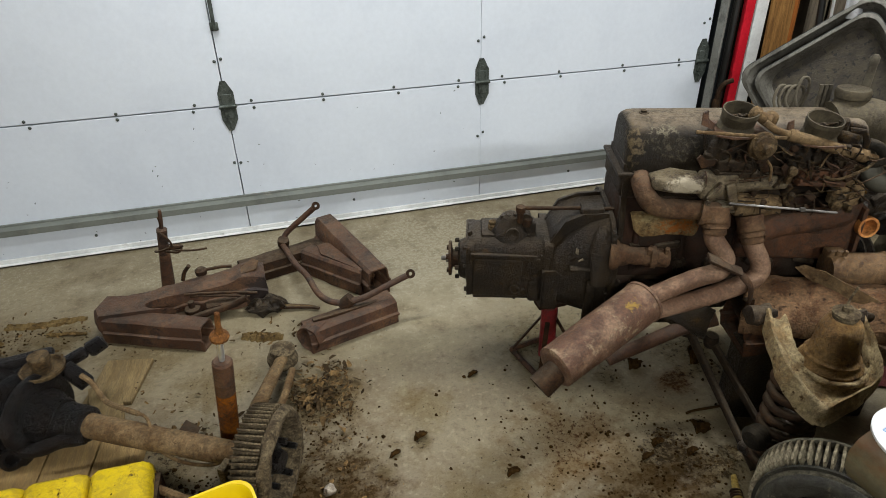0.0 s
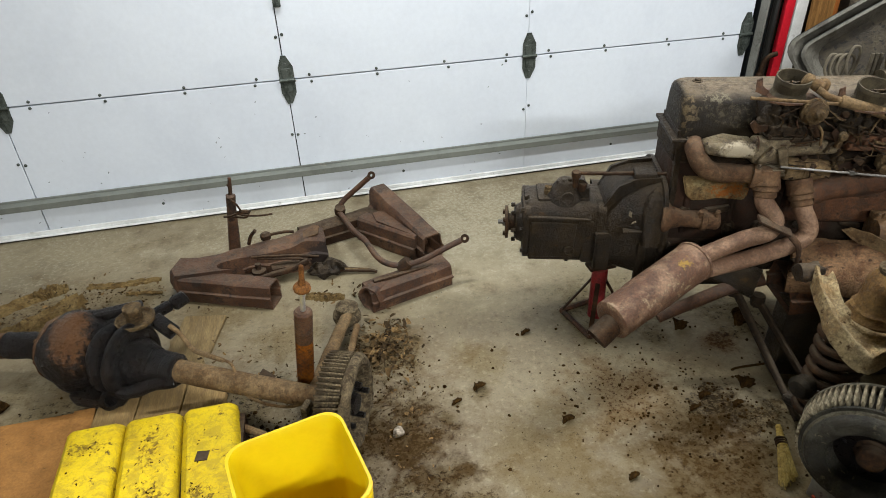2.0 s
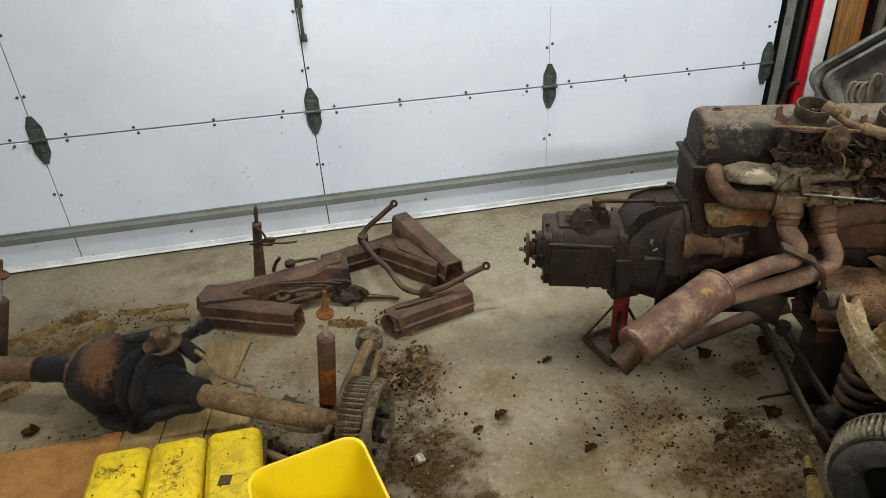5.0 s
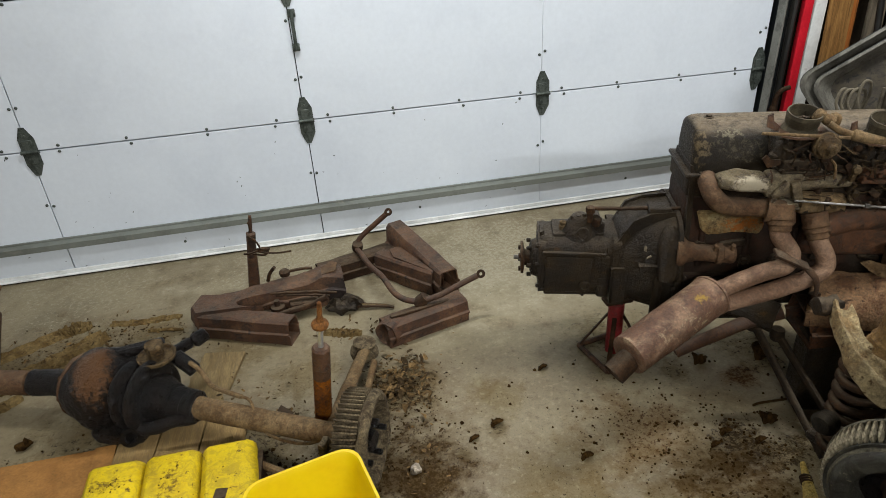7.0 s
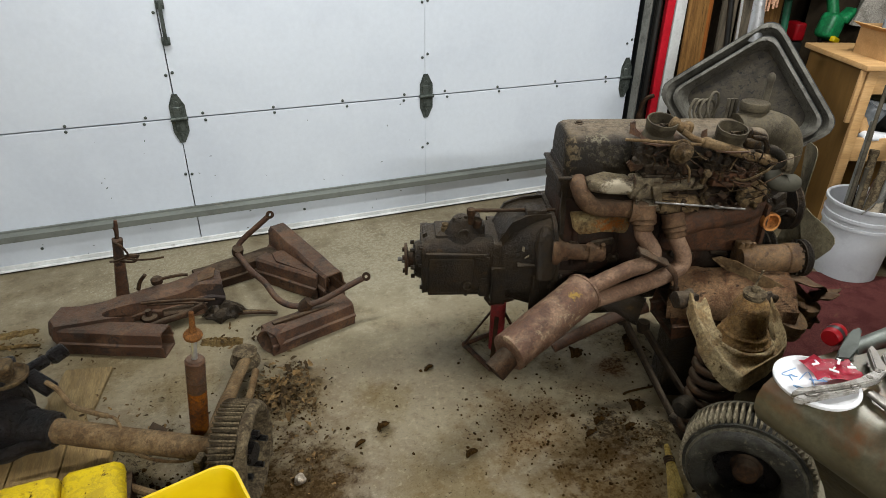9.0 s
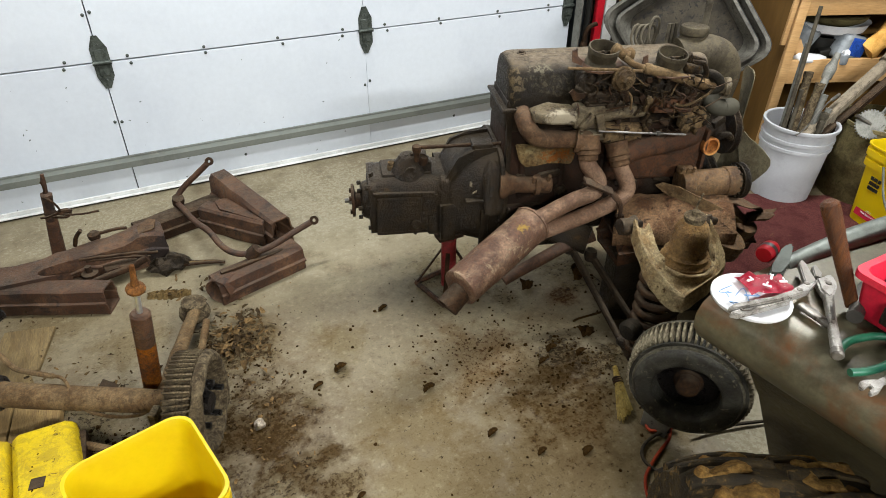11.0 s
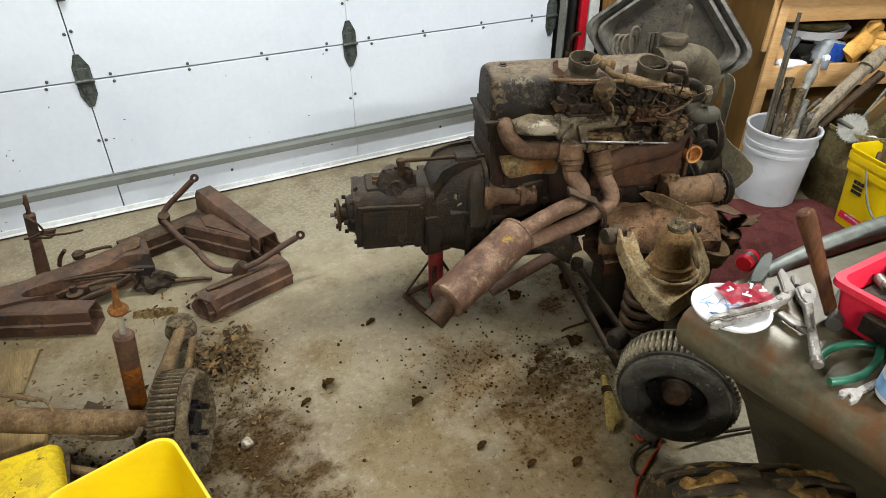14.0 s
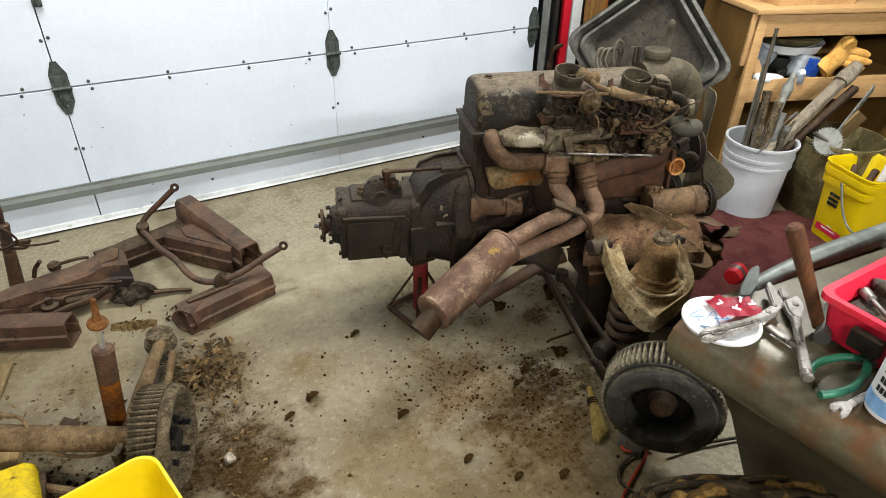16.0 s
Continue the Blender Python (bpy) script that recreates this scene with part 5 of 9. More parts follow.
tube(bm, [(0.808, -0.30, 0.53), (0.833, -0.312, 0.50), (0.843, -0.31, 0.45), (0.840, -0.30, 0.41)], 0.013, 10, 6, 0.011, 0.35)
box(bm, (0.862, -0.275, 0.375), (0.032, 0.020, 0.12), (0, -6, 10), 0.004)
box(bm, (0.880, -0.285, 0.325), (0.050, 0.022, 0.030), (0, 30, 10), 0.004)
part("exhaust_clamp", bm, rust_dark, engine, "dark folded plate and strap clamp")

# generator, pulleys and fan
bm = lathe(B(), (1.065, -0.2, 0.49), (1, 0, 0), [(0.02, 0.02), (0.046, 0.024), (0.050, 0.035), (0.050, 0.06), (0.047, 0.064), (0.047, 0.18), (0.051, 0.184), (0.051, 0.225), (0.03, 0.235)], 28)
box(bm, (1.10, -0.2, 0.545), (0.05, 0.03, 0.02), bevel=0.004)
for k in range(3):
    bolt(bm, (1.08 + 0.02 * k, -0.215, 0.545), (0, -0.4, 1), 0.006, 0.016)
part("generator", rough_up(bm, 0.002, 25), gen_tan, engine, "tan dusty generator")
bm = lathe(B(), (1.292, -0.2, 0.49), (1, 0, 0), [(0.02, 0), (0.062, 0.001), (0.062, 0.005), (0.05, 0.012), (0.062, 0.02), (0.062, 0.024), (0.02, 0.025)], 30)
for k in range(14):
    a = 2 * math.pi * k / 14
    box(bm, (1.287, -0.2 + 0.052 * math.cos(a), 0.49 + 0.052 * math.sin(a)), (0.006, 0.012, 0.005), (math.degrees(a), 0, 0))
part("generator_pulley", bm, oily_black, engine)
bm = lathe(B(), (1.195, 0, 0.585), (1, 0, 0), [(0.07, 0), (0.07, 0.04), (0.05, 0.06), (0.035, 0.12), (0.03, 0.2)], 24)
box(bm, (1.215, -0.08, 0.63), (0.06, 0.05, 0.05), (10, 20, 30), 0.01)
box(bm, (1.24, -0.10, 0.665), (0.05, 0.02, 0.03), (0, -25, 20), 0.005)
tube(bm, [(1.23, -0.10, 0.60), (1.26, -0.13, 0.63), (1.29, -0.12, 0.61)], 0.012, 8)
part("water_pump", bm, oily_black, engine, "black greasy water pump")
bm = lathe(B(), (1.325, 0, 0.59), (1, 0, 0), [(0.02, 0), (0.088, 0.002), (0.088, 0.006), (0.074, 0.015), (0.088, 0.024), (0.088, 0.028), (0.03, 0.03), (0.03, 0.06)], 36)
part("pump_pulley", bm, oily_brown, engine, "brown pump pulley")
bm = lathe(B(), (1.20, 0, 0.41), (1, 0, 0), [(0.05, 0), (0.05, 0.08), (0.08, 0.085), (0.08, 0.09), (0.066, 0.10), (0.08, 0.11), (0.08, 0.116), (0.02, 0.12)], 32)
part("crank_pulley", bm, oily_black, engine)
fan = part("fan", lathe(B(), (1.375, 0, 0.59), (1, 0, 0), [(0.045, 0), (0.048, 0.006), (0.02, 0.012), (0.015, 0.02)], 20), fan_grey, engine, "grey-tan four-bladed fan")


def blade(angle):
    rings = []
    for r, w, tw in ((0.035, 0.024, 6), (0.07, 0.030, 10), (0.10, 0.042, 14), (0.15, 0.056, 16), (0.19, 0.062, 16), (0.208, 0.052, 16), (0.216, 0.030, 16)):
        m = Matrix.Rotation(radians(angle), 4, "X")
        c, s = math.cos(radians(tw)), math.sin(radians(tw))
        ring = []
        for q in (-1, -0.5, 0, 0.5, 1):
            ring.append((q * w * s, q * w * c, r, 0.0015))
        for q in (1, 0.5, 0, -0.5, -1):
            ring.append((q * w * s, q * w * c, r, -0.0015))
        rings.append([Vector((1.388, 0, 0.59)) + m @ Vector((x + o * c, y - o * s, z)) for x, y, z, o in ring])
    return loft(B(), rings)


for a in (-6, 84, 174, 264):
    part("blade", blade(a + 32 if a in (84, 264) else a), fan_grey, fan)

# ---- stand under the gearbox ----
stand = thing("jack_stand", "red painted steel jack stand with rusty legs", "jack stand", pose(1.452, 1.855, 0))
bm = lathe(B(), (0, 0, 0.08), (0, 0, 1), [(0.028, -0.06), (0.028, 0.15), (0.023, 0.152), (0.023, 0.16)], 24)
part("post", bm, red_paint, stand)
bm = box(B(), (0, 0, 0.243), (0.10, 0.05, 0.014), bevel=0.004)
part("saddle", bm, rust_dark, stand)
for k in range(4):
    a = radians(45 + 90 * k + 12)
    foot = Vector((0.125 * math.cos(a), 0.125 * math.sin(a), 0.01))
    bm = B()
    top = Vector((0.026 * math.cos(a), 0.026 * math.sin(a), 0.18))
    d = foot - top
    m = Matrix.Translation((top + foot) / 2) @ d.to_track_quat("Z", "Y").to_matrix().to_4x4()
    verts = bmesh.ops.create_cube(bm, size=1, matrix=m @ Matrix.Diagonal((0.016, 0.005, d.length, 1)))
    part("leg", bm, rust_dark, stand)
    b = radians(45 + 90 * (k + 1) + 12)
    nxt = Vector((0.125 * math.cos(b), 0.125 * math.sin(b), 0.012))
    part("base_bar", rod(B(), foot + Vector((0, 0, 0.002)), nxt, 0.010, seg=6), rust_red, stand)


def wpart(name, bm, mat, parent, label="", angle=38):
    """A part whose mesh is given in the room's own coordinates."""
    ob = part(name, bm, mat, parent, label, angle)
    ob.matrix_parent_inverse = (parent.parent.matrix_basis.inverted() if parent.parent else parent.matrix_basis.inverted())
    return ob


def ring_loop(bm, rings):
    vs = [[bm.verts.new(p) for p in r] for r in rings]
    n = len(vs[0])
    for a, b in zip(vs, vs[1:] + vs[:1]):
        for i in range(n):
            j = (i + 1) % n
            bm.faces.new((a[i], a[j], b[j], b[i]))
    return bm


SECTION = [(-0.5, 0.02), (-0.5, 0.40), (-0.58, 0.44), (-0.58, 0.50), (-0.5, 0.54), (-0.44, 0.93), (-0.34, 1.0), (0.34, 1.0), (0.46, 0.92), (0.5, 0.54), (0.60, 0.50), (0.60, 0.43), (0.5, 0.40), (0.5, 0.02), (0.42, 0.0), (-0.42, 0.0)]


def rail(bm, a, b, w, h, h2=None, w2=None, wall=0.006, n=7):
    """A hollow folded steel rail lying from a to b, open at its ends."""
    a, b = Vector(a), Vector(b)
    d = (b - a).normalized()
    side = Vector((-d.y, d.x, 0)).normalized()
    outer, inner = [], []
    for k in range(n):
        f = k / (n - 1)
        hh, ww = h + ((h2 or h) - h) * f, w + ((w2 or w) - w) * f
        p = a + (b - a) * f
        outer.append([p + side * (-y * ww) + Vector((0, 0, z * hh)) for y, z in SECTION])
        inner.append([p + side * (-y * (ww - 2 * wall)) + Vector((0, 0, wall + z * (hh - 2 * wall))) for y, z in SECTION])
    return ring_loop(bm, outer + inner[::-1])


# ---- rusty rails, bar and strut on the floor near the door ----
rails = thing("frame_rail", "rust-brown folded steel frame rail, bent double, lying on the floor", "car part", pose(0.1, 2.42, 0), "rusty rails")
bm = rail(B(), (-0.075, 2.445, 0), (0.285, 2.285, 0), 0.085, 0.105)
wpart("front_limb", rough_up(bm, 0.004, 14), rust_brown, rails)
bm = rail(B(), (-0.07, 2.515, 0), (0.505, 2.555, 0), 0.075, 0.105, 0.145, 0.12, n=24)
for v in bm.verts:
    if v.co.x > 0.36 and v.co.z > 0.05:
        v.co.z += 0.016 * math.sin((v.co.x - 0.36) * 24)
wpart("rear_limb", rough_up(rough_up(bm, 0.008, 12), 0.004, 45), burnt_rust, rails, "rear limb with a burnt black end")
bm = B()
curve = [(0.17 - 0.11 * math.sin(radians(a)), 2.440 + 0.042 * math.cos(radians(a))) for a in range(0, 181, 20)]
loft(bm, [[(-0.105 + q, 2.412, z), (-0.128 + q, 2.47, z), (-0.10 + q, 2.55, z)] + [(x, y, z) for x, y in curve] for z, q in ((0.0, 0.006), (0.048, 0.0), (0.058, -0.006), (0.108, 0.004), (0.119, 0.012))])
wpart("corner_web", rough_up(bm, 0.004, 14), rust_brown, rails)
bm = plate(B(), [(-0.05, -0.03), (0.02, -0.045), (0.055, -0.01), (0.04, 0.035), (-0.03, 0.03)], 0.006, pose(0.45, 2.54, 0.160, 6, -12, 20) @ Matrix.Diagonal((0.8, 0.8, 1, 1)))
wpart("torn_flap", rough_up(bm, 0.008, 30), rust_tan, rails, "brown rusted torn flap")
for pts, r in (([(0.20, 2.475, 0.115), (0.30, 2.468, 0.110), (0.40, 2.462, 0.098), (0.47, 2.455, 0.085)], 0.006), ([(0.22, 2.472, 0.105), (0.33, 2.462, 0.096), (0.44, 2.45, 0.078)], 0.005), ([(0.19, 2.42, 0.03), (0.28, 2.43, 0.045), (0.36, 2.44, 0.055), (0.43, 2.435, 0.085)], 0.014)):
    wpart("bent_pipe", rough_up(tube(B(), pts, r, 10), 0.002, 30), rust_dark, rails, "dark bent pipe")
wpart("boss", lathe(B(), (0.22, 2.46, 0.03), (0, 0, 1), [(0.03, 0), (0.03, 0.03), (0.012, 0.035), (0.012, 0.06)], 14), rust_dark, rails)
for c, sz, rt in (((0.15, 2.46, 0.03), (0.10, 0.06, 0.012), (10, 8, 20)), ((0.33, 2.47, 0.05), (0.12, 0.05, 0.03), (5, 0, 12)), ((0.08, 2.45, 0.06), (0.06, 0.04, 0.03), (20, 10, 40))):
    wpart("torn_bracket", rough_up(box(B(), c, sz, rt, 0.004), 0.006, 30), rust_dark, rails)
bm = bmesh.new()
bmesh.ops.create_icosphere(bm, subdivisions=4, radius=0.05, matrix=pose(0.50, 2.44, 0.028) @ Matrix.Diagonal((1.5, 0.75, 0.62, 1)))
for v in bm.verts:
    v.co.z = max(v.co.z, 0.002)
wpart("burnt_lump", rough_up(rough_up(bm, 0.030, 22), 0.010, 60), oily_black, rails, "black burnt oily lump")
bm = tube(B(), [(0.185, 2.60, 0.11), (0.20, 2.59, 0.15), (0.225, 2.575, 0.185)], 0.008, 8)
lathe(bm, (0.26, 2.60, 0.125), (0, 0, 1), [(0.022, 0), (0.024, 0.02), (0.012, 0.03)], 12)
tube(bm, [(0.26, 2.6, 0.14), (0.34, 2.60, 0.145), (0.38, 2.6, 0.14)], 0.007, 8)
wpart("stub", bm, rust_dark, rails)

rails = thing("frame_rail", "rust-brown V-shaped steel frame horn lying on the floor", "car part", pose(0.83, 2.58, 0), "rusty rails")
bm = rail(B(), (0.785, 2.85, 0), (0.955, 2.415, 0), 0.10, 0.185, 0.13, 0.095)
wpart("tall_limb", rough_up(bm, 0.004, 12), rust_brown, rails)
bm = rail(B(), (0.69, 2.71, 0), (0.91, 2.46, 0), 0.085, 0.115, 0.12)
wpart("low_limb", rough_up(bm, 0.004, 12), rust_brown, rails)
bm = loft(B(), [[(0.735, 2.70, z), (0.775, 2.715, z), (0.83, 2.70, z), (0.935, 2.47, z), (0.885, 2.45, z), (0.74, 2.62, z)] for z in (0.05, 0.09, 0.122)])
wpart("web", rough_up(bm, 0.006, 14), rust_brown, rails)

bm = rail(B(), (0.40, 2.70, 0), (0.78, 2.80, 0), 0.10, 0.085, 0.095)
solo("frame_rail", rough_up(bm, 0.004, 12), rust_dark, "dark rusty straight frame rail lying on the floor", "car part", group="rusty rails")

rails = thing("frame_rail", "rust-brown tube rail with a round hole in its end", "car part", pose(0.78, 2.2, 0), "rusty rails")
bm = rail(B(), (0.635, 2.165, 0), (0.975, 2.265, 0), 0.105, 0.095, 0.10)
wpart("rail_body", rough_up(bm, 0.003, 14), rust_brown, rails)
bm = lathe(B(), (0.655, 2.155, 0.052), (-0.75, -0.65, 0), [(0.050, -0.05), (0.053, -0.01), (0.052, 0.022), (0.046, 0.023), (0.044, -0.04), (0.0, -0.04)], 32)
wpart("round_socket", rough_up(bm, 0.012, 22), rust_brown, rails, "round open socket end")
bm = box(B(), (0.81, 2.215, 0.10), (0.30, 0.02, 0.012), (0, 3, 16), 0.004)
wpart("seam", bm, rust_dark, rails)

BAR = [(0.742, 2.755, 0.275), (0.69, 2.775, 0.225), (0.615, 2.795, 0.155), (0.590, 2.775, 0.118), (0.605, 2.70, 0.115), (0.635, 2.58, 0.112), (0.672, 2.45, 0.13), (0.70, 2.33, 0.125), (0.735, 2.265, 0.122), (0.79, 2.24, 0.118), (0.87, 2.228, 0.135), (0.96, 2.23, 0.17), (1.035, 2.232, 0.198)]
sway = thing("sway_bar", "rusty bent steel sway bar resting on the rails", "car part", pose(0.7, 2.5, 0.1))
wpart("bar", tube(B(), BAR, 0.0125, 12, 5), rust_brown, sway)
for p, d in ((BAR[0], (0.5, -0.1, 0.5)), (BAR[-1], (0.85, 0.0, 0.3))):
    q = Vector(p) + Vector(d).normalized() * 0.016
    n_ = Vector((-0.35, -0.75, 0.55)).normalized()
    c_ = n_.cross(Vector(d)).normalized()
    e_ = c_.cross(n_)
    bm = ring_loop(B(), [[q + e_ * math.cos(t) * r + c_ * math.sin(t) * r + n_ * h for t in [2 * math.pi * k / 20 for k in range(20)]] for r, h in ((0.017, -0.006), (0.018, 0.0), (0.017, 0.006), (0.007, 0.006), (0.007, -0.006))])
    wpart("eye", bm, rust_dark, sway)
bm = lathe(B(), (0.592, 2.785, 0.10), (0.1, -0.4, 1), [(0.024, 0), (0.026, 0.02), (0.024, 0.04)], 14)
wpart("bushing", bm, rust_dark, sway)
wpart("bushing", lathe(B(), (0.785, 2.243, 0.10), (0.5, -0.1, 0.5), [(0.026, 0), (0.027, 0.025), (0.024, 0.05)], 14), rust_dark, sway)

rods = thing("brake_line", "pair of thin brown steel brake lines lying on the floor", "pipe", pose(0.6, 2.4, 0))
for k, mat in ((0, rust_dark), (1, rust_orange), (2, rust_dark)):
    wpart("line", tube(B(), [(0.46, 2.43 + 0.016 * k, 0.03 + 0.006 * k), (0.56, 2.42 + 0.01 * k, 0.02), (0.66, 2.40 + 0.004 * k, 0.014), (0.70, 2.38, 0.014)], 0.0065, 8), mat, rods)

strut_thing = thing("steering_strut", "thin rusty upright post with wire wound round it", "car part", pose(0.11, 2.64, 0))
wpart("post", rough_up(lathe(B(), (0.108, 2.645, 0.0), (0.05, -0.03, 0.36), [(0.027, 0), (0.025, 0.12), (0.019, 0.30), (0.020, 0.345), (0.008, 0.35), (0.008, 0.40), (0.006, 0.43)], 14), 0.002, 30), rust_brown, strut_thing)
bm = tube(B(), [(0.14, 2.60, 0.34), (0.17, 2.57, 0.33), (0.185, 2.57, 0.29), (0.16, 2.60, 0.265), (0.20, 2.56, 0.27), (0.26, 2.55, 0.265), (0.31, 2.56, 0.26)], 0.004, 6)
tube(bm, [(0.11, 2.62, 0.245), (0.14, 2.59, 0.26), (0.20, 2.58, 0.28), (0.215, 2.58, 0.27), (0.20, 2.57, 0.255), (0.15, 2.60, 0.25)], 0.005, 6)
tube(bm, [(0.150, 2.615, 0.345), (0.158, 2.61, 0.365), (0.154, 2.61, 0.395)], 0.0045, 6)
lathe(bm, (0.175, 2.585, 0.272), (0.9, -0.2, 0.1), [(0.006, 0), (0.013, 0.015), (0.011, 0.035), (0.004, 0.05)], 8)
wpart("wire", bm, rust_dark, strut_thing)


# ---- rear axle ----
axle = thing("rear_axle", "rusty car rear axle with oily black differential", "car axle", pose(-0.1, 1.85, 0))
AX = Vector((0.87, -0.49, 0)).normalized()
bm = tube(B(), [(-0.02, 1.825, 0.13), (0.20, 1.70, 0.13), (0.43, 1.57, 0.135)], 0.037, 20, 4, 0.034)
wpart("axle_tube", rough_up(bm, 0.0015, 20), dusty_tan, axle, "tan dusty axle tube")
bm = lathe(B(), Vector((-0.12, 1.882, 0.13)), AX, [(0.052, 0), (0.058, 0.03), (0.052, 0.09), (0.054, 0.095), (0.054, 0.125), (0.047, 0.13)], 24)
wpart("boot_sleeve", rough_up(bm, 0.004, 30), tar_black, axle, "black rubber boot sleeve")
bm = B()
for r, h in ((0.098, -0.012), (0.102, 0.050)):
    lathe(bm, Vector((-0.205, 1.93, 0.14)) + AX * h, AX, [(r - 0.03, -0.02)] + [(r + 0.021 * math.cos(radians(a)), 0.021 * math.sin(radians(a))) for a in range(-100, 101, 20)] + [(r - 0.03, 0.02)], 48)
lathe(bm, Vector((-0.21, 1.932, 0.138)), AX, [(0.06, 0), (0.058, 0.045), (0.086, 0.055), (0.078, 0.075), (0.074, 0.10), (0.062, 0.13), (0.055, 0.15)], 28)
wpart("bellows", rough_up(bm, 0.004, 22), tar_black, axle, "black ribbed rubber bellows")
bm = lathe(B(), Vector((-0.40, 2.03, 0.145)), AX, [(0.05, -0.03), (0.085, -0.015), (0.115, 0.01), (0.130, 0.05), (0.138, 0.09), (0.136, 0.12), (0.122, 0.15), (0.092, 0.182), (0.072, 0.20)], 30)
bmesh.ops.subdivide_edges(bm, edges=list(bm.edges), cuts=2, use_grid_fill=True)
wpart("differential", rough_up(rough_up(bm, 0.012, 16), 0.004, 55), housing_black, axle, "oily black differential housing, rusted orange on one side")
bm = lathe(B(), Vector((-0.405, 2.033, 0.142)), AX, [(0.05, -0.012), (0.104, -0.010), (0.108, -0.004), (0.108, 0.008), (0.10, 0.012)], 40)
for k in range(8):
    x_, y_, z_ = frame_of(AX)
    a = 2 * math.pi * k / 8
    bolt(bm, Vector((-0.405, 2.033, 0.142)) + (x_ * math.cos(a) + y_ * math.sin(a)) * 0.092 - AX * 0.010, -AX, 0.009, 0.010)
wpart("end_flange", rough_up(bm, 0.004, 40), rust_tan, axle, "rusty bolted end flange")
bm = B()
box(bm, (-0.29, 1.88, 0.05), (0.14, 0.10, 0.07), (10, 0, -25), 0.02)
box(bm, (-0.22, 1.84, 0.06), (0.08, 0.06, 0.05), (0, 15, -30), 0.015)
lathe(bm, (-0.23, 1.815, 0.07), (0.3, -1, 0.2), [(0.032, 0), (0.034, 0.02), (0.02, 0.025), (0.018, 0.01)], 16)
tube(bm, [(-0.22, 1.83, 0.08), (-0.15, 1.80, 0.095), (-0.08, 1.79, 0.115), (-0.02, 1.79, 0.12)], 0.022, 12)
box(bm, (-0.10, 2.05, 0.20), (0.13, 0.035, 0.035), (0, -10, 25), 0.01)
lathe(bm, (-0.04, 2.075, 0.21), (0.8, 0.5, 0.2), [(0.018, 0), (0.026, 0.01), (0.026, 0.05), (0.015, 0.055)], 14)
box(bm, (-0.22, 2.03, 0.25), (0.20, 0.05, 0.03), (0, 4, 15), 0.012)
box(bm, (-0.05, 1.96, 0.21), (0.10, 0.05, 0.03), (0, 25, -40), 0.01)
tagged(wpart("housing_lug", rough_up(bm, 0.005, 25), tar_black, axle), kind="stuff")
bm = lathe(B(), (-0.13, 1.965, 0.235), (0.02, 0, 1), [(0.02, 0), (0.048, 0.004), (0.060, 0.014), (0.062, 0.024), (0.057, 0.025), (0.050, 0.015), (0.028, 0.013), (0.026, 0.045), (0.030, 0.052), (0.029, 0.068), (0.020, 0.070)], 28)
box(bm, (-0.128, 1.955, 0.290), (0.036, 0.05, 0.03), (0, 0, 25), 0.004)
wpart("drive_flange", bm, grease_tan, axle, "tan dusty drive flange")
bm = tube(B(), [(-0.03, 1.94, 0.225), (0.0, 1.92, 0.20), (0.04, 1.86, 0.175), (0.09, 1.82, 0.17), (0.14, 1.78, 0.172)], 0.008, 8)
tube(bm, [(0.13, 1.79, 0.172), (0.17, 1.745, 0.175), (0.19, 1.68, 0.13), (0.25, 1.63, 0.105), (0.34, 1.585, 0.11), (0.40, 1.57, 0.15), (0.43, 1.59, 0.18)], 0.005, 8)
wpart("brake_pipe", bm, dusty_tan, axle)
bm = tube(B(), [(-0.42, 2.035, 0.14), (-0.50, 2.068, 0.14), (-0.59, 2.10, 0.135)], 0.048, 20, 6, 0.045)
wpart("left_boot", rough_up(bm, 0.006, 20), tar_black, axle)
bm = tube(B(), [(-0.60, 2.10, 0.135), (-0.80, 2.17, 0.13), (-1.10, 2.28, 0.13)], 0.043, 18)
wpart("left_axle_tube", rough_up(bm, 0.002, 20), rust_tan, axle, "brown rusted axle tube")
bm = tube(B(), [(0.405, 1.62, 0.10), (0.46, 1.80, 0.085), (0.505, 1.93, 0.075), (0.545, 2.03, 0.075)], 0.034, 14, 6, 0.026, 0.75)
tube(bm, [(0.45, 1.66, 0.075), (0.53, 1.83, 0.055), (0.575, 1.98, 0.06)], 0.012, 8)
wpart("trailing_arm", rough_up(bm, 0.002, 20), dusty_tan, axle, "tan dusty trailing arm")
bm = lathe(B(), (0.545, 2.055, 0.04), (0.1, 0, 1), [(0.050, 0), (0.054, 0.015), (0.05, 0.03), (0.040, 0.04), (0.043, 0.06), (0.03, 0.068), (0.012, 0.07)], 22)
wpart("arm_bushing", rough_up(bm, 0.004, 30), drum_dirt, axle, "crusted rubber bushing")


def bmesh_box(s):
    return box(B(), (0, 0, 0), s)


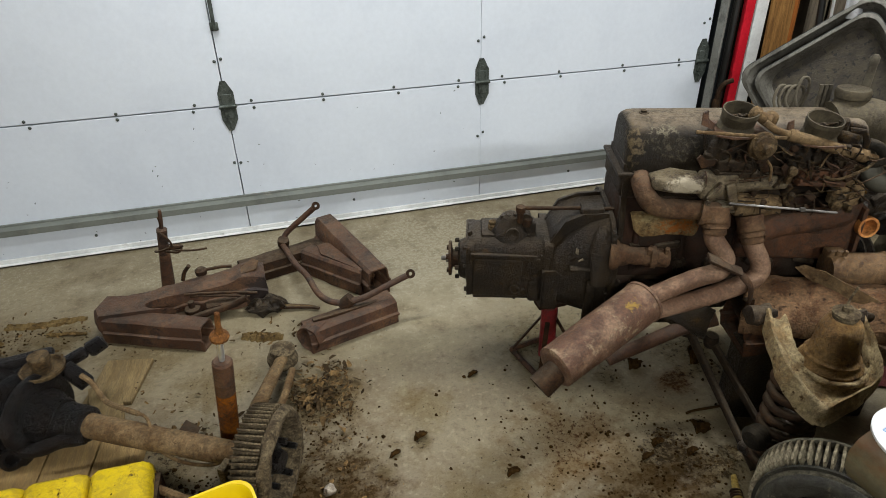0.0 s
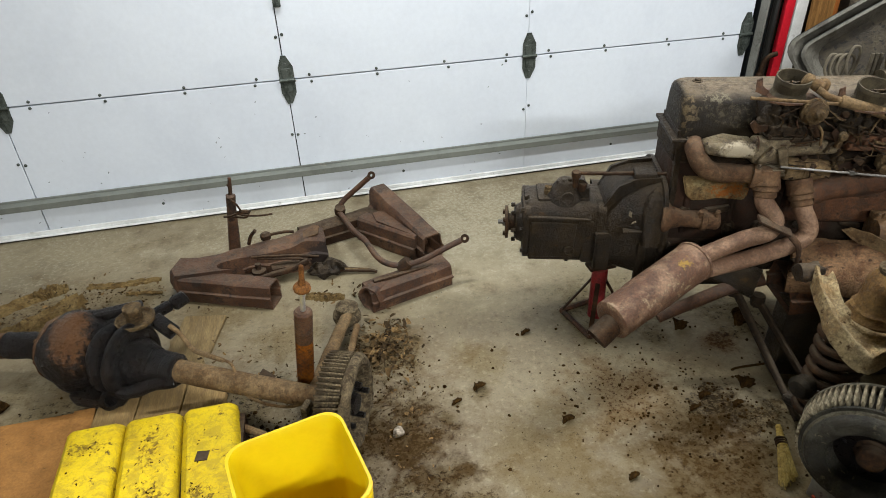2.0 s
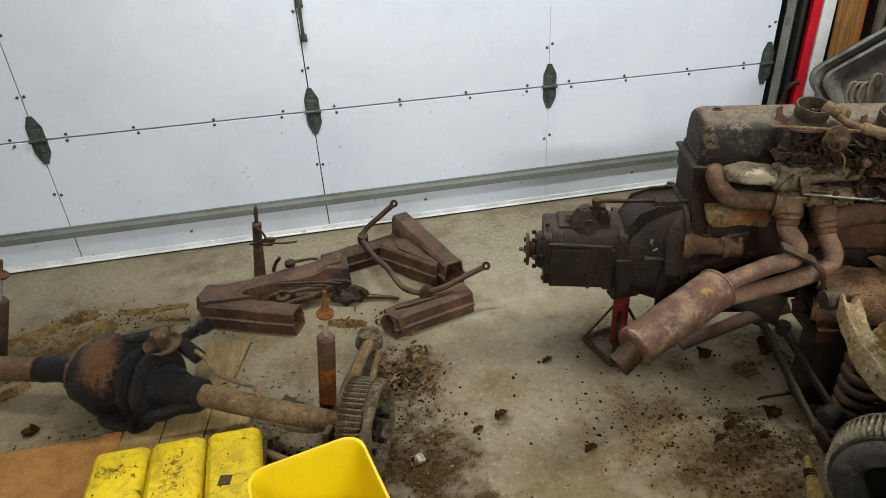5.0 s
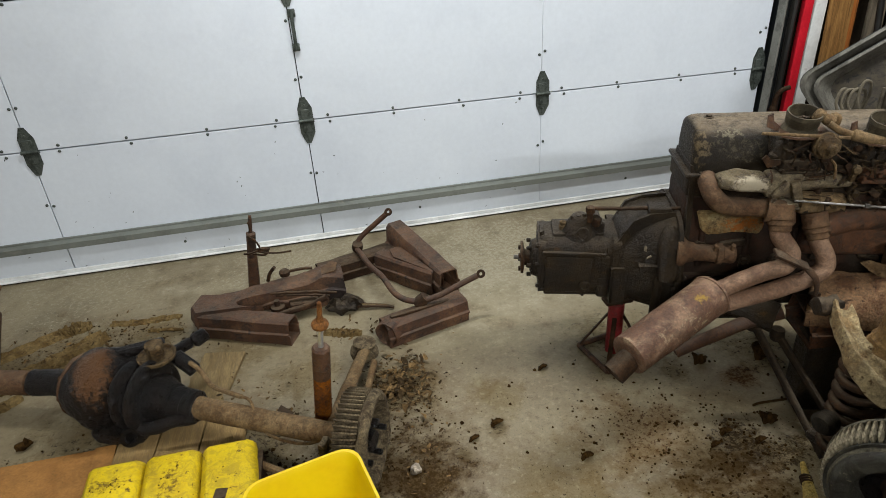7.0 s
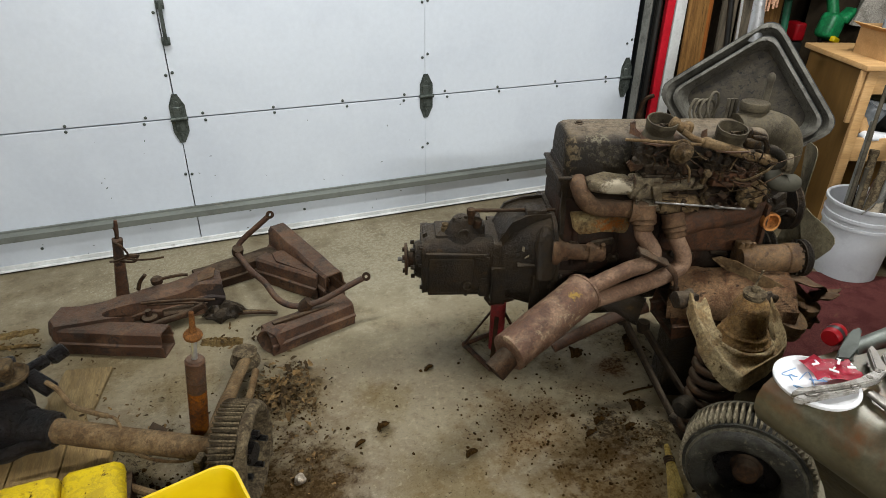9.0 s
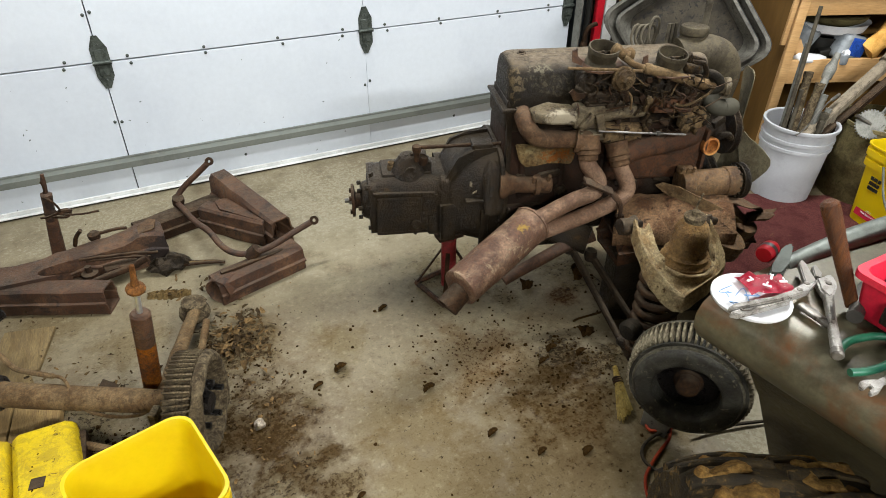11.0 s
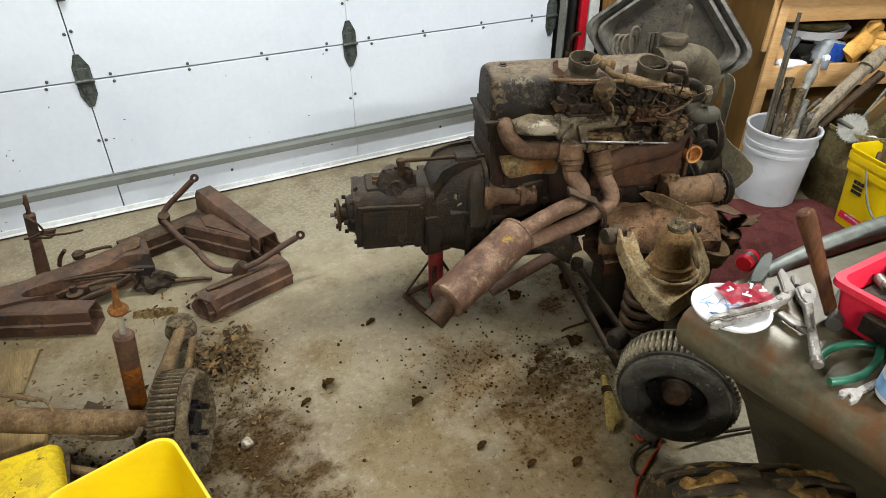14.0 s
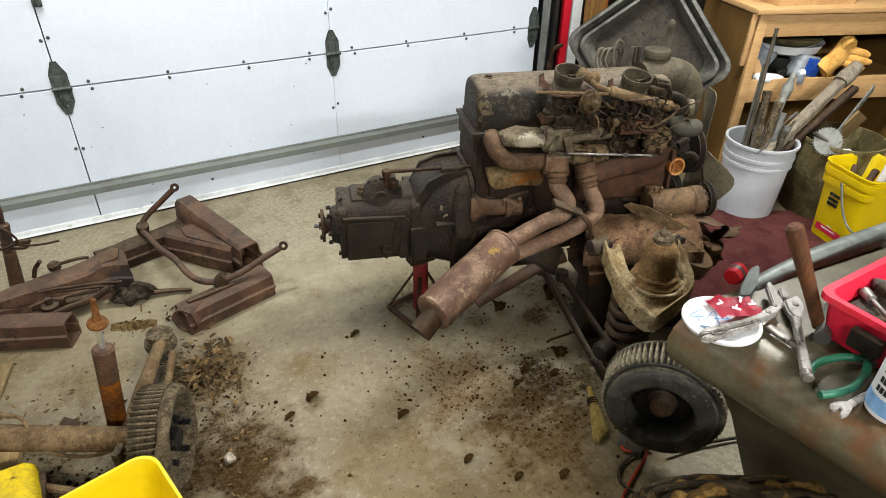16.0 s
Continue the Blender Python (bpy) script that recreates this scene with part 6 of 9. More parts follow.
def finned_drum(parent, c, axis, r, width, fins, mat, fin_mat, out):
    """A brake drum: shell open on one side, with raised fins round it."""
    c, axis = Vector(c), Vector(axis).normalized()
    x, y, z = frame_of(axis)
    bm = lathe(B(), c, axis, [(r * 0.45, -width * 0.42), (r * 0.80, -width * 0.5), (r * 0.90, -width * 0.5), (r * 0.92, width * 0.35), (r * 0.96, width * 0.4), (r * 0.97, width * 0.5), (r * 0.80, width * 0.5), (r * 0.76, width * 0.45), (r * 0.72, width * 0.1), (r * 0.40, width * 0.05)], 48)
    drum = out("brake_drum", bm, mat, parent, "finned alloy brake drum")
    blade = bmesh_box((r * 0.036, r * 0.17, width * 0.86))
    bmesh.ops.subdivide_edges(blade, edges=list(blade.edges), cuts=3, use_grid_fill=True)
    fin = finish("fin", rough_up(blade, 0.0028, 40), fin_mat)
    for k in range(fins):
        a = 2 * math.pi * k / fins
        d, t = x * math.cos(a) + y * math.sin(a), -x * math.sin(a) + y * math.cos(a)
        p = c + d * r * 0.945 - axis * width * 0.06
        m = Matrix((( *t,), (*d,), (*axis,))).transposed().to_4x4()
        m.translation = p
        ob = new("fin", fin)
        ob.parent, ob.matrix_parent_inverse = drum, drum.matrix_parent_inverse
        ob.matrix_basis = m @ Matrix.Rotation(random.uniform(-0.08, 0.08), 4, "Z") @ Matrix.Rotation(random.uniform(-0.05, 0.05), 4, "Y")
        ob.matrix_parent_inverse = Matrix()
    return drum


bm = lathe(B(), (0.488, 1.535, 0.142), (0.93, -0.36, 0.0), [(0.118, 0.028), (0.138, 0.030), (0.144, 0.036), (0.142, 0.052), (0.132, 0.060), (0.116, 0.058), (0.108, 0.03)], 48, False)
wpart("drum_rim", rough_up(bm, 0.006, 30), drum_dirt, axle, "lumpy crusted drum rim")
finned_drum(axle, (0.488, 1.535, 0.142), (0.93, -0.36, 0.0), 0.142, 0.085, 54, drum_dirt, drum_dirt, wpart)
bm = B()
x_, y_, z_ = frame_of(AX)
hub = Vector((0.488, 1.535, 0.142))
for k in range(5):
    a = 2 * math.pi * k / 5 + 0.5
    rod(bm, hub + (x_ * math.cos(a) + y_ * math.sin(a)) * 0.062, hub + (x_ * math.cos(a) + y_ * math.sin(a)) * 0.062 + AX * 0.06, 0.009, seg=8)
lathe(bm, hub, AX, [(0.05, 0), (0.05, 0.02), (0.035, 0.03), (0.03, 0.05)], 18)
wpart("wheel_studs", bm, tar_black, axle)
bm = box(B(), hub + Vector((-0.10, -0.03, 0.02)), (0.02, 0.04, 0.05), (0, 0, -30), 0.003)
wpart("balance_weight", bm, drum_dirt, axle)

shock = thing("shock_absorber", "rusty upright shock absorber with orange lower end", "shock absorber", pose(0.388, 1.70, 0))
d = Vector((0.035, -0.03, 0.31)).normalized()
base = Vector((0.382, 1.702, 0.075))
wpart("lower_tube", lathe(B(), base, d, [(0.027, 0), (0.027, 0.205)], 20), rust_copper, shock, "orange rusted tube")
wpart("middle_tube", lathe(B(), base, d, [(0.0271, 0.203), (0.0271, 0.245)], 20), rust_tan, shock, "brown rusted tube")
wpart("upper_tube", lathe(B(), base, d, [(0.0272, 0.243), (0.0275, 0.315), (0.022, 0.322), (0.01, 0.323)], 20), rust_brown, shock, "dark brown tube")
wpart("piston_rod", lathe(B(), base, d, [(0.008, 0.32), (0.008, 0.40)], 12), aluminium, shock, "bright steel rod")
wpart("rubber_mount", lathe(B(), base, d, [(0.010, 0.396), (0.024, 0.400), (0.026, 0.408), (0.022, 0.416), (0.013, 0.422), (0.008, 0.44), (0.007, 0.485), (0.004, 0.488)], 16), rust_mount, shock, "orange perished mount")
shock2 = thing("shock_absorber", "dark brown shock absorber leaning at the axle's far end", "shock absorber", pose(-0.894, 2.418, 0))
base, d = Vector((-0.894, 2.418, 0.012)), Vector((0.114, -0.028, 0.27)).normalized()
wpart("tube", lathe(B(), base, d, [(0.03, 0), (0.03, 0.275), (0.024, 0.285), (0.01, 0.286)], 20), rust_brown, shock2)
wpart("piston_rod", lathe(B(), base, d, [(0.008, 0.285), (0.008, 0.40)], 12), aluminium, shock2, "bright steel rod")
wpart("rubber_mount", lathe(B(), base, d, [(0.012, 0.392), (0.026, 0.396), (0.027, 0.406), (0.013, 0.414), (0.008, 0.42), (0.007, 0.468)], 14), rust_tan, shock2)

bm = box(B(), (-0.01, 2.15, 0.009), (0.16, 0.22, 0.016), (0, 0, -12), 0.003)
solo("wood_block", rough_up(bm, 0.001, 20), floor_plank, "dusty pale board lying flat behind the axle", "plank", group="planks")

# ---- board, cardboard, yellow things in front of the axle ----
for x, w, a in ((-0.222, 0.125, -3), (-0.088, 0.135, -4), (0.050, 0.13, -5)):
    bm = box(B(), (x, 1.765, 0.017), (w, 0.235, 0.032), (0, 0, a), 0.003)
    solo("wood_block", rough_up(bm, 0.001, 20), plank_grey, "pale weathered plank under the axle", "plank", group="planks")
bm = box(B(), (-0.02, 1.98, 0.012), (0.10, 0.32, 0.022), (0, 0, 12), 0.003)
solo("wood_block", rough_up(bm, 0.001, 20), floor_plank, "weathered plank lying behind the axle tube", "plank", group="planks")
bm = tube(B(), [(0.14, 1.63, 0.05), (0.22, 1.575, 0.045), (0.33, 1.50, 0.03)], 0.012, 8)
lathe(bm, (0.13, 1.637, 0.052), (0.7, -0.6, 0), [(0.016, 0), (0.016, 0.03)], 10)
solo("tie_bar", bm, dusty_tan, "thin dirty steel bar under the axle", "car part")
bm = B()
loft(bm, [[(-0.95, 1.845, z), (-0.30, 1.843, z), (-0.27, 1.40, z), (-0.30, 0.85, z), (-1.0, 0.85, z)] for z in (0.003, 0.010)])
loft(bm, [[(-0.36, 1.842, z), (-0.295, 1.842, z), (-0.27, 1.40, z), (-0.33, 1.40, z)] for z in (0.013, 0.019)])
loft(bm, [[(-0.80, 1.42, z), (-0.36, 1.40, z), (-0.37, 1.33, z), (-0.80, 1.34, z)] for z in (0.012, 0.017)])
solo("cardboard_sheet", bm, cardboard, "flattened brown cardboard sheet with oil spots", "cardboard")

step_block = thing("wheel_ramp", "dirty yellow plastic block with three chamfered ribs", "wheel chock", pose(-0.05, 1.3, 0))
for k in range(3):
    x0 = -0.309 + 0.1625 * k
    prof = [(x0, 0.004), (x0, 0.094), (x0 + 0.006, 0.106), (x0 + 0.020, 0.118), (x0 + 0.134, 0.118), (x0 + 0.150, 0.106), (x0 + 0.157, 0.092), (x0 + 0.157, 0.004)]
    rows = []
    for y, shift, up, narrow in ((1.668, 0.0, 0.80, 0.97), (1.662, 0.0, 0.86, 0.99), (1.640, 0.001, 1.0, 1.0), (1.45, 0.008, 1.0, 1.0), (1.25, 0.018, 1.0, 1.0), (0.95, 0.032, 1.0, 1.0)):
        rows.append([(x0 + 0.0785 + (x - x0 - 0.0785) * narrow + shift * (1 + 0.5 * k), y, z * up) for x, z in prof])
    bm = loft(B(), rows)
    bmesh.ops.bevel(bm, geom=[e for e in bm.edges if e.is_manifold and e.calc_face_angle(0) > 0.3], offset=0.003, segments=2, affect="EDGES")
    wpart("rib", bm, yellow_dirty, step_block)
bm = B()
for cx, cy, sx, sy, count in ((-0.225, 1.56, 0.04, 0.02, 16), (-0.065, 1.50, 0.025, 0.05, 22), (-0.045, 1.36, 0.028, 0.03, 28), (0.085, 1.33, 0.022, 0.022, 18), (-0.05, 1.24, 0.03, 0.04, 12), (-0.22, 1.42, 0.03, 0.03, 6), (0.07, 1.50, 0.03, 0.04, 6)):
    for _ in range(count):
        x, y, q = random.gauss(cx, sx), random.gauss(cy, sy), random.uniform(0.0006, 0.0028)
        inside = (x + 0.309 - 0.05 * (1.66 - y)) % 0.1625
        if not 0.026 < inside < 0.128 or not 1.05 < y < 1.63:
            continue
        plate(bm, [(q * random.uniform(0.4, 1.3) * math.cos(a), q * random.uniform(0.5, 2.4) * math.sin(a)) for a in (0, 1, 2.1, 3.1, 4.2, 5.2)], 0.0008, pose(x, y, 0.1178, 0, 0, random.gauss(-20, 25)))
tagged(wpart("dirt_mark", bm, dirt, step_block, "dark dirt specks and scuffs"), kind="stuff")
bm = box(B(), (-0.055, 1.30, 0.035), (0.475, 0.70, 0.06), (0, 0, -1.5))
wpart("base", bm, rust_dark, step_block, "dirt-filled base")
bm = plate(B(), [(-0.017, -0.016), (0.016, -0.018), (0.019, 0.014), (-0.015, 0.017)], 0.003, pose(0.092, 1.454, 0.117, 0, 0, -4))
wpart("hole", rough_up(bm, 0.002, 80), rust_dark, step_block, "dirty square hole")


def square_ring(cx, cy, half, z, rot, r=0.045, n=5):
    out = []
    c, s = math.cos(radians(rot)), math.sin(radians(rot))
    for sx, sy, a0 in ((1, 1, 0), (-1, 1, 90), (-1, -1, 180), (1, -1, 270)):
        for k in range(n + 1):
            a = radians(a0 + 90 * k / n)
            x, y = sx * (half - r) + r * math.cos(a), sy * (half - r) + r * math.sin(a)
            out.append((cx + x * c - y * s, cy + x * s + y * c, z))
    return out


def litter_pail(m, label, group=""):
    """A square yellow pail with stacked rim bands and a wire bail."""
    pail = thing("square_pail", label, "bucket", m, group)
    bm = ring_loop(B(), [square_ring(0, 0, h, z, 0) for h, z in (
        (0.098, 0.0), (0.104, 0.004), (0.118, 0.27), (0.126, 0.272), (0.127, 0.300), (0.121, 0.302), (0.122, 0.316), (0.130, 0.318), (0.131, 0.346), (0.124, 0.348), (0.126, 0.360), (0.132, 0.364), (0.132, 0.370),
        (0.126, 0.370), (0.120, 0.355), (0.102, 0.012), (0.09, 0.010))])
    part("pail_body", bm, yellow_plastic, pail)
    bm = loft(B(), [square_ring(0, 0, 0.1, 0.006, 0), square_ring(0, 0, 0.1, 0.012, 0)])
    part("pail_floor", bm, yellow_plastic, pail)
    bm = tube(B(), [(-0.135, 0.0, 0.31), (-0.14, -0.06, 0.20), (-0.142, -0.13, 0.145), (-0.07, -0.16, 0.135), (0.07, -0.16, 0.135), (0.142, -0.13, 0.145), (0.14, -0.06, 0.20), (0.135, 0.0, 0.31)], 0.0045, 8)
    part("bail", bm, galvanised, pail, "grey wire bail")
    return pail


pail = litter_pail(pose(0.378, 1.121, 0, 0, 0, 13.5) @ Matrix.Diagonal((1.05, 1.05, 1.0, 1)), "open bright yellow square plastic pail, nearly empty")
bm = rod(B(), (-0.085, 0.05, 0.02), (-0.06, 0.085, 0.055), 0.008, seg=8)
part("old_bolt", bm, rust_dark, pail, "rusty bolt inside")

# ---- front suspension ----
susp = thing("front_suspension", "greasy tan front suspension unit with coil spring and brake drum", "car suspension", pose(1.9, 1.2, 0))
bm = rail(B(), (1.88, 1.50, 0.26), (2.36, 1.36, 0.28), 0.16, 0.11, 0.10)
wpart("crossmember", rough_up(bm, 0.014, 13), rust_red, susp, "red-brown rusty crossmember")
bm = tube(B(), [(1.80, 1.50, 0.33), (1.70, 1.62, 0.36), (1.62, 1.75, 0.34)], 0.05, 14)
wpart("black_beam", rough_up(bm, 0.006, 12), oily_black, susp, "black oily lower beam")
bm = tube(B(), [(1.498, 1.544, 0.235), (1.714, 1.526, 0.315), (1.823, 1.505, 0.345)], 0.021, 12, 4, 0.021, 0.8)
wpart("strut_bar", rough_up(bm, 0.003, 20), rust_brown, susp, "brown rusty strut bar")
for cx, cy, cz, r in ((2.195, 1.300, 0.305, 0.066), (2.300, 1.330, 0.315, 0.054)):
    bm = lathe(B(), (cx, cy, cz), (0.1, -0.25, 1), [(r * 0.9, 0), (r, 0.006), (r, 0.02), (r * 0.92, 0.026), (r * 0.96, 0.045), (r * 0.9, 0.06), (r * 0.5, 0.068), (0.01, 0.07)], 28)
    wpart("mount_pad", rough_up(bm, 0.007, 15), gen_tan, susp)
bm = B()
rows = []
for x, y, z, drop in ((2.045, 1.495, 0.490, 0.02), (2.065, 1.479, 0.502, 0.045), (2.09, 1.43, 0.505, 0.05), (2.115, 1.387, 0.494, 0.055), (2.16, 1.35, 0.472, 0.05), (2.21, 1.315, 0.444, 0.04), (2.24, 1.30, 0.425, 0.02)):
    ring = [(x + 0.02 * f, y - 0.02 * f + 0.006 * noise.noise((x * 20, f * 2, 5)), z - drop * f) for f in (0, 0.33, 0.66, 1.0)]
    rows.append([Vector(p) for p in ring] + [Vector(p) + Vector((0.002, 0.004, 0)) for p in ring[::-1]])
wpart("torn_sheet", rough_up(loft(bm, rows), 0.003, 30), dusty_tan, susp, "thin torn curved sheet metal")
bm = B()
rows = []
for i in range(15):
    f = i / 14
    back, front = Vector((1.965 + 0.30 * f, 1.575 - 0.20 * f, 0.44 + 0.02 * f)), Vector((1.85 + 0.34 * f, 1.445 - 0.20 * f, 0.375 + 0.025 * f))
    ring = [back.lerp(front, v) + Vector((0, 0, 0.022 * math.sin(v * 3) + 0.016 * noise.noise((f * 5, v * 4, 8)))) for v in (0, 0.2, 0.4, 0.6, 0.8, 0.92, 1.0)]
    ring += [front + Vector((-0.004, -0.006, -0.035 - 0.02 * noise.noise((f * 6, 1, 3)))), front + Vector((0.004, 0.002, -0.035)), back + Vector((0, 0, -0.03))]
    rows.append(ring)
wpart("crossmember_skin", rough_up(loft(bm, rows), 0.006, 34), scaly_rust, susp, "brown rusted dented skin")
for k, q, bend, place in ((0.85, 1.0, 0.03, pose(2.33, 1.36, 0.410, -18, 20, -12)), (0.6, 0.9, 0.02, pose(2.23, 1.34, 0.415, 15, 22, -30)), (0.5, 0.7, 0.015, pose(2.38, 1.31, 0.385, -30, 8, 25))):
    bm = B()
    rows = []
    for i in range(9):
        f = i / 8 * 2 - 1
        w = (0.075 - 0.03 * abs(f + 0.2)) * q
        rows.append([place @ Vector((f * 0.13 * k, v * w + 0.012 * noise.noise((f * 3, v * 3, k * 9)), bend * (1 - f * f) * (0.6 + 0.4 * v) + 0.012 * noise.noise((f * 4, v * 4, 2 + k)))) for v in (-1, -0.5, 0, 0.5, 1)])
    under = [[p - Vector((0, 0, 0.003)) for p in r][::-1] for r in rows]
    loft(bm, [a + b for a, b in zip(rows, under)])
    wpart("torn_sheet", rough_up(bm, 0.010, 26), rust_tan, susp, "torn bent sheet metal")
bm = lathe(B(), (1.870, 1.162, 0.448), (-0.03, 0.0, 1), [(0.070, 0), (0.072, 0.008), (0.066, 0.014), (0.062, 0.024), (0.064, 0.030), (0.056, 0.036), (0.053, 0.050), (0.052, 0.070), (0.047, 0.108), (0.041, 0.126), (0.030, 0.138)], 40)
wpart("spring_tower", rough_up(bm, 0.002, 20), tower_tan, susp, "tan greasy bell-shaped mount")
bm = lathe(B(), (1.8655, 1.162, 0.584), (-0.03, 0.0, 1), [(0.026, 0), (0.028, 0.006), (0.024, 0.009), (0.030, 0.012), (0.030, 0.019), (0.022, 0.022), (0.012, 0.023), (0.011, 0.034), (0.005, 0.036)], 24)
tube(bm, [(1.859, 1.162, 0.615), (1.872, 1.170, 0.635), (1.880, 1.168, 0.665)], 0.003, 6)
wpart("top_mount", bm, drum_dirt, susp, "grey-brown steel cap and nut")
# upper arm, a dished plate with two limbs round the tower
rings = []
for ox, oy, ix, iy, zo, zi in ((1.790, 1.315, 1.845, 1.300, 0.505, 0.500), (1.752, 1.240, 1.826, 1.240, 0.482, 0.478), (1.735, 1.185, 1.812, 1.205, 0.468, 0.464), (1.722, 1.137, 1.812, 1.165, 0.453, 0.455), (1.730, 1.098, 1.822, 1.130, 0.430, 0.448), (1.752, 1.060, 1.836, 1.115, 0.402, 0.446), (1.775, 1.050, 1.851, 1.108, 0.395, 0.445),
                               (1.800, 1.050, 1.872, 1.103, 0.405, 0.445), (1.896, 1.058, 1.910, 1.108, 0.432, 0.447), (1.930, 1.072, 1.940, 1.122, 0.452, 0.452), (1.965, 1.105, 1.957, 1.140, 0.465, 0.458), (1.998, 1.160, 1.975, 1.170, 0.478, 0.470), (2.030, 1.225, 2.005, 1.230, 0.492, 0.486), (2.038, 1.262, 2.008, 1.262, 0.495, 0.488)):
    o, i_ = Vector((ox, oy, zo)), Vector((ix, iy, zi))
    d, up = i_ - o, Vector((0, 0, 1))
    rings.append([o + d * 0.08, o + d * 0.16 + up * 0.016, o + d * 0.30 + up * 0.012, o + d * 0.42 - up * 0.008, o + d * 0.72 - up * 0.009, i_ - d * 0.08 + up * 0.006, i_, i_ - up * 0.02, o + d * 0.5 - up * 0.03, o + d * 0.1 - up * 0.04, o - up * 0.03])
rings = [[Vector(p) for p in r] for r in rings]
fine = []
for a, b in zip(rings, rings[1:]):
    fine += [[p.lerp(q, k / 3) for p, q in zip(a, b)] for k in range(3)]
bm = loft(B(), fine + [rings[-1]])
lathe(bm, (1.868, 1.160, 0.438), (0, 0, 1), [(0.05, -0.02), (0.068, -0.012), (0.078, 0.0), (0.081, 0.010), (0.076, 0.015), (0.064, 0.010)], 32)
wpart("upper_arm", rough_up(rough_up(bm, 0.008, 16), 0.003, 60), arm_crust, susp, "crusted tan control arm plate", 75)
for p in ((1.765, 1.335, 0.495), (1.995, 1.265, 0.485)):
    bm = lathe(B(), p, (1, -0.3, 0), [(0.010, -0.004), (0.024, 0.0), (0.026, 0.012), (0.023, 0.024), (0.026, 0.038), (0.025, 0.050), (0.014, 0.055), (0.013, 0.07)], 22)
    wpart("pivot_bushing", rough_up(bm, 0.010, 32), oily_brown, susp)
pts = []
for k in range(145):
    a = k * 2 * math.pi / 18
    pts.append((1.820 + 0.058 * math.cos(a), 1.178 + 0.058 * math.sin(a), 0.10 + 0.31 * k / 145))
wpart("coil_spring", tube(B(), pts, 0.0115, 10, 0), rust_dark, susp, "dark brown coil spring")
bm = box(B(), (1.765, 1.01, 0.27), (0.06, 0.06, 0.16), (8, -5, 20), 0.018)
box(bm, (1.735, 0.965, 0.20), (0.09, 0.08, 0.10), (0, 0, 20), 0.02)
box(bm, (1.85, 1.2, 0.10), (0.14, 0.16, 0.03), (0, 0, 20), 0.012)
tube(bm, [(1.76, 1.0, 0.16), (1.85, 1.15, 0.11), (1.97, 1.30, 0.18), (2.05, 1.38, 0.26)], 0.022, 12)
wpart("knuckle", rough_up(bm, 0.004, 20), oily_black, susp, "oily black knuckle and lower arm")
bm = lathe(B(), (1.74, 1.17, 0.235), (-1, -0.3, 0), [(0.03, 0), (0.034, 0.03), (0.024, 0.042)], 18)
wpart("bump_stop", bm, rubber, susp)
DAX = Vector((-0.80, -0.60, 0.03)).normalized()
DC = Vector((1.705, 0.915, 0.265))
finned_drum(susp, DC, DAX, 0.155, 0.09, 64, drum_face, fin_tan, wpart)
bm = lathe(B(), DC + DAX * 0.055, DAX, [(0.136, -0.012), (0.137, 0.002), (0.132, 0.010), (0.12, 0.015), (0.092, 0.012), (0.086, 0.006), (0.083, -0.006), (0.081, -0.043)], 56, False)
wpart("drum_face", rough_up(bm, 0.0012, 40), drum_face, susp, "dull dark scuffed drum face ring")
# Thin ring between fins and face, paler than both the face and shell.
bm = lathe(B(), DC + DAX * 0.040, DAX, [(0.130, -0.004), (0.138, -0.002), (0.1425, 0.004), (0.141, 0.010), (0.135, 0.014)], 56, False)
wpart("rim_bead", bm, drum_alloy, susp, "thin pale rim edge")
# Hub plate disc, blackened so that the drum's hole reads as deep shade.
bm = lathe(B(), DC + DAX * 0.007, DAX, [(0.105, 0), (0.105, 0.004), (0.0, 0.0041)], 40)
x_, y_, z_ = frame_of(DAX)
for k in range(5):
    a = 2 * math.pi * k / 5
    rod(bm, DC + (x_ * math.cos(a) + y_ * math.sin(a)) * 0.062, DC + (x_ * math.cos(a) + y_ * math.sin(a)) * 0.062 + DAX * 0.022, 0.007, seg=10)
bm_back = lathe(B(), DC - DAX * 0.042, DAX, [(0.140, -0.004), (0.161, -0.002), (0.163, 0.002), (0.161, 0.006), (0.140, 0.008)], 64, False)
wpart("back_rim", rough_up(bm_back, 0.001, 40), drum_alloy, susp, "worn thin back rim")
wpart("hub_plate", bm, tar_black, susp, "hub plate, coloured black to darken the drum's hole")
bm = lathe(B(), DC, DAX, [(0.042, 0), (0.038, 0.016), (0.033, 0.020), (0.031, 0.036), (0.027, 0.043), (0.018, 0.047), (0.006, 0.048)], 32)
wpart("hub_cap", bm, rust_dark, susp, "brown rusty hub cap")
wpart("spindle", rod(B(), DC - DAX * 0.05, Vector((1.775, 0.985, 0.22)), 0.03), oily_black, susp)
for a, b in (((1.795, 1.58, 0.26), (1.82, 1.22, 0.015)), ((1.83, 1.51, 0.26), (1.91, 1.21, 0.015))):
    bm = rod(B(), a, b, 0.013, 0.011, 10)
    lathe(bm, a, (0, 0, 1), [(0.02, -0.02), (0.024, 0.0), (0.02, 0.02)], 12)
    wpart("tie_rod", rough_up(bm, 0.003, 30), oily_brown, susp, "dark dirty thin tie rod")
# two timber blocks carry the crossmember
for x, y in ((1.95, 1.455), (2.24, 1.375)):
    solo("support_block", box(B(), (x, y, 0.137), (0.12, 0.10, 0.272), (0, 0, -17), 0.010), oily_black, "dark oily timber block under the crossmember", "wood block", group="support blocks")
solo("support_block", box(B(), (1.735, 0.985, 0.074), (0.10, 0.08, 0.146), (0, 0, 20), 0.004), galvanised, "grey steel block under the brake drum", "block")

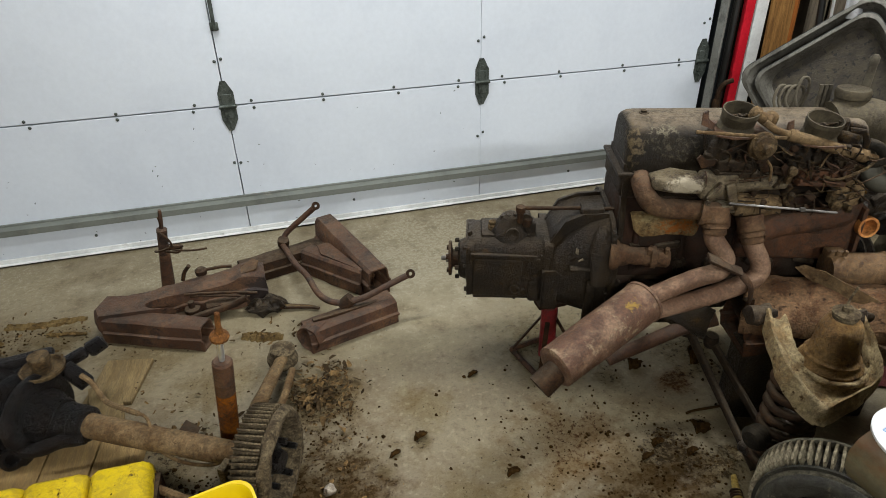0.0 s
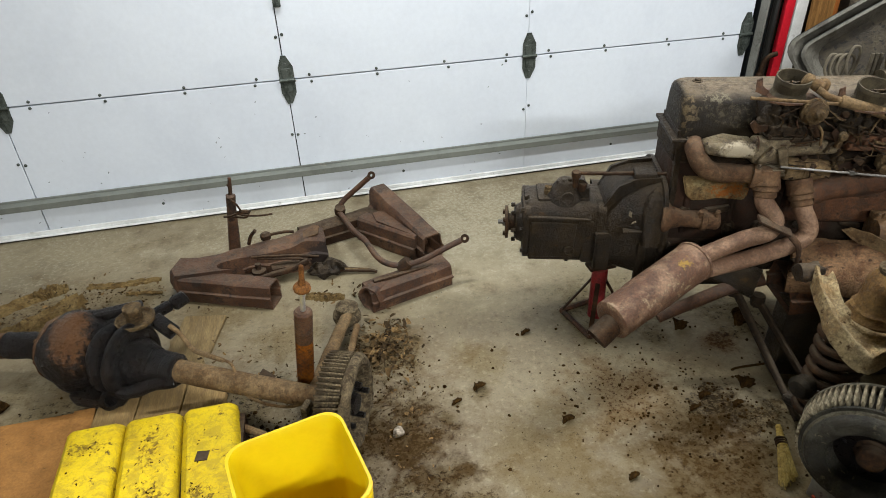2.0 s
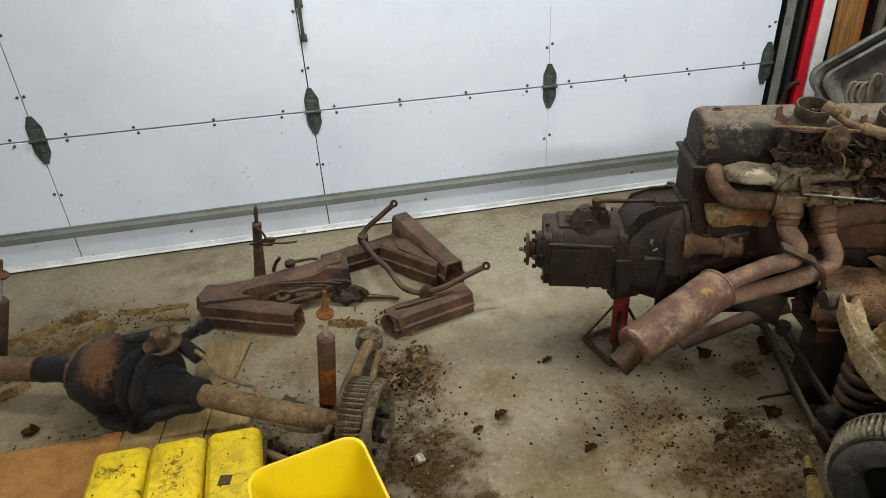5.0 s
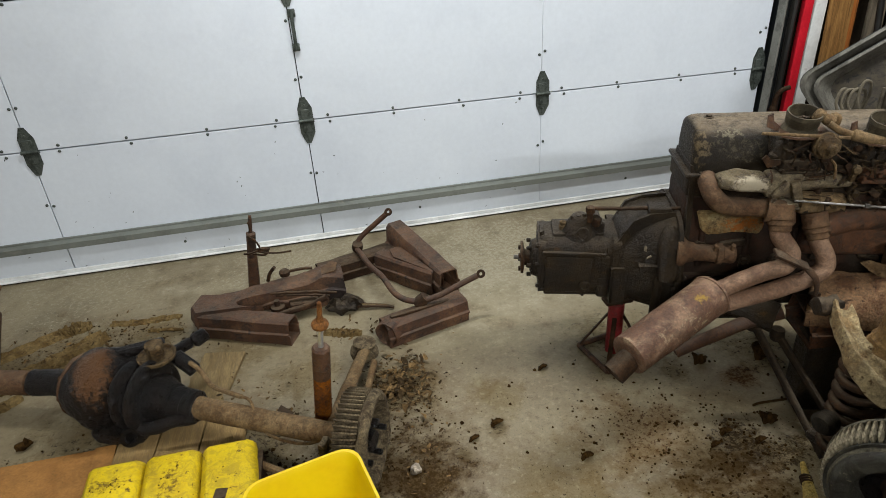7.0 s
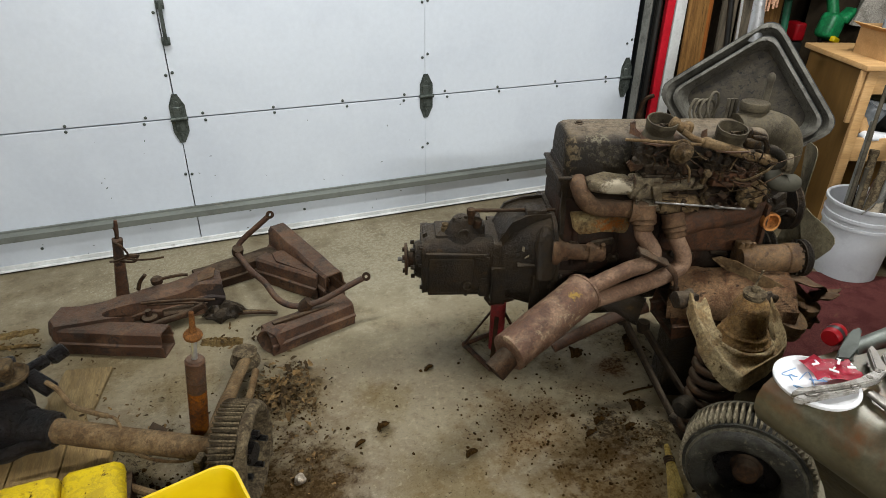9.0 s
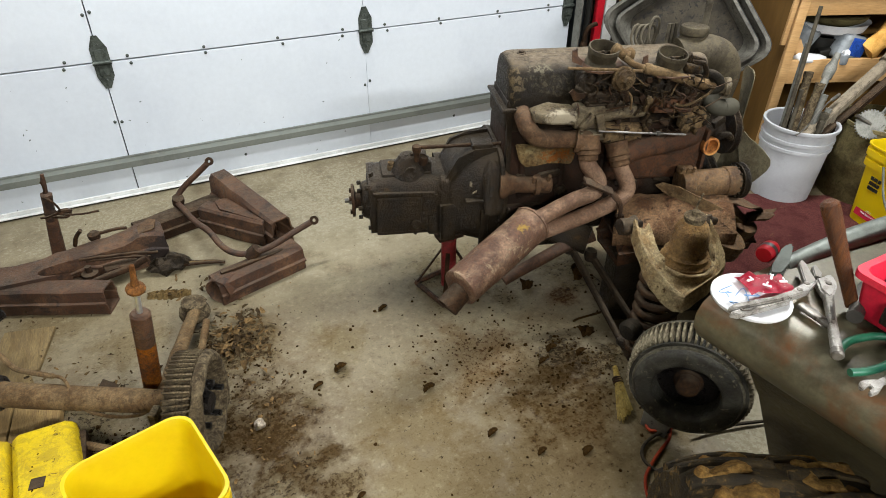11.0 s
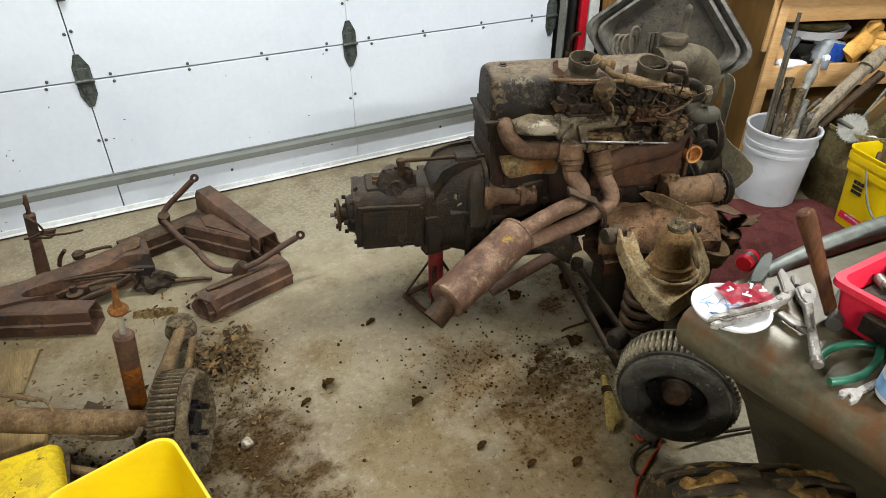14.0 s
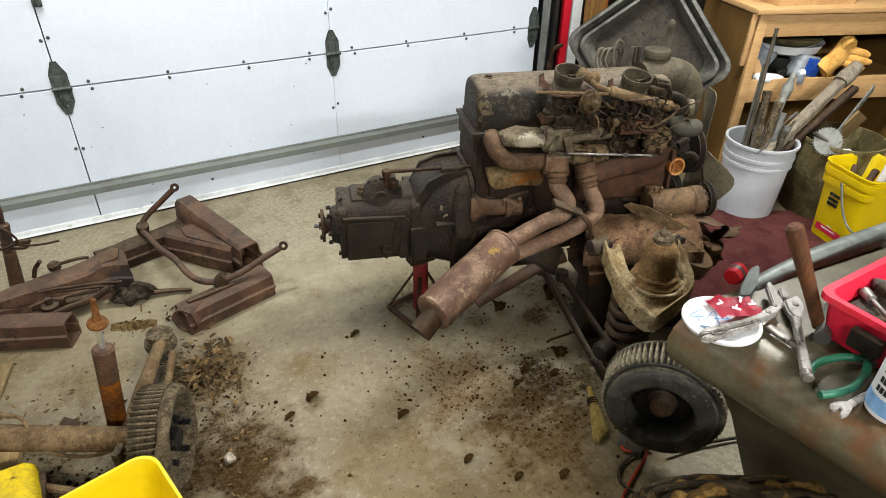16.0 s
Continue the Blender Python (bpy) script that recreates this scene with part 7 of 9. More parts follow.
broom = thing("hand_brush", "small yellow-brown bristle brush lying on the floor", "brush", pose(1.71, 1.12, 0))
bm = B()
for k in range(90):
    a, b = random.uniform(-1, 1), random.uniform(0, 1)
    rod(bm, (1.712 + a * 0.010, 1.155 - a * 0.004, 0.012 + b * 0.018), (1.648 + a * 0.028, 1.040 + random.uniform(-0.008, 0.012) + a * 0.008, 0.004 + b * 0.030), 0.0013, seg=4)
tagged(wpart("bristles", bm, straw, broom, "pale straw bristles"), kind="stuff")
wpart("handle", tube(B(), [(1.706, 1.145, 0.022), (1.722, 1.175, 0.024), (1.745, 1.215, 0.022)], 0.015, 10, 5, 0.008, 0.7), straw, broom)
for f in (0.0, 0.2, 0.4):
    wpart("binding", lathe(B(), (1.708 + 0.02 * f, 1.150 + 0.04 * f, 0.022), (0.5, 0.85, 0.03), [(0.0165, -0.0015), (0.0172, 0), (0.0165, 0.0015)], 14), rust_dark, broom)

for pts, mat, label in (
        ([(1.76, 0.935, 0.02), (1.72, 0.95, 0.014), (1.68, 0.965, 0.012), (1.685, 0.99, 0.012), (1.72, 0.985, 0.016), (1.735, 0.95, 0.02), (1.71, 0.92, 0.012), (1.66, 0.90, 0.01), (1.605, 0.875, 0.01), (1.55, 0.84, 0.01), (1.50, 0.76, 0.01)], cable_red, "red rubber jumper cable on the floor"),
        ([(1.72, 0.935, 0.02), (1.68, 0.945, 0.014), (1.62, 0.93, 0.012), (1.59, 0.885, 0.012), (1.62, 0.82, 0.012), (1.70, 0.76, 0.014), (1.80, 0.74, 0.014)], rubber, "black rubber cable on the floor"),
        ([(1.78, 0.90, 0.03), (1.88, 0.88, 0.02), (2.02, 0.84, 0.014), (2.15, 0.80, 0.014)], rubber, "black rubber cable on the floor")):
    solo("cable", tube(B(), pts, 0.0048, 8), mat, label, "cable")

# ---- tyre with mud, lying at the foot of the panel ----
TYRE_R, TYRE_W = 0.272, 0.36
tyre = thing("tyre", "black lugged tyre caked with tan mud standing upright", "tyre", pose(1.405, 0.402, TYRE_R + 0.002) @ Matrix.Rotation(radians(-29), 4, "Z"))
prof = [(0.14, -0.40), (0.19, -0.5), (0.232, -0.49), (0.252, -0.40), (0.262, -0.25), (0.266, 0.0), (0.262, 0.25), (0.252, 0.40), (0.232, 0.49), (0.19, 0.5), (0.14, 0.40)]
part("carcass", lathe(B(), (0, 0, 0), (1, 0, 0), [(r, h * TYRE_W) for r, h in prof], 72, False), tyre_dust, tyre)


def tread_lug(q):
    """A bent rubber bar from the middle of the tread to its shoulder."""
    rings = []
    for k in range(7):
        f = k / 6
        x = q * (0.004 + 0.168 * f)
        r = 0.272 - 0.026 * max(0, f - 0.35) ** 1.6 * 1.9
        a0 = 0.13 * f + 0.03 * f * f
        ring = []
        for da, dr in ((-0.055, -0.012), (-0.050, 0.0), (-0.03, 0.003), (0.03, 0.003), (0.050, 0.0), (0.055, -0.012)):
            a = a0 + da * (0.85 + 0.25 * f)
            ring.append((x, (r + dr) * math.sin(a), (r + dr) * math.cos(a)))
        rings.append(ring)
    return finish("lug", rough_up(loft(B(), rings), 0.003, 40), tyre_dust)


lugs = {q: tread_lug(q) for q in (-1, 1)}
cakes = []
for k in range(5):
    cake_bm = bmesh.new()
    bmesh.ops.create_icosphere(cake_bm, subdivisions=4, radius=1, matrix=Matrix.Diagonal((0.062, 0.021, 0.011, 1)))
    rough_up(cake_bm, 0.016, 20 + 3 * k)
    cakes.append(finish("mud_cake", rough_up(cake_bm, 0.004, 90), mud))
for k in range(22):
    a = 2 * math.pi * k / 22
    for q in (-1, 1):
        ob = new("lug", lugs[q])
        ob.parent = tyre
        ob.matrix_basis = Matrix.Rotation(-a - (0.14 if q > 0 else 0), 4, "X")
        ob = new("mud_cake", random.choice(cakes))
        ob.parent = tyre
        ob.matrix_basis = Matrix.Rotation(-a - (0.14 if q > 0 else 0) - 0.143 - 0.075, 4, "X") @ Matrix.Translation((q * 0.088 + random.uniform(-0.02, 0.02), 0, 0.258)) @ Matrix.Rotation(radians(-q * 15), 4, "Z") @ Matrix.Rotation(radians(q * 6), 4, "Y") @ Matrix.Diagonal((random.uniform(0.8, 1.25), random.uniform(0.85, 1.3), random.uniform(0.8, 1.3), 1))

# ---- body panel used as a bench, with tools on it ----
hood = thing("body_panel", "dull green-grey car body panel with rust, propped up as a bench", "car panel", pose(1.9, 0.3, 0))
HZ = 0.80
def hood_left(v):
    return 1.405 + 0.16 * v
rings = []
for v in np.linspace(-0.02, 1.25, 26):
    xl, y = hood_left(v), 0.715 - v
    ring = []
    for u, dz in ((0.05, -0.135), (0.018, -0.105), (0.0, -0.075), (-0.003, -0.05), (0.006, -0.028), (0.025, -0.012), (0.06, -0.003), (0.12, 0.0), (0.3, 0.004), (0.6, 0.006), (1.2, 0.0)):
        ring.append((xl + u, y, HZ + dz + 0.004 * noise.noise((xl * 4 + u * 4, y * 4, 0))))
    rings.append(ring)
back = [[(x, y, z - 0.006) for x, y, z in r] for r in rings]
bm = loft(B(), rings, False)
loft(bm, back, False)
wpart("skin", bm, hood_skin, hood, angle=60)
bm = tube(B(), [(1.60, 0.728, 0.795), (1.72, 0.727, 0.803), (1.85, 0.722, 0.808), (2.2, 0.70, 0.808), (2.6, 0.67, 0.80)], 0.018, 16, 6, 0.032)
wpart("rolled_edge", bm, hood_edge, hood, "grey-green rolled edge")
bm = loft(B(), [[(1.465, 0.70, 0.72), (1.535, 0.38, 0.72), (1.68, -0.5, 0.72), (2.6, -0.5, 0.72), (2.6, 0.70, 0.72)], [(1.69, 0.72, 0.40), (1.76, 0.38, 0.4), (1.88, -0.5, 0.4), (2.6, -0.5, 0.4), (2.6, 0.72, 0.4)], [(1.92, 0.735, 0.0), (1.98, 0.38, 0.0), (2.05, -0.5, 0.0), (2.6, -0.5, 0.0), (2.6, 0.735, 0.0)]])
wpart("inner_panel", bm, panel_inner, hood, "dark olive inner body panel")
bm = tube(B(), [(1.455, 0.66, 0.70), (1.51, 0.36, 0.69), (1.62, -0.3, 0.69)], 0.012, 8)
wpart("lip", bm, hood_skin, hood)

TOP = HZ + 0.006
lid = thing("plastic_lid", "white plastic tub lid with blue scribbles", "lid", pose(1.449, 0.675, TOP + 0.002))
part("disc", lathe(B(), (0, 0, 0), (0, 0, 1), [(0.066, 0), (0.068, 0.003), (0.068, 0.007), (0.062, 0.009), (0.058, 0.006), (0.0, 0.0062)], 40), white_plastic, lid)
bm = B()
for k in range(9):
    a = random.uniform(0, 6.28)
    p = Vector((-0.025 + 0.02 * math.cos(a), 0.02 * math.sin(a), 0.0072))
    tube(bm, [p, p + Vector((random.uniform(-0.02, 0.02), random.uniform(-0.02, 0.02), 0)), p + Vector((random.uniform(-0.03, 0.03), random.uniform(-0.02, 0.02), 0))], 0.0008, 4, 4)
part("scribble", bm, blue_print, lid, "thin blue scribbled lines")
wrap = thing("wrapper", "crumpled red and white foil wrapper on the lid", "wrapper", pose(1.487, 0.680, TOP + 0.008, 0, 0, -18) @ Matrix.Diagonal((1.18, 1.18, 1.1, 1)))
bm = B()
g = [[bm.verts.new((0.012 * i - 0.036, 0.012 * j - 0.022 + 0.004 * math.sin(i), 0.010 + 0.012 * noise.noise((i * 0.7, j * 0.8, 3)))) for j in range(5)] for i in range(7)]
for i in range(6):
    for j in range(4):
        bm.faces.new((g[i][j], g[i + 1][j], g[i + 1][j + 1], g[i][j + 1]))
bmesh.ops.solidify(bm, geom=list(bm.faces), thickness=0.001)
part("foil", bm, red_print, wrap)
bm = B()
for x, y, a in ((-0.024, 0.006, 20), (-0.006, -0.010, -30), (0.012, 0.008, 50), (0.024, -0.004, 0)):
    box(bm, (x, y, 0.0165), (0.013, 0.0035, 0.002), (8, 5, a), 0.0005)
    box(bm, (x + 0.004, y + 0.006, 0.0165), (0.006, 0.0025, 0.002), (0, 9, a + 70), 0.0005)
part("white_print", bm, white_plastic, wrap, "white printed strokes")


def flat_bar(poly, z0, thick, round_by=0.002):
    bm = plate(B(), poly, thick, pose(0, 0, z0))
    bmesh.ops.recalc_face_normals(bm, faces=list(bm.faces))
    bmesh.ops.bevel(bm, geom=list(bm.edges), offset=round_by, segments=2, affect="EDGES")
    return bm


def rivet(x, y, z, t):
    part("rivet", lathe(B(), (x, y, z), (0, 0, 1), [(0.0055, 0), (0.005, 0.002), (0.003, 0.003)], 14), chrome, t)


t = thing("locking_pliers", "worn steel locking pliers with long bent handles", "pliers", pose(1.517, 0.636, TOP + 0.010, 0, 0, 171.8), "hand tools")
part("handle", flat_bar([(0.148, -0.002), (0.130, -0.008), (0.054, -0.004), (0.012, -0.008), (-0.016, -0.016), (-0.036, -0.020), (-0.052, -0.014), (-0.016, 0.003), (0.042, 0.008), (0.070, 0.007), (0.132, 0.005)], 0.0, 0.014), bright_steel, t)
part("jaw", flat_bar([(-0.030, -0.018), (-0.064, -0.070), (-0.080, -0.078), (-0.076, -0.062), (-0.068, -0.048), (-0.054, -0.016), (-0.040, -0.010)], 0.002, 0.012), chrome, t)
part("handle", flat_bar([(0.153, 0.009), (0.141, 0.005), (0.070, 0.009), (0.030, 0.009), (0.030, 0.014), (0.074, 0.016), (0.106, 0.017), (0.142, 0.018)], 0.0, 0.012), bright_steel, t)
part("wire_spring", tube(B(), [(0.100, 0.010, 0.013), (0.118, 0.016, 0.014), (0.132, 0.010, 0.014), (0.112, 0.006, 0.014)], 0.0016, 6), chrome, t)
rivet(-0.004, -0.004, 0.013, t)
rivet(-0.030, -0.015, 0.013, t)
t = thing("locking_pliers", "worn steel locking pliers with a straight round-ended handle", "pliers", pose(1.587, 0.631, TOP, 0, 0, -138), "hand tools")
part("jaw", flat_bar([(-0.056, -0.021), (-0.068, -0.014), (-0.038, -0.004), (-0.024, -0.010), (-0.022, -0.019)], 0.003, 0.014), chrome, t)
part("head", flat_bar([(-0.044, 0.008), (-0.030, 0.016), (-0.010, 0.018), (0.027, 0.008), (0.040, 0.000), (0.016, -0.014), (-0.018, -0.018), (-0.026, -0.006)], 0.001, 0.017, 0.004), bright_steel, t)
bm = loft(B(), [rrect(x, a, b, 0.001, h, 0.004, 4) for x, a, b, h in ((0.028, -0.007, 0.008, 0.017), (0.06, -0.006, 0.007, 0.017), (0.10, -0.006, 0.007, 0.016), (0.15, -0.007, 0.008, 0.017), (0.172, -0.007, 0.008, 0.017))])
part("handle", bm, bright_steel, t)
part("adjusting_screw", lathe(B(), (0.170, 0.0, 0.010), (1, 0, 0), [(0.006, 0), (0.010, 0.002), (0.010, 0.014), (0.007, 0.017), (0.0, 0.0172)], 20), chrome, t)
part("stamped_mark", box(B(), (0.075, 0.0005, 0.0168), (0.050, 0.004, 0.0012)), steel, t)
rivet(-0.006, 0.002, 0.018, t)
bm = loft(B(), [rrect(x, a, b, 0.0, 0.008, 0.003, 3) for x, a, b in ((0.0, -0.008, 0.008), (0.03, -0.010, 0.010), (0.062, -0.007, 0.006), (0.075, -0.002, 0.002))])
solo("tin_snip", bm, chrome, "flat steel lever of a tool lying under the pliers", "hand tool", pose(1.512, 0.624, TOP + 0.001, 0, 0, -92), "hand tools")
bm = plate(B(), [(1.512, 0.697), (1.545, 0.716), (1.595, 0.742), (1.628, 0.752), (1.638, 0.744), (1.612, 0.728), (1.575, 0.704), (1.535, 0.684)], 0.012, pose(0, 0, TOP + 0.012))
bmesh.ops.bevel(bm, geom=list(bm.edges), offset=0.004, segments=2, affect="EDGES")
solo("tin_snip", bm, snip_steel, "grey-green steel snip blade lying on the panel", "hand tool", group="hand tools")
cap = thing("spray_cap", "red round cap with a dark band on the panel", "cap", pose(1.575, 0.752, TOP))
part("body", lathe(B(), (-0.015, -0.004, 0.017), (1, 0.3, 0.05), [(0.0, -0.001), (0.015, 0), (0.0175, 0.004), (0.0175, 0.03), (0.015, 0.036), (0.0, 0.037)], 24), dull_red, cap)
part("band", lathe(B(), (-0.015, -0.004, 0.017), (1, 0.3, 0.05), [(0.0179, 0.012), (0.0179, 0.022)], 24, False), dark_paint, cap, "dark band")
hammer = thing("hammer", "hammer standing on its head, wooden handle up", "hammer", pose(1.575, 0.578, TOP))
d = Vector((-0.055, 0.078, 0.185))
wpart("handle", lathe(B(), (1.586, 0.580, TOP + 0.01), d, [(0.011, 0), (0.0115, 0.05), (0.0135, 0.13), (0.0150, 0.18), (0.0145, 0.20), (0.009, 0.205)], 18), hammer_wood, hammer, "worn brown wooden handle")
wpart("head", rod(B(), (1.555, 0.555, TOP + 0.014), (1.65, 0.60, TOP + 0.014), 0.013, seg=16), steel, hammer)
cutters = thing("cutting_pliers", "cutting pliers with green dipped handles", "pliers", pose(1.53, 0.49, TOP), "hand tools")
wpart("grip", tube(B(), [(1.578, 0.492, TOP + 0.008), (1.55, 0.512, TOP + 0.008), (1.51, 0.522, TOP + 0.008), (1.48, 0.520, TOP + 0.008), (1.462, 0.512, TOP + 0.008)], 0.0065, 10), green_grip, cutters, "green dipped grip")
wpart("grip", tube(B(), [(1.574, 0.484, TOP + 0.008), (1.54, 0.468, TOP + 0.008), (1.50, 0.462, TOP + 0.008), (1.465, 0.466, TOP + 0.008), (1.436, 0.476, TOP + 0.008)], 0.0065, 10), green_grip, cutters, "green dipped grip")
bm = plate(B(), [(-0.005, -0.014), (0.02, -0.016), (0.036, 0.0), (0.02, 0.016), (-0.005, 0.013)], 0.010, pose(1.577, 0.487, TOP + 0.003, 0, 0, 10))
lathe(bm, (1.588, 0.489, TOP + 0.012), (0, 0, 1), [(0.008, 0), (0.007, 0.003)], 12)
wpart("jaws", bm, chrome, cutters)


t = thing("spanner", "bright open-ended steel spanner on the panel", "spanner", pose(1.454, 0.444, TOP + 0.001, 0, 0, -1), "hand tools")
part("head", flat_bar([(-0.022, 0.013), (-0.010, 0.012), (0.004, 0.006), (0.008, 0.0), (0.002, -0.008), (-0.014, -0.013), (-0.030, -0.012), (-0.027, -0.006), (-0.016, -0.004), (-0.014, 0.002), (-0.030, 0.001), (-0.032, 0.006)], 0.0, 0.008, 0.0012), bright_steel, t)
part("shank", flat_bar([(0.002, 0.005), (0.10, 0.005), (0.10, -0.006), (0.002, -0.006)], 0.001, 0.006, 0.0015), bright_steel, t)
part("stamped_mark", box(B(), (0.032, -0.0005, 0.0071), (0.026, 0.005, 0.0008)), steel, t)
can = thing("food_can", "white and blue labelled can with a white lid", "can", pose(1.512, 0.408, TOP))
part("body", lathe(B(), (0, 0, 0), (0, 0, 1), [(0.036, 0), (0.037, 0.002), (0.037, 0.105), (0.035, 0.107)], 32), white_plastic, can)
part("label_band", lathe(B(), (0, 0, 0), (0, 0, 1), [(0.0374, 0.008), (0.0374, 0.035)], 32, False), blue_print, can, "pale blue printed band")
bm = B()
for z, w in ((0.082, 0.5), (0.064, 0.9), (0.048, 0.9)):
    for k in range(int(w * 8)):
        a = radians(150 + k * 11)
        box(bm, (0.0376 * math.cos(a), 0.0376 * math.sin(a), z), (0.001, 0.0048, 0.010), (0, 0, math.degrees(a)))
part("print_bars", bm, black_print, can, "dark unreadable lettering")
part("cap", lathe(B(), (0, 0, 0.105), (0, 0, 1), [(0.036, 0), (0.036, 0.012), (0.033, 0.015), (0.0, 0.015)], 32), white_plastic, can)

tray = thing("tool_tray", "red plastic tool box tray with loose tools", "tool box", pose(1.778, 0.450, TOP, 0, 0, 2))
def rect_ring(hx, hy, z, r=0.02):
    out = []
    for sx, sy, a0 in ((1, 1, 0), (-1, 1, 90), (-1, -1, 180), (1, -1, 270)):
        for k in range(5):
            a = radians(a0 + 22.5 * k)
            out.append((sx * (hx - r) + r * math.cos(a), sy * (hy - r) + r * math.sin(a), z))
    return out
bm = ring_loop(B(), [rect_ring(hx, hy, z) for hx, hy, z in ((0.19, 0.125, 0.0), (0.195, 0.13, 0.004), (0.205, 0.14, 0.075), (0.215, 0.15, 0.078), (0.215, 0.15, 0.09), (0.203, 0.138, 0.09), (0.195, 0.13, 0.075), (0.187, 0.122, 0.012), (0.17, 0.11, 0.010))])
loft(bm, [rect_ring(0.188, 0.123, 0.006), rect_ring(0.188, 0.123, 0.012)])
part("tray_shell", bm, red_plastic, tray)
part("latch", box(B(), (-0.208, 0.055, 0.042), (0.018, 0.052, 0.036), (0, -6, 0), 0.004), oily_brown, tray, "dark brass latch")
for p, q, mat in (((-0.12, 0.05, 0.02), (-0.02, 0.08, 0.03), rust_dark), ((-0.10, 0.02, 0.02), (0.02, -0.02, 0.02), chrome), ((-0.02, 0.09, 0.02), (0.10, 0.02, 0.025), rust_dark)):
    bm = rod(B(), p, q, 0.008, seg=10)
    lathe(bm, p, Vector(q) - Vector(p), [(0.014, -0.01), (0.014, 0.02)], 10)
    part("loose_tool", bm, mat, tray)

part("tray_divider", box(B(), (-0.06, 0.0, 0.04), (0.006, 0.24, 0.056), bevel=0.002), red_plastic, tray)
part("tray_divider", box(B(), (0.06, 0.03, 0.04), (0.24, 0.006, 0.05), bevel=0.002), red_plastic, tray)
part("insert_tray", box(B(), (0, 0, 0.052), (0.37, 0.245, 0.012), bevel=0.003), tray_inside, tray, "dark grey inner tray")
for k in range(16):
    x, y, a = random.uniform(-0.17, 0.14), random.uniform(-0.10, 0.10), random.uniform(0, 180)
    c, d = Vector((x, y, 0.068 + 0.0012 * k)), Vector((math.cos(radians(a)), math.sin(radians(a)), random.uniform(-0.08, 0.08)))
    part("loose_tool", lathe(B(), c - d * 0.03, d, [(0.004, -0.02), (0.004, 0.035), (0.009, 0.037), (0.010, 0.06), (0.006, 0.063)], 10), (chrome, rust_dark, steel)[k % 3], tray)

# ---- rug, buckets and cabinet in the corner ----
bm = B()
n1, n2 = 24, 14
g = [[bm.verts.new((-0.62 + 1.24 * i / n1, -0.36 + 0.72 * j / n2, 0.010 + 0.004 * noise.noise((i * 0.4, j * 0.5, 1)))) for j in range(n2 + 1)] for i in range(n1 + 1)]
for i in range(n1):
    for j in range(n2):
        bm.faces.new((g[i][j], g[i + 1][j], g[i + 1][j + 1], g[i][j + 1]))
bmesh.ops.solidify(bm, geom=list(bm.faces), thickness=0.008)
solo("rug", bm, maroon_rug, "worn maroon rug littered with crumbs", "rug", pose(2.84, 1.60, 0, 0, 0, -28))


def round_bucket(m, r0, r1, h, mat, label, bands=True):
    t = thing("bucket", label, "bucket", m)
    rows = [(r0 * 0.96, 0.0), (r0, 0.006)]
    f = lambda z: r0 + (r1 - r0) * z / h
    if bands:
        for z in (0.70, 0.80):
            rows += [(f(h * z), h * z), (f(h * z) + 0.008, h * z + 0.002), (f(h * z) + 0.008, h * z + 0.016), (f(h * z) + 0.001, h * z + 0.018)]
    rows += [(r1, h * 0.955), (r1 - 0.004, h * 0.955), (r0 - 0.004, 0.012), (0.0, 0.011)]
    part("bucket_body", lathe(B(), (0, 0, 0), (0, 0, 1), rows, 48), mat, t)
    part("rim", lathe(B(), (0, 0, 0), (0, 0, 1), [(r1 - 0.004, h * 0.952), (r1 + 0.001, h * 0.955), (r1 + 0.009, h * 0.962), (r1 + 0.010, h * 0.98), (r1 + 0.009, h), (r1, h + 0.001), (r1 - 0.004, h * 0.99), (r1 - 0.004, h * 0.952)], 48, False), mat, t)
    return t


round_bucket(pose(3.27, 1.845, 0), 0.135, 0.155, 0.37, pail_grey, "light grey plastic pail full of metal rods")
bm = lathe(B(), (3.62, 1.67, 0), (0, 0, 1), [(0.18, 0), (0.185, 0.01), (0.185, 0.2), (0.188, 0.21), (0.185, 0.22), (0.185, 0.36), (0.19, 0.365), (0.19, 0.38), (0.18, 0.38), (0.178, 0.05), (0, 0.05)], 44)
solo("drum_can", bm, can_drab, "olive drab metal can with scrap in it", "metal can")

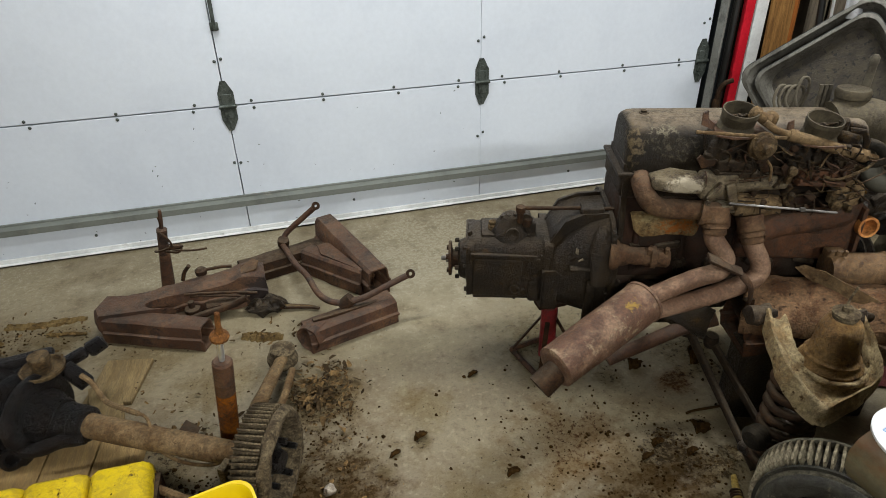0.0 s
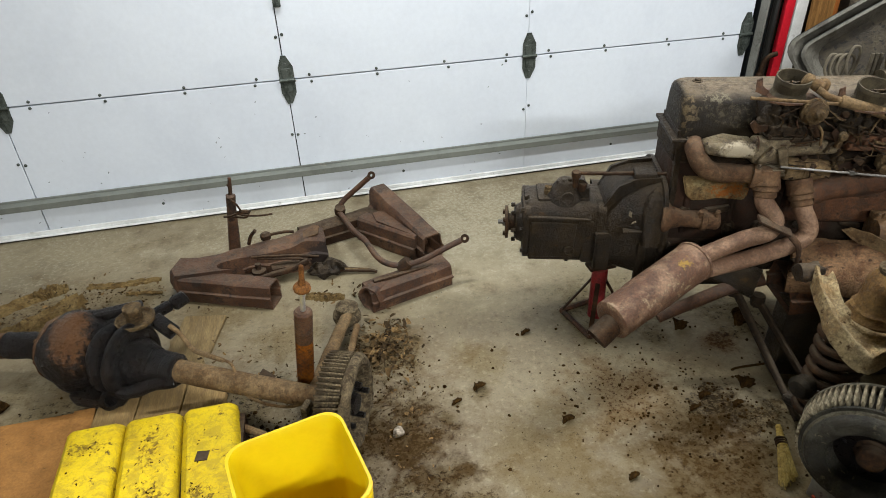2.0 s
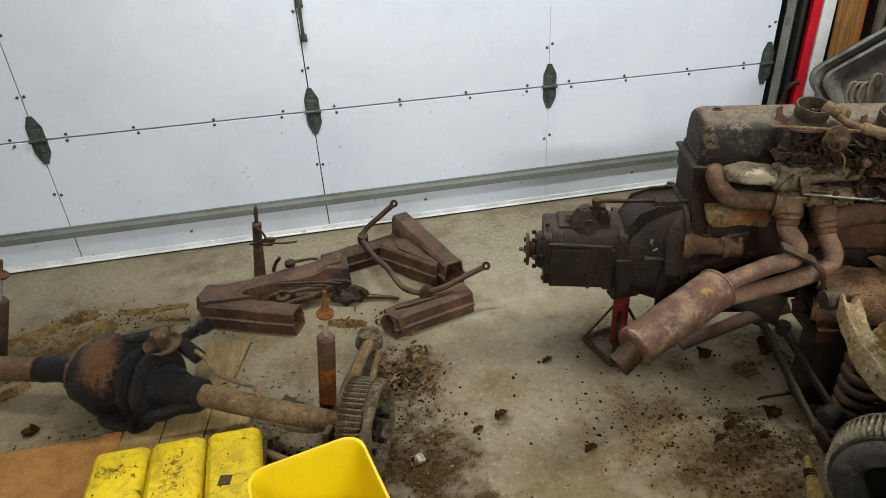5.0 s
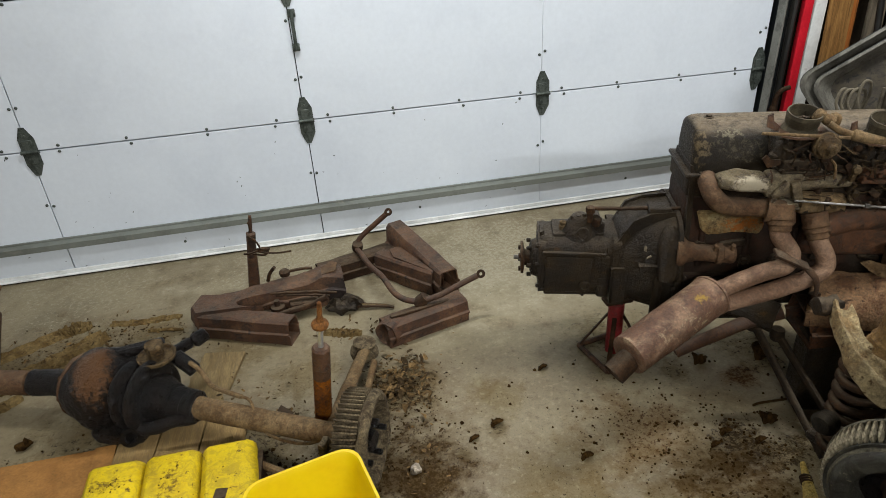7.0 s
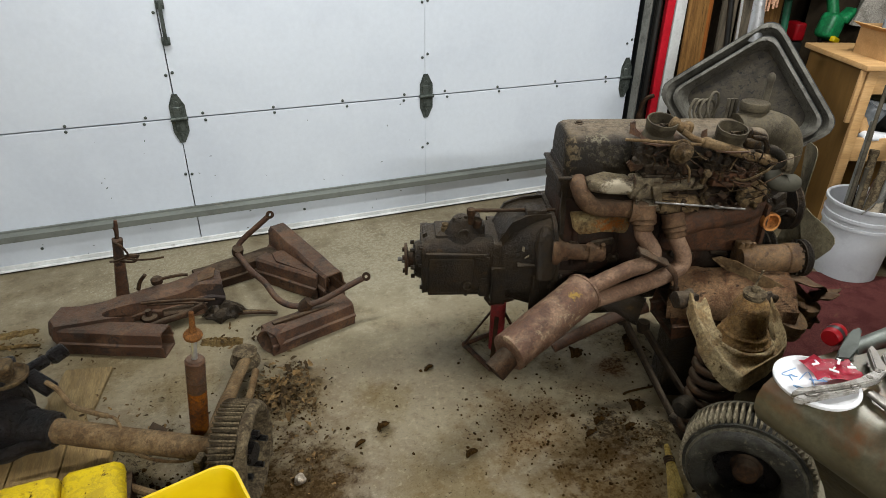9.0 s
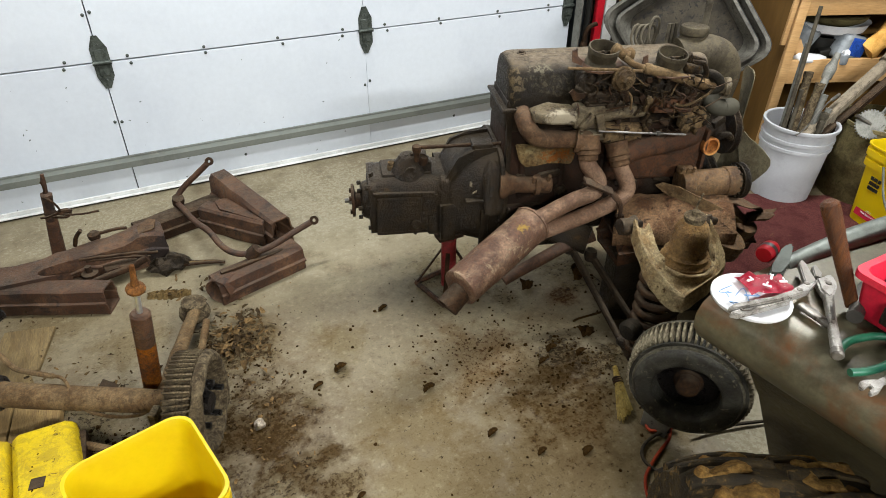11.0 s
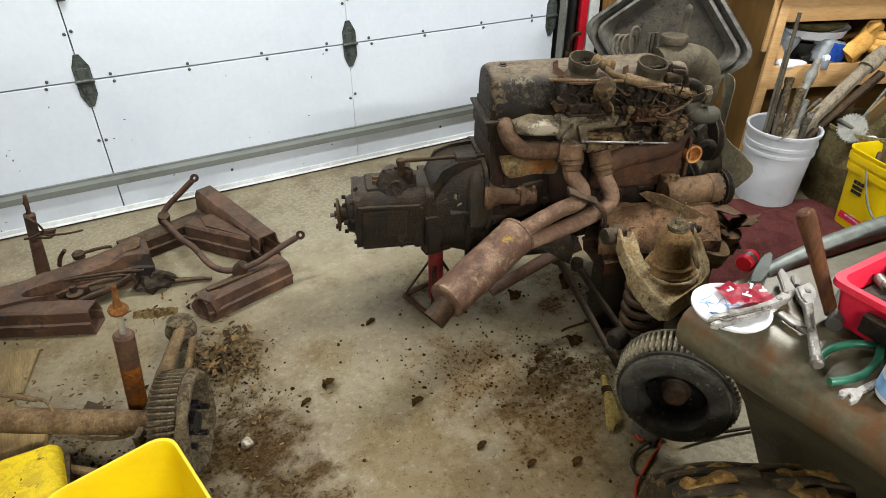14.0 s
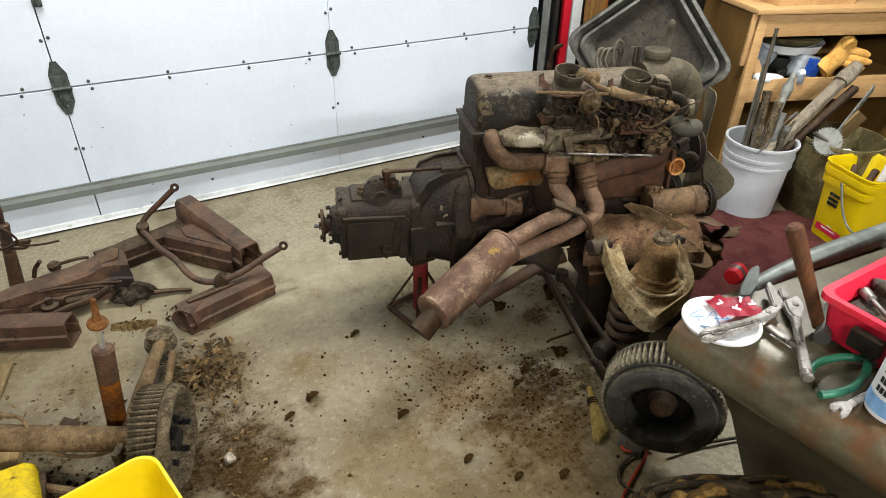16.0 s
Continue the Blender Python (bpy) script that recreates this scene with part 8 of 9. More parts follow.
STICKS = [
    ((-0.10, 0.02), (-0.112, 0.03, 0.88), 0.0085, lead_grey, "tall thin steel rod"), ((-0.085, 0.04), (-0.088, 0.05, 0.72), 0.011, galvanised, "galvanised threaded rod"), ((-0.06, 0.03), (-0.058, 0.06, 0.67), 0.008, timber_grey, "thin grey stick"),
    ((-0.06, -0.02), (-0.028, 0.04, 0.585), 0.018, drum_dirt, "dusty steel tube"), ((-0.09, -0.05), (0.018, 0.0, 0.540), 0.019, drum_dirt, "dirty tube with a rusty end"), ((-0.04, -0.06), (0.042, -0.02, 0.490), 0.016, galvanised, "galvanised tube"),
    ((0.0, -0.03), (0.055, 0.03, 0.455), 0.011, timber_grey, "grey stick"), ((-0.02, -0.07), (0.020, -0.07, 0.425), 0.016, lead_grey, "dull grey tube"), ((0.02, -0.06), (0.066, -0.05, 0.430), 0.013, galvanised, "galvanised tube"),
    ((0.05, 0.0), (0.09, 0.03, 0.45), 0.009, galvanised, "galvanised tube"), ((-0.075, 0.0), (-0.068, 0.02, 0.52), 0.009, lead_grey, "thin dusty rod"), ((-0.05, 0.02), (-0.045, 0.06, 0.50), 0.007, rust_dark, "rusty rod"),
    ((0.04, 0.05), (0.10, 0.07, 0.42), 0.011, rust_brown, "rusty tube"), ((0.0, 0.0), (0.03, -0.01, 0.43), 0.014, aluminium, "dull alloy tube"), ((0.06, -0.05), (0.12, -0.06, 0.41), 0.008, timber_grey, "thin grey stick"), ((-0.05, -0.08), (-0.01, -0.09, 0.40), 0.012, lead_grey, "dull grey tube")]
for (bx, by), (tx, ty, tz), r, mat, label in STICKS:
    bm = rod(B(), (3.28 + bx, 1.84 + by, 0.013), (3.28 + tx, 1.84 + ty, tz), r, seg=12)
    if r > 0.012:
        lathe(bm, (3.28 + tx, 1.84 + ty, tz), Vector((tx - bx, ty - by, tz)), [(r * 1.15, -0.02), (r * 1.15, 0.004), (r * 0.7, 0.004), (r * 0.7, -0.01)], 12)
    solo("metal_rod", rough_up(bm, 0.001, 30), mat, label + " standing in the grey pail", "rod", group="rods in the pail")
bm = B()
a, b = Vector((3.225, 1.79, 0.30)), Vector((3.74, 1.80, 0.645))
d = (b - a)
m = Matrix.Translation((a + b) / 2) @ d.to_track_quat("Z", "Y").to_matrix().to_4x4()
bmesh.ops.create_cube(bm, size=1, matrix=m @ Matrix.Diagonal((0.05, 0.035, d.length, 1)))
bmesh.ops.bevel(bm, geom=list(bm.edges), offset=0.004, segments=2, affect="EDGES")
lathe(bm, b - d.normalized() * 0.09, d, [(0.036, 0), (0.038, 0.05), (0.034, 0.08), (0.03, 0.12)], 16)
solo("square_bar", rough_up(bm, 0.002, 30), timber_grey, "heavy grey square bar with clamp leaning from the pail", "bar")
a, b = Vector((3.29, 1.77, 0.28)), Vector((3.74, 1.76, 0.57))
bm = B()
m = Matrix.Translation((a + b) / 2) @ (b - a).to_track_quat("Z", "Y").to_matrix().to_4x4()
bmesh.ops.create_cube(bm, size=1, matrix=m @ Matrix.Diagonal((0.036, 0.03, (b - a).length, 1)))
bmesh.ops.bevel(bm, geom=list(bm.edges), offset=0.004, segments=2, affect="EDGES")
solo("square_bar", rough_up(bm, 0.002, 30), rust_dark, "dark brown square bar leaning from the pail", "bar")
bm = rod(B(), (3.30, 1.86, 0.26), (3.48, 1.93, 0.56), 0.022, 0.016, 14)
lathe(bm, (3.48, 1.93, 0.56), (0.3, 0.1, 0.6), [(0.022, -0.05), (0.026, 0.0), (0.016, 0.03), (0.014, 0.07)], 14)
solo("metal_rod", bm, galvanised, "thick grey tube with a stepped end", "rod", group="rods in the pail")
bm = tube(B(), [(3.115, 1.75, 0.36), (3.17, 1.75, 0.40), (3.27, 1.77, 0.46), (3.31, 1.78, 0.475), (3.40, 1.80, 0.49)], 0.0035, 6)
lathe(bm, (3.33, 1.785, 0.478), (1, 0.2, 0.15), [(0.004, 0), (0.008, 0.008), (0.008, 0.07), (0.004, 0.076)], 10)
solo("wire", bm, steel, "bent steel wire across the pail", "wire")

gear = thing("chain_wheel", "white toothed chain wheel on the metal can", "gear", pose(3.44, 1.64, 0.40, 62, 0, -40))
bm = lathe(B(), (0, 0, 0), (0, 0, 1), [(0.06, -0.003), (0.06, 0.003), (0.03, 0.004), (0.0, 0.004)], 40)
for k in range(30):
    a = 2 * math.pi * k / 30
    box(bm, (0.062 * math.cos(a), 0.062 * math.sin(a), 0), (0.008, 0.006, 0.005), (0, 0, math.degrees(a)))
part("toothed_disc", bm, galvanised, gear)
part("crank", rod(B(), (0, 0, 0), (-0.07, 0.03, 0.02), 0.008, seg=10), steel, gear)
bm = B()
a, b = Vector((3.52, 1.66, 0.40)), Vector((3.86, 1.74, 0.56))
m = Matrix.Translation((a + b) / 2) @ (b - a).to_track_quat("Z", "Y").to_matrix().to_4x4()
bmesh.ops.create_cube(bm, size=1, matrix=m @ Matrix.Diagonal((0.008, 0.035, (b - a).length, 1)))
for k in range(6):
    p = a + (b - a) * (0.12 + 0.15 * k)
    box(bm, p + Vector((-0.004, -0.003, 0.004)), (0.012, 0.008, 0.008), (0, 30, 20))
solo("slotted_bracket", bm, galvanised, "slotted grey steel bracket strip", "bracket")
bm = box(B(), (3.66, 1.68, 0.42), (0.16, 0.012, 0.14), (20, 25, 10), 0.002)
solo("scrap_panel", bm, plank_grey, "pale scrap wood offcut in the metal can", "offcut")

litter = litter_pail(pose(3.433, 1.41, 0, 0, 0, -14) @ Matrix.Diagonal((1.06, 1.06, 1.0, 1)), "yellow square plastic pail with printed label, holding scrap")
arch = [(0.066, 0.0)] + [(0.066 * math.cos(radians(a)), 0.022 + 0.038 * math.sin(radians(a))) for a in range(0, 181, 15)] + [(-0.066, 0.0)]
LABEL = Matrix.Translation((-0.1075, 0.0, 0.045)) @ Matrix(((0, 0, -1, 0), (-1, 0, 0, 0), (0, 1, 0, 0), (0, 0, 0, 1))) @ Matrix.Rotation(radians(-2.9), 4, "X")
part("red_label", plate(B(), arch, 0.002, LABEL), red_print, litter, "red arched printed label")
for word, size, up in (("24/7", 0.017, 0.034), ("PERFORMANCE", 0.0105, 0.018)):
    curve = bpy.data.curves.new("label_text", "FONT")
    curve.body, curve.size, curve.align_x, curve.extrude = word, size, "CENTER", 0.0004
    words = new("label_text", curve)
    words.parent, words.matrix_local = litter, LABEL @ Matrix.Translation((0, up, 0.0026))
    curve.materials.append(white_plastic)
bm = B()
for z, ws in ((0.235, (0.018, 0.02, 0.016)), (0.212, (0.014, 0.012, 0.014, 0.012)), (0.190, (0.014, 0.014, 0.012, 0.013))):
    y = 0.045
    for w in ws:
        box(bm, (-0.1190 - (z - 0.19) * 0.05, y - w / 2, z), (0.003, w * 0.8, 0.015), (0, -2.5, 0))
        y -= w
part("print_bars", bm, black_print, litter, "dark printed bars")
tilt = thing("white_bracket", "white L-shaped metal shelf bracket standing in the yellow pail", "bracket", pose(3.47, 1.36, 0.36, 0, 0, -30))
part("upright", box(B(), (0, 0, 0.06), (0.05, 0.004, 0.22), (0, 8, 0), 0.001, 1), white_plastic, tilt)
part("shelf_leg", box(B(), (0.07, 0, -0.03), (0.16, 0.004, 0.05), (0, 4, 0), 0.001, 1), white_plastic, tilt)
bm = rod(B(), (-0.05, 0.04, 0.30), (0.0, 0.08, 0.335), 0.012, seg=10)
rod(bm, (0.0, 0.0, 0.28), (0.06, 0.03, 0.33), 0.015, seg=10)
box(bm, (0.03, -0.06, 0.30), (0.16, 0.03, 0.012), (0, -12, 30), 0.003)
part("scrap", bm, rust_brown, litter, "rusty scrap metal")
bm = plate(B(), [(0, 0), (0.02, 0), (0.02, 0.10), (0.13, 0.10), (0.13, 0.12), (0.0, 0.12)], 0.05, pose(3.48, 1.60, 0.37, 90, 180, 65))
solo("white_bracket", bm, white_plastic, "white painted angle bracket on the pail", "bracket")

# cabinet with open shelves
CAB = pose(3.325, 2.085, 0, 0, 0, -20)
cab = thing("cabinet", "open-fronted plywood cabinet with cluttered shelves", "cabinet", CAB)
W, D = 1.0, 0.47
part("side", box(B(), (0.012, D / 2, 0.4425), (0.024, D, 0.885), bevel=0.002, seg=1), cabinet_shade, cab, "brown plywood side, darkened for shade")
part("side", box(B(), (W - 0.012, D / 2, 0.4425), (0.024, D, 0.885), bevel=0.002, seg=1), cabinet_shade, cab, "brown plywood side, darkened for shade")
part("top", box(B(), (W / 2 - 0.01, D / 2 - 0.015, 0.897), (W + 0.04, D + 0.05, 0.024), bevel=0.003), cabinet_wood, cab)
part("top_rail", box(B(), (W / 2, -0.008, 0.832), (W, 0.02, 0.106), bevel=0.002), cabinet_wood, cab)
part("shelf_rail", box(B(), (W / 2, -0.008, 0.5175), (W, 0.02, 0.113), bevel=0.002), cabinet_wood, cab)
part("shelf", box(B(), (W / 2, D / 2, 0.54), (W - 0.05, D - 0.01, 0.018)), cabinet_shade, cab)
part("stile", box(B(), (0.02, -0.012, 0.4425), (0.045, 0.022, 0.885), bevel=0.002), cabinet_wood, cab)
part("stile", box(B(), (-0.022, -0.010, 0.765), (0.022, 0.016, 0.235), (0, 1, 0), 0.002), cabinet_wood, cab, "loose pale batten")
part("stile", box(B(), (W - 0.02, -0.012, 0.4425), (0.045, 0.022, 0.885), bevel=0.002), cabinet_wood, cab)
part("back", box(B(), (W / 2, D - 0.005, 0.4425), (W - 0.05, 0.01, 0.885)), cabinet_shade, cab)
part("bottom_shelf", box(B(), (W / 2, D / 2, 0.10), (W - 0.05, D - 0.01, 0.018)), cabinet_shade, cab)


def in_cab(x, y, z, rz=0):
    return CAB @ pose(x, y, z, 0, 0, rz)


SH = 0.55
pan = thing("pan_stack", "stacked grey and dark enamel pans", "pan", in_cab(0.33, 0.2, SH))
part("pan", lathe(B(), (0, 0, 0.10), (0, 0, 1), [(0.12, 0), (0.16, 0.02), (0.175, 0.06), (0.18, 0.062), (0.16, 0.055), (0.11, 0.01), (0, 0.008)], 36), white_plastic, pan, "white rimmed pan")
part("pan", lathe(B(), (0, 0, 0.0), (0, 0, 1), [(0.10, 0), (0.13, 0.02), (0.15, 0.10), (0.155, 0.10), (0.13, 0.09), (0.0, 0.02)], 36), dark_paint, pan)
part("pan", lathe(B(), (0, 0, 0.145), (0, 0, 1), [(0.11, 0), (0.15, 0.02), (0.165, 0.045), (0.0, 0.05)], 36), can_drab, pan, "dark lidded pan")
solo("clear_jar", lathe(B(), (0, 0, 0), (0.35, -0.2, 1), [(0.05, 0), (0.055, 0.02), (0.06, 0.15), (0.055, 0.16), (0.05, 0.155), (0.0, 0.15)], 28), clear_plastic, "clear plastic jar tipped on the shelf", "jar", in_cab(0.11, 0.12, SH))
bm = box(B(), (0, 0, 0.02), (0.16, 0.07, 0.04), (0, 8, 0), 0.018, 4)
solo("white_bag", rough_up(bm, 0.008, 25), white_plastic, "folded white plastic bag on the shelf", "bag", in_cab(0.16, 0.02, SH, 6))
bm = box(B(), (0, 0, 0.05), (0.05, 0.05, 0.13), (0, -35, 10), 0.01)
solo("scrub_block", bm, box_card, "tan foam block on the shelf", "block", in_cab(0.10, 0.05, SH))
bag = thing("parts_bag", "clear plastic bag with blue printing", "bag", in_cab(0.36, 0.05, SH, 12))
bm = box(B(), (0, 0, 0.06), (0.16, 0.08, 0.12), (0, 12, 0), 0.03, 4)
part("film", rough_up(bm, 0.014, 22), clear_plastic, bag)
bm = box(B(), (0.01, -0.043, 0.065), (0.10, 0.012, 0.08), (0, 12, 0), 0.004)
part("blue_print", rough_up(bm, 0.008, 22), blue_cloth, bag, "blue printed patch")
bottle = thing("squeeze_bottle", "small clear bottle with white cap", "bottle", in_cab(0.31, -0.01, SH))
part("body", lathe(B(), (0, 0, 0), (0, 0, 1), [(0.02, 0), (0.022, 0.004), (0.022, 0.045), (0.012, 0.055)], 20), clear_plastic, bottle)
part("cap", lathe(B(), (0, 0, 0.052), (0, -1, 0.4), [(0.015, -0.008), (0.015, 0.014), (0.0, 0.015)], 18), white_plastic, bottle)
bm = B()
rows = []
for f, w, h, y, z in ((0.0, 0.055, 0.020, -0.06, 0.05), (0.12, 0.062, 0.026, -0.055, 0.065), (0.3, 0.056, 0.028, -0.045, 0.10), (0.5, 0.060, 0.032, -0.03, 0.135), (0.7, 0.066, 0.030, -0.02, 0.16), (0.9, 0.056, 0.024, -0.01, 0.18), (1.0, 0.030, 0.012, 0.0, 0.19)):
    rows.append([Vector((-0.07 + 0.17 * f + w * math.cos(a) * 0.55, y + h * math.sin(a), z + w * math.cos(a) * -0.8 + 0.006 * math.sin(3 * a + 5 * f))) for a in [2 * math.pi * i / 18 for i in range(18)]])
loft(bm, rows)
for p, q, r in (((0.05, -0.03, 0.15), (0.16, -0.06, 0.13), 0.020), ((0.06, -0.03, 0.12), (0.17, -0.07, 0.095), 0.021), ((0.03, -0.03, 0.10), (0.14, -0.08, 0.06), 0.021), ((0.0, -0.04, 0.16), (0.03, -0.06, 0.215), 0.020)):
    lathe(bm, p, Vector(q) - Vector(p), [(r * 0.9, 0), (r, 0.03), (r * 0.95, (Vector(q) - Vector(p)).length * 0.8), (r * 0.5, (Vector(q) - Vector(p)).length)], 12)
solo("work_glove", rough_up(rough_up(bm, 0.010, 14), 0.003, 50), glove_yellow, "tan-yellow leather work glove on the shelf", "glove", in_cab(0.50, 0.06, SH - 0.005))
bm = B()
for k in range(9):
    box(bm, (random.uniform(0.1, 0.85), random.uniform(0.1, 0.35), SH + 0.025), (random.uniform(0.04, 0.1), 0.06, random.uniform(0.03, 0.08)), (random.uniform(-20, 20), random.uniform(-20, 20), random.uniform(0, 90)), 0.006)
solo("shelf_clutter", bm, dark_paint, "dark jumbled odds and ends on the shelf", "clutter", CAB, kind="stuff")

crate = thing("cardboard_box", "open brown cardboard box of bottles on the cabinet", "box", in_cab(0.30, 0.13, 0.909, 4))
part("front", box(B(), (0, -0.10, 0.065), (0.42, 0.005, 0.13)), box_card, crate)
part("rear", box(B(), (0, 0.14, 0.065), (0.42, 0.005, 0.13)), box_card, crate)
part("end", box(B(), (-0.21, 0.02, 0.065), (0.005, 0.24, 0.13)), box_card, crate)
part("end", box(B(), (0.21, 0.02, 0.065), (0.005, 0.24, 0.13)), box_card, crate)
part("floor", box(B(), (0, 0.02, 0.004), (0.42, 0.24, 0.006)), box_card, crate)
part("flap", box(B(), (-0.235, 0.02, 0.13), (0.06, 0.23, 0.004), (0, 25, 0)), box_card, crate)
part("printed_mark", lathe(B(), (0.10, -0.1035, 0.06), (0, -1, 0), [(0.026, 0), (0.026, 0.001), (0.018, 0.001), (0.018, 0)], 16), rust_dark, crate, "dark printed ring mark")


def bottle_of(x, y, r, h, mat, cap, label, band=None):
    t = thing("bottle", label, "bottle", in_cab(0.30 + x, 0.13 + y, 0.917), "bottles in the box")
    part("body", lathe(B(), (0, 0, 0), (0, 0, 1), [(r * 0.95, 0), (r, 0.004), (r, h * 0.7), (r * 0.4, h * 0.82), (r * 0.35, h * 0.9)], 20), mat, t)
    part("cap", lathe(B(), (0, 0, h * 0.88), (0, 0, 1), [(r * 0.5, 0), (r * 0.5, h * 0.08), (r * 0.2, h * 0.1), (r * 0.12, h * 0.28)], 16), cap, t)
    if band:
        part("label_band", lathe(B(), (0, 0, 0), (0, 0, 1), [(r * 1.012, h * 0.3), (r * 1.012, h * 0.62)], 20, False), band, t)


bottle_of(-0.155, 0.02, 0.032, 0.22, clear_plastic, blue_cloth, "clear bottle with blue cap")
bottle_of(-0.075, 0.04, 0.028, 0.21, brown_bottle, white_plastic, "amber oil bottle with white nozzle")
bottle_of(-0.01, 0.08, 0.032, 0.22, black_print, white_plastic, "black bottle with white label", white_plastic)
bottle_of(0.055, 0.02, 0.034, 0.22, black_print, white_plastic, "black bottle with white label", white_plastic)
bottle_of(-0.11, 0.09, 0.03, 0.2, clear_plastic, green_paint, "clear bottle with green cap")
bm = box(B(), (0, 0, 0.085), (0.10, 0.03, 0.15), (0, 2, 0), 0.002)
carton = thing("carton", "small white carton with a red mark", "box", in_cab(0.165, 0.06, 0.917), "bottles in the box")
part("body", bm, white_plastic, carton)
part("red_mark", lathe(B(), (0.015, -0.0155, 0.13), (0, -1, 0), [(0.016, 0), (0.014, 0.001)], 16), red_print, carton)

# drain pan leaning on its corner behind the engine
PAN = Matrix.Translation((2.905, 2.31, 0.685)) @ Euler((radians(80), 0, radians(-48))).to_matrix().to_4x4() @ Matrix.Rotation(radians(40), 4, "Z") @ Matrix.Diagonal((1.17, 1.17, 1, 1))
drain = thing("drain_pan", "grey metal square pan standing on its corner, two nested", "pan", PAN, "drain pans")
bm = ring_loop(B(), [rect_ring(hx, hx, z, 0.05) for hx, z in ((0.17, -0.07), (0.178, -0.066), (0.196, 0.0), (0.208, 0.002), (0.21, 0.012), (0.20, 0.016), (0.194, 0.006), (0.172, -0.06), (0.16, -0.062))])
part("pan_wall", bm, tray_metal, drain)
part("pan_base", loft(B(), [rect_ring(0.172, 0.172, -0.068, 0.05), rect_ring(0.172, 0.172, -0.06, 0.05)]), tray_inside, drain, "stained grey base, darkened for the shade in the pan")
bm = ring_loop(B(), [rect_ring(hx, hx, z, 0.05) for hx, z in ((0.205, -0.03), (0.213, -0.028), (0.213, -0.016), (0.205, -0.014))])
part("rim_bead", bm, dark_paint, drain)
copy_thing(drain, Matrix.Translation((-0.002, 0.002, 0.004)) @ PAN @ Matrix.Translation((0, 0, -0.016)))
solo("pan_prop", box(B(), (2.95, 2.36, 0.20), (0.10, 0.10, 0.40), (0, 0, -40), 0.004), wall_dark, "dark block the pan leans on", "block")
bm = lathe(B(), (2.955, 2.40, 0.975), (-0.10, 0.02, 1), [(0.034, 0), (0.033, 0.03), (0.024, 0.18), (0.02, 0.21), (0.0, 0.212)], 24)
solo("metal_funnel", bm, aluminium, "bright metal funnel tube above the pan", "funnel", None)

# things hanging in the dark corner
mop = thing("rope_mop", "tan cotton mop head hanging in the corner", "mop", pose(3.32, 2.72, 0))
bm = B()
for k in range(34):
    x, y = random.uniform(-0.06, 0.06), random.uniform(-0.03, 0.03)
    tube(bm, [(x * 0.3, y * 0.3, 1.35), (x * 0.8, y, 1.22), (x, y * 1.2, 1.08 + random.uniform(-0.05, 0.06))], 0.006, 6, 4)
part("strands", bm, tan_rope, mop)
part("mop_handle", rod(B(), (0, 0.0, 1.3), (0.02, 0.40, 2.4), 0.012, seg=10), timber_tan, mop)
tool = thing("garden_tool", "green and yellow power tool hanging in the corner", "power tool", pose(3.92, 2.80, 0))
bm = box(B(), (0, 0, 0.92), (0.13, 0.10, 0.14), (0, 20, 10), 0.03, 3)
box(bm, (0.08, -0.02, 0.98), (0.10, 0.07, 0.05), (0, -30, 10), 0.015, 3)
rod(bm, (0.0, 0.0, 0.98), (-0.02, 0.05, 1.15), 0.03)
part("casing", bm, green_paint, tool)
part("badge", box(B(), (-0.01, -0.06, 0.86), (0.06, 0.03, 0.03), (0, 20, 10), 0.006), yellow_plastic, tool)
part("shaft", rod(B(), (-0.02, 0.02, 0.86), (-0.03, 0.05, 0.05), 0.016, seg=12), dark_paint, tool)
part("foot", box(B(), (-0.03, 0.05, 0.03), (0.16, 0.14, 0.06), (0, 0, 10), 0.012), dark_paint, tool)
case = thing("red_case", "tall narrow dark case with a dull red top in the corner", "case", pose(3.76, 2.88, 0, 0, 0, -15))
part("body", box(B(), (0, 0, 0.42), (0.06, 0.10, 0.84), bevel=0.008), dark_paint, case)
part("top", box(B(), (0, 0, 0.893), (0.064, 0.104, 0.10), bevel=0.015, seg=3), dull_red, case, "dull red plastic top")
bm = B()
rows = []
for k in range(8):
    f = k / 7
    rows.append([Vector((4.12 + (0.05 + 0.10 * f) * math.cos(a) * (1 + 0.25 * math.sin(3 * a + 4 * f)), 2.70 + (0.03 + 0.05 * f) * math.sin(a), 1.45 - 0.50 * f)) for a in [2 * math.pi * i / 22 for i in range(22)]])
loft(bm, rows)
solo("work_coat", rough_up(bm, 0.02, 9), drab_cloth, "crumpled grey work coat hanging on a hook", "coat")
solo("coat_rack", rod(B(), (3.6, 2.72, 1.46), (4.7, 2.72, 1.46), 0.02, seg=10), timber_tan, "wooden hanging rail in the corner", "rail")
solo("shelf_bracket", box(B(), (4.1, 3.0, 1.30), (1.3, 0.5, 0.02)), timber_tan, "wooden wall shelf in the corner", "shelf")
solo("dark_cabinet", box(B(), (4.55, 2.90, 0.55), (0.9, 0.45, 1.1), bevel=0.01), wall_dark, "dark storage chest in the corner", "chest")
bm = rod(B(), (3.66, 2.78, 0.0), (3.62, 2.9, 1.5), 0.02, seg=10)
solo("green_pole", bm, green_grip, "dull green pole standing in the corner", "pole")
bm = box(B(), (3.55, 2.80, 1.13), (0.16, 0.10, 0.10), (0, 0, 10), 0.01)
solo("seed_bag", rough_up(bm, 0.012, 15), box_card, "tan paper packet on a nail", "packet")

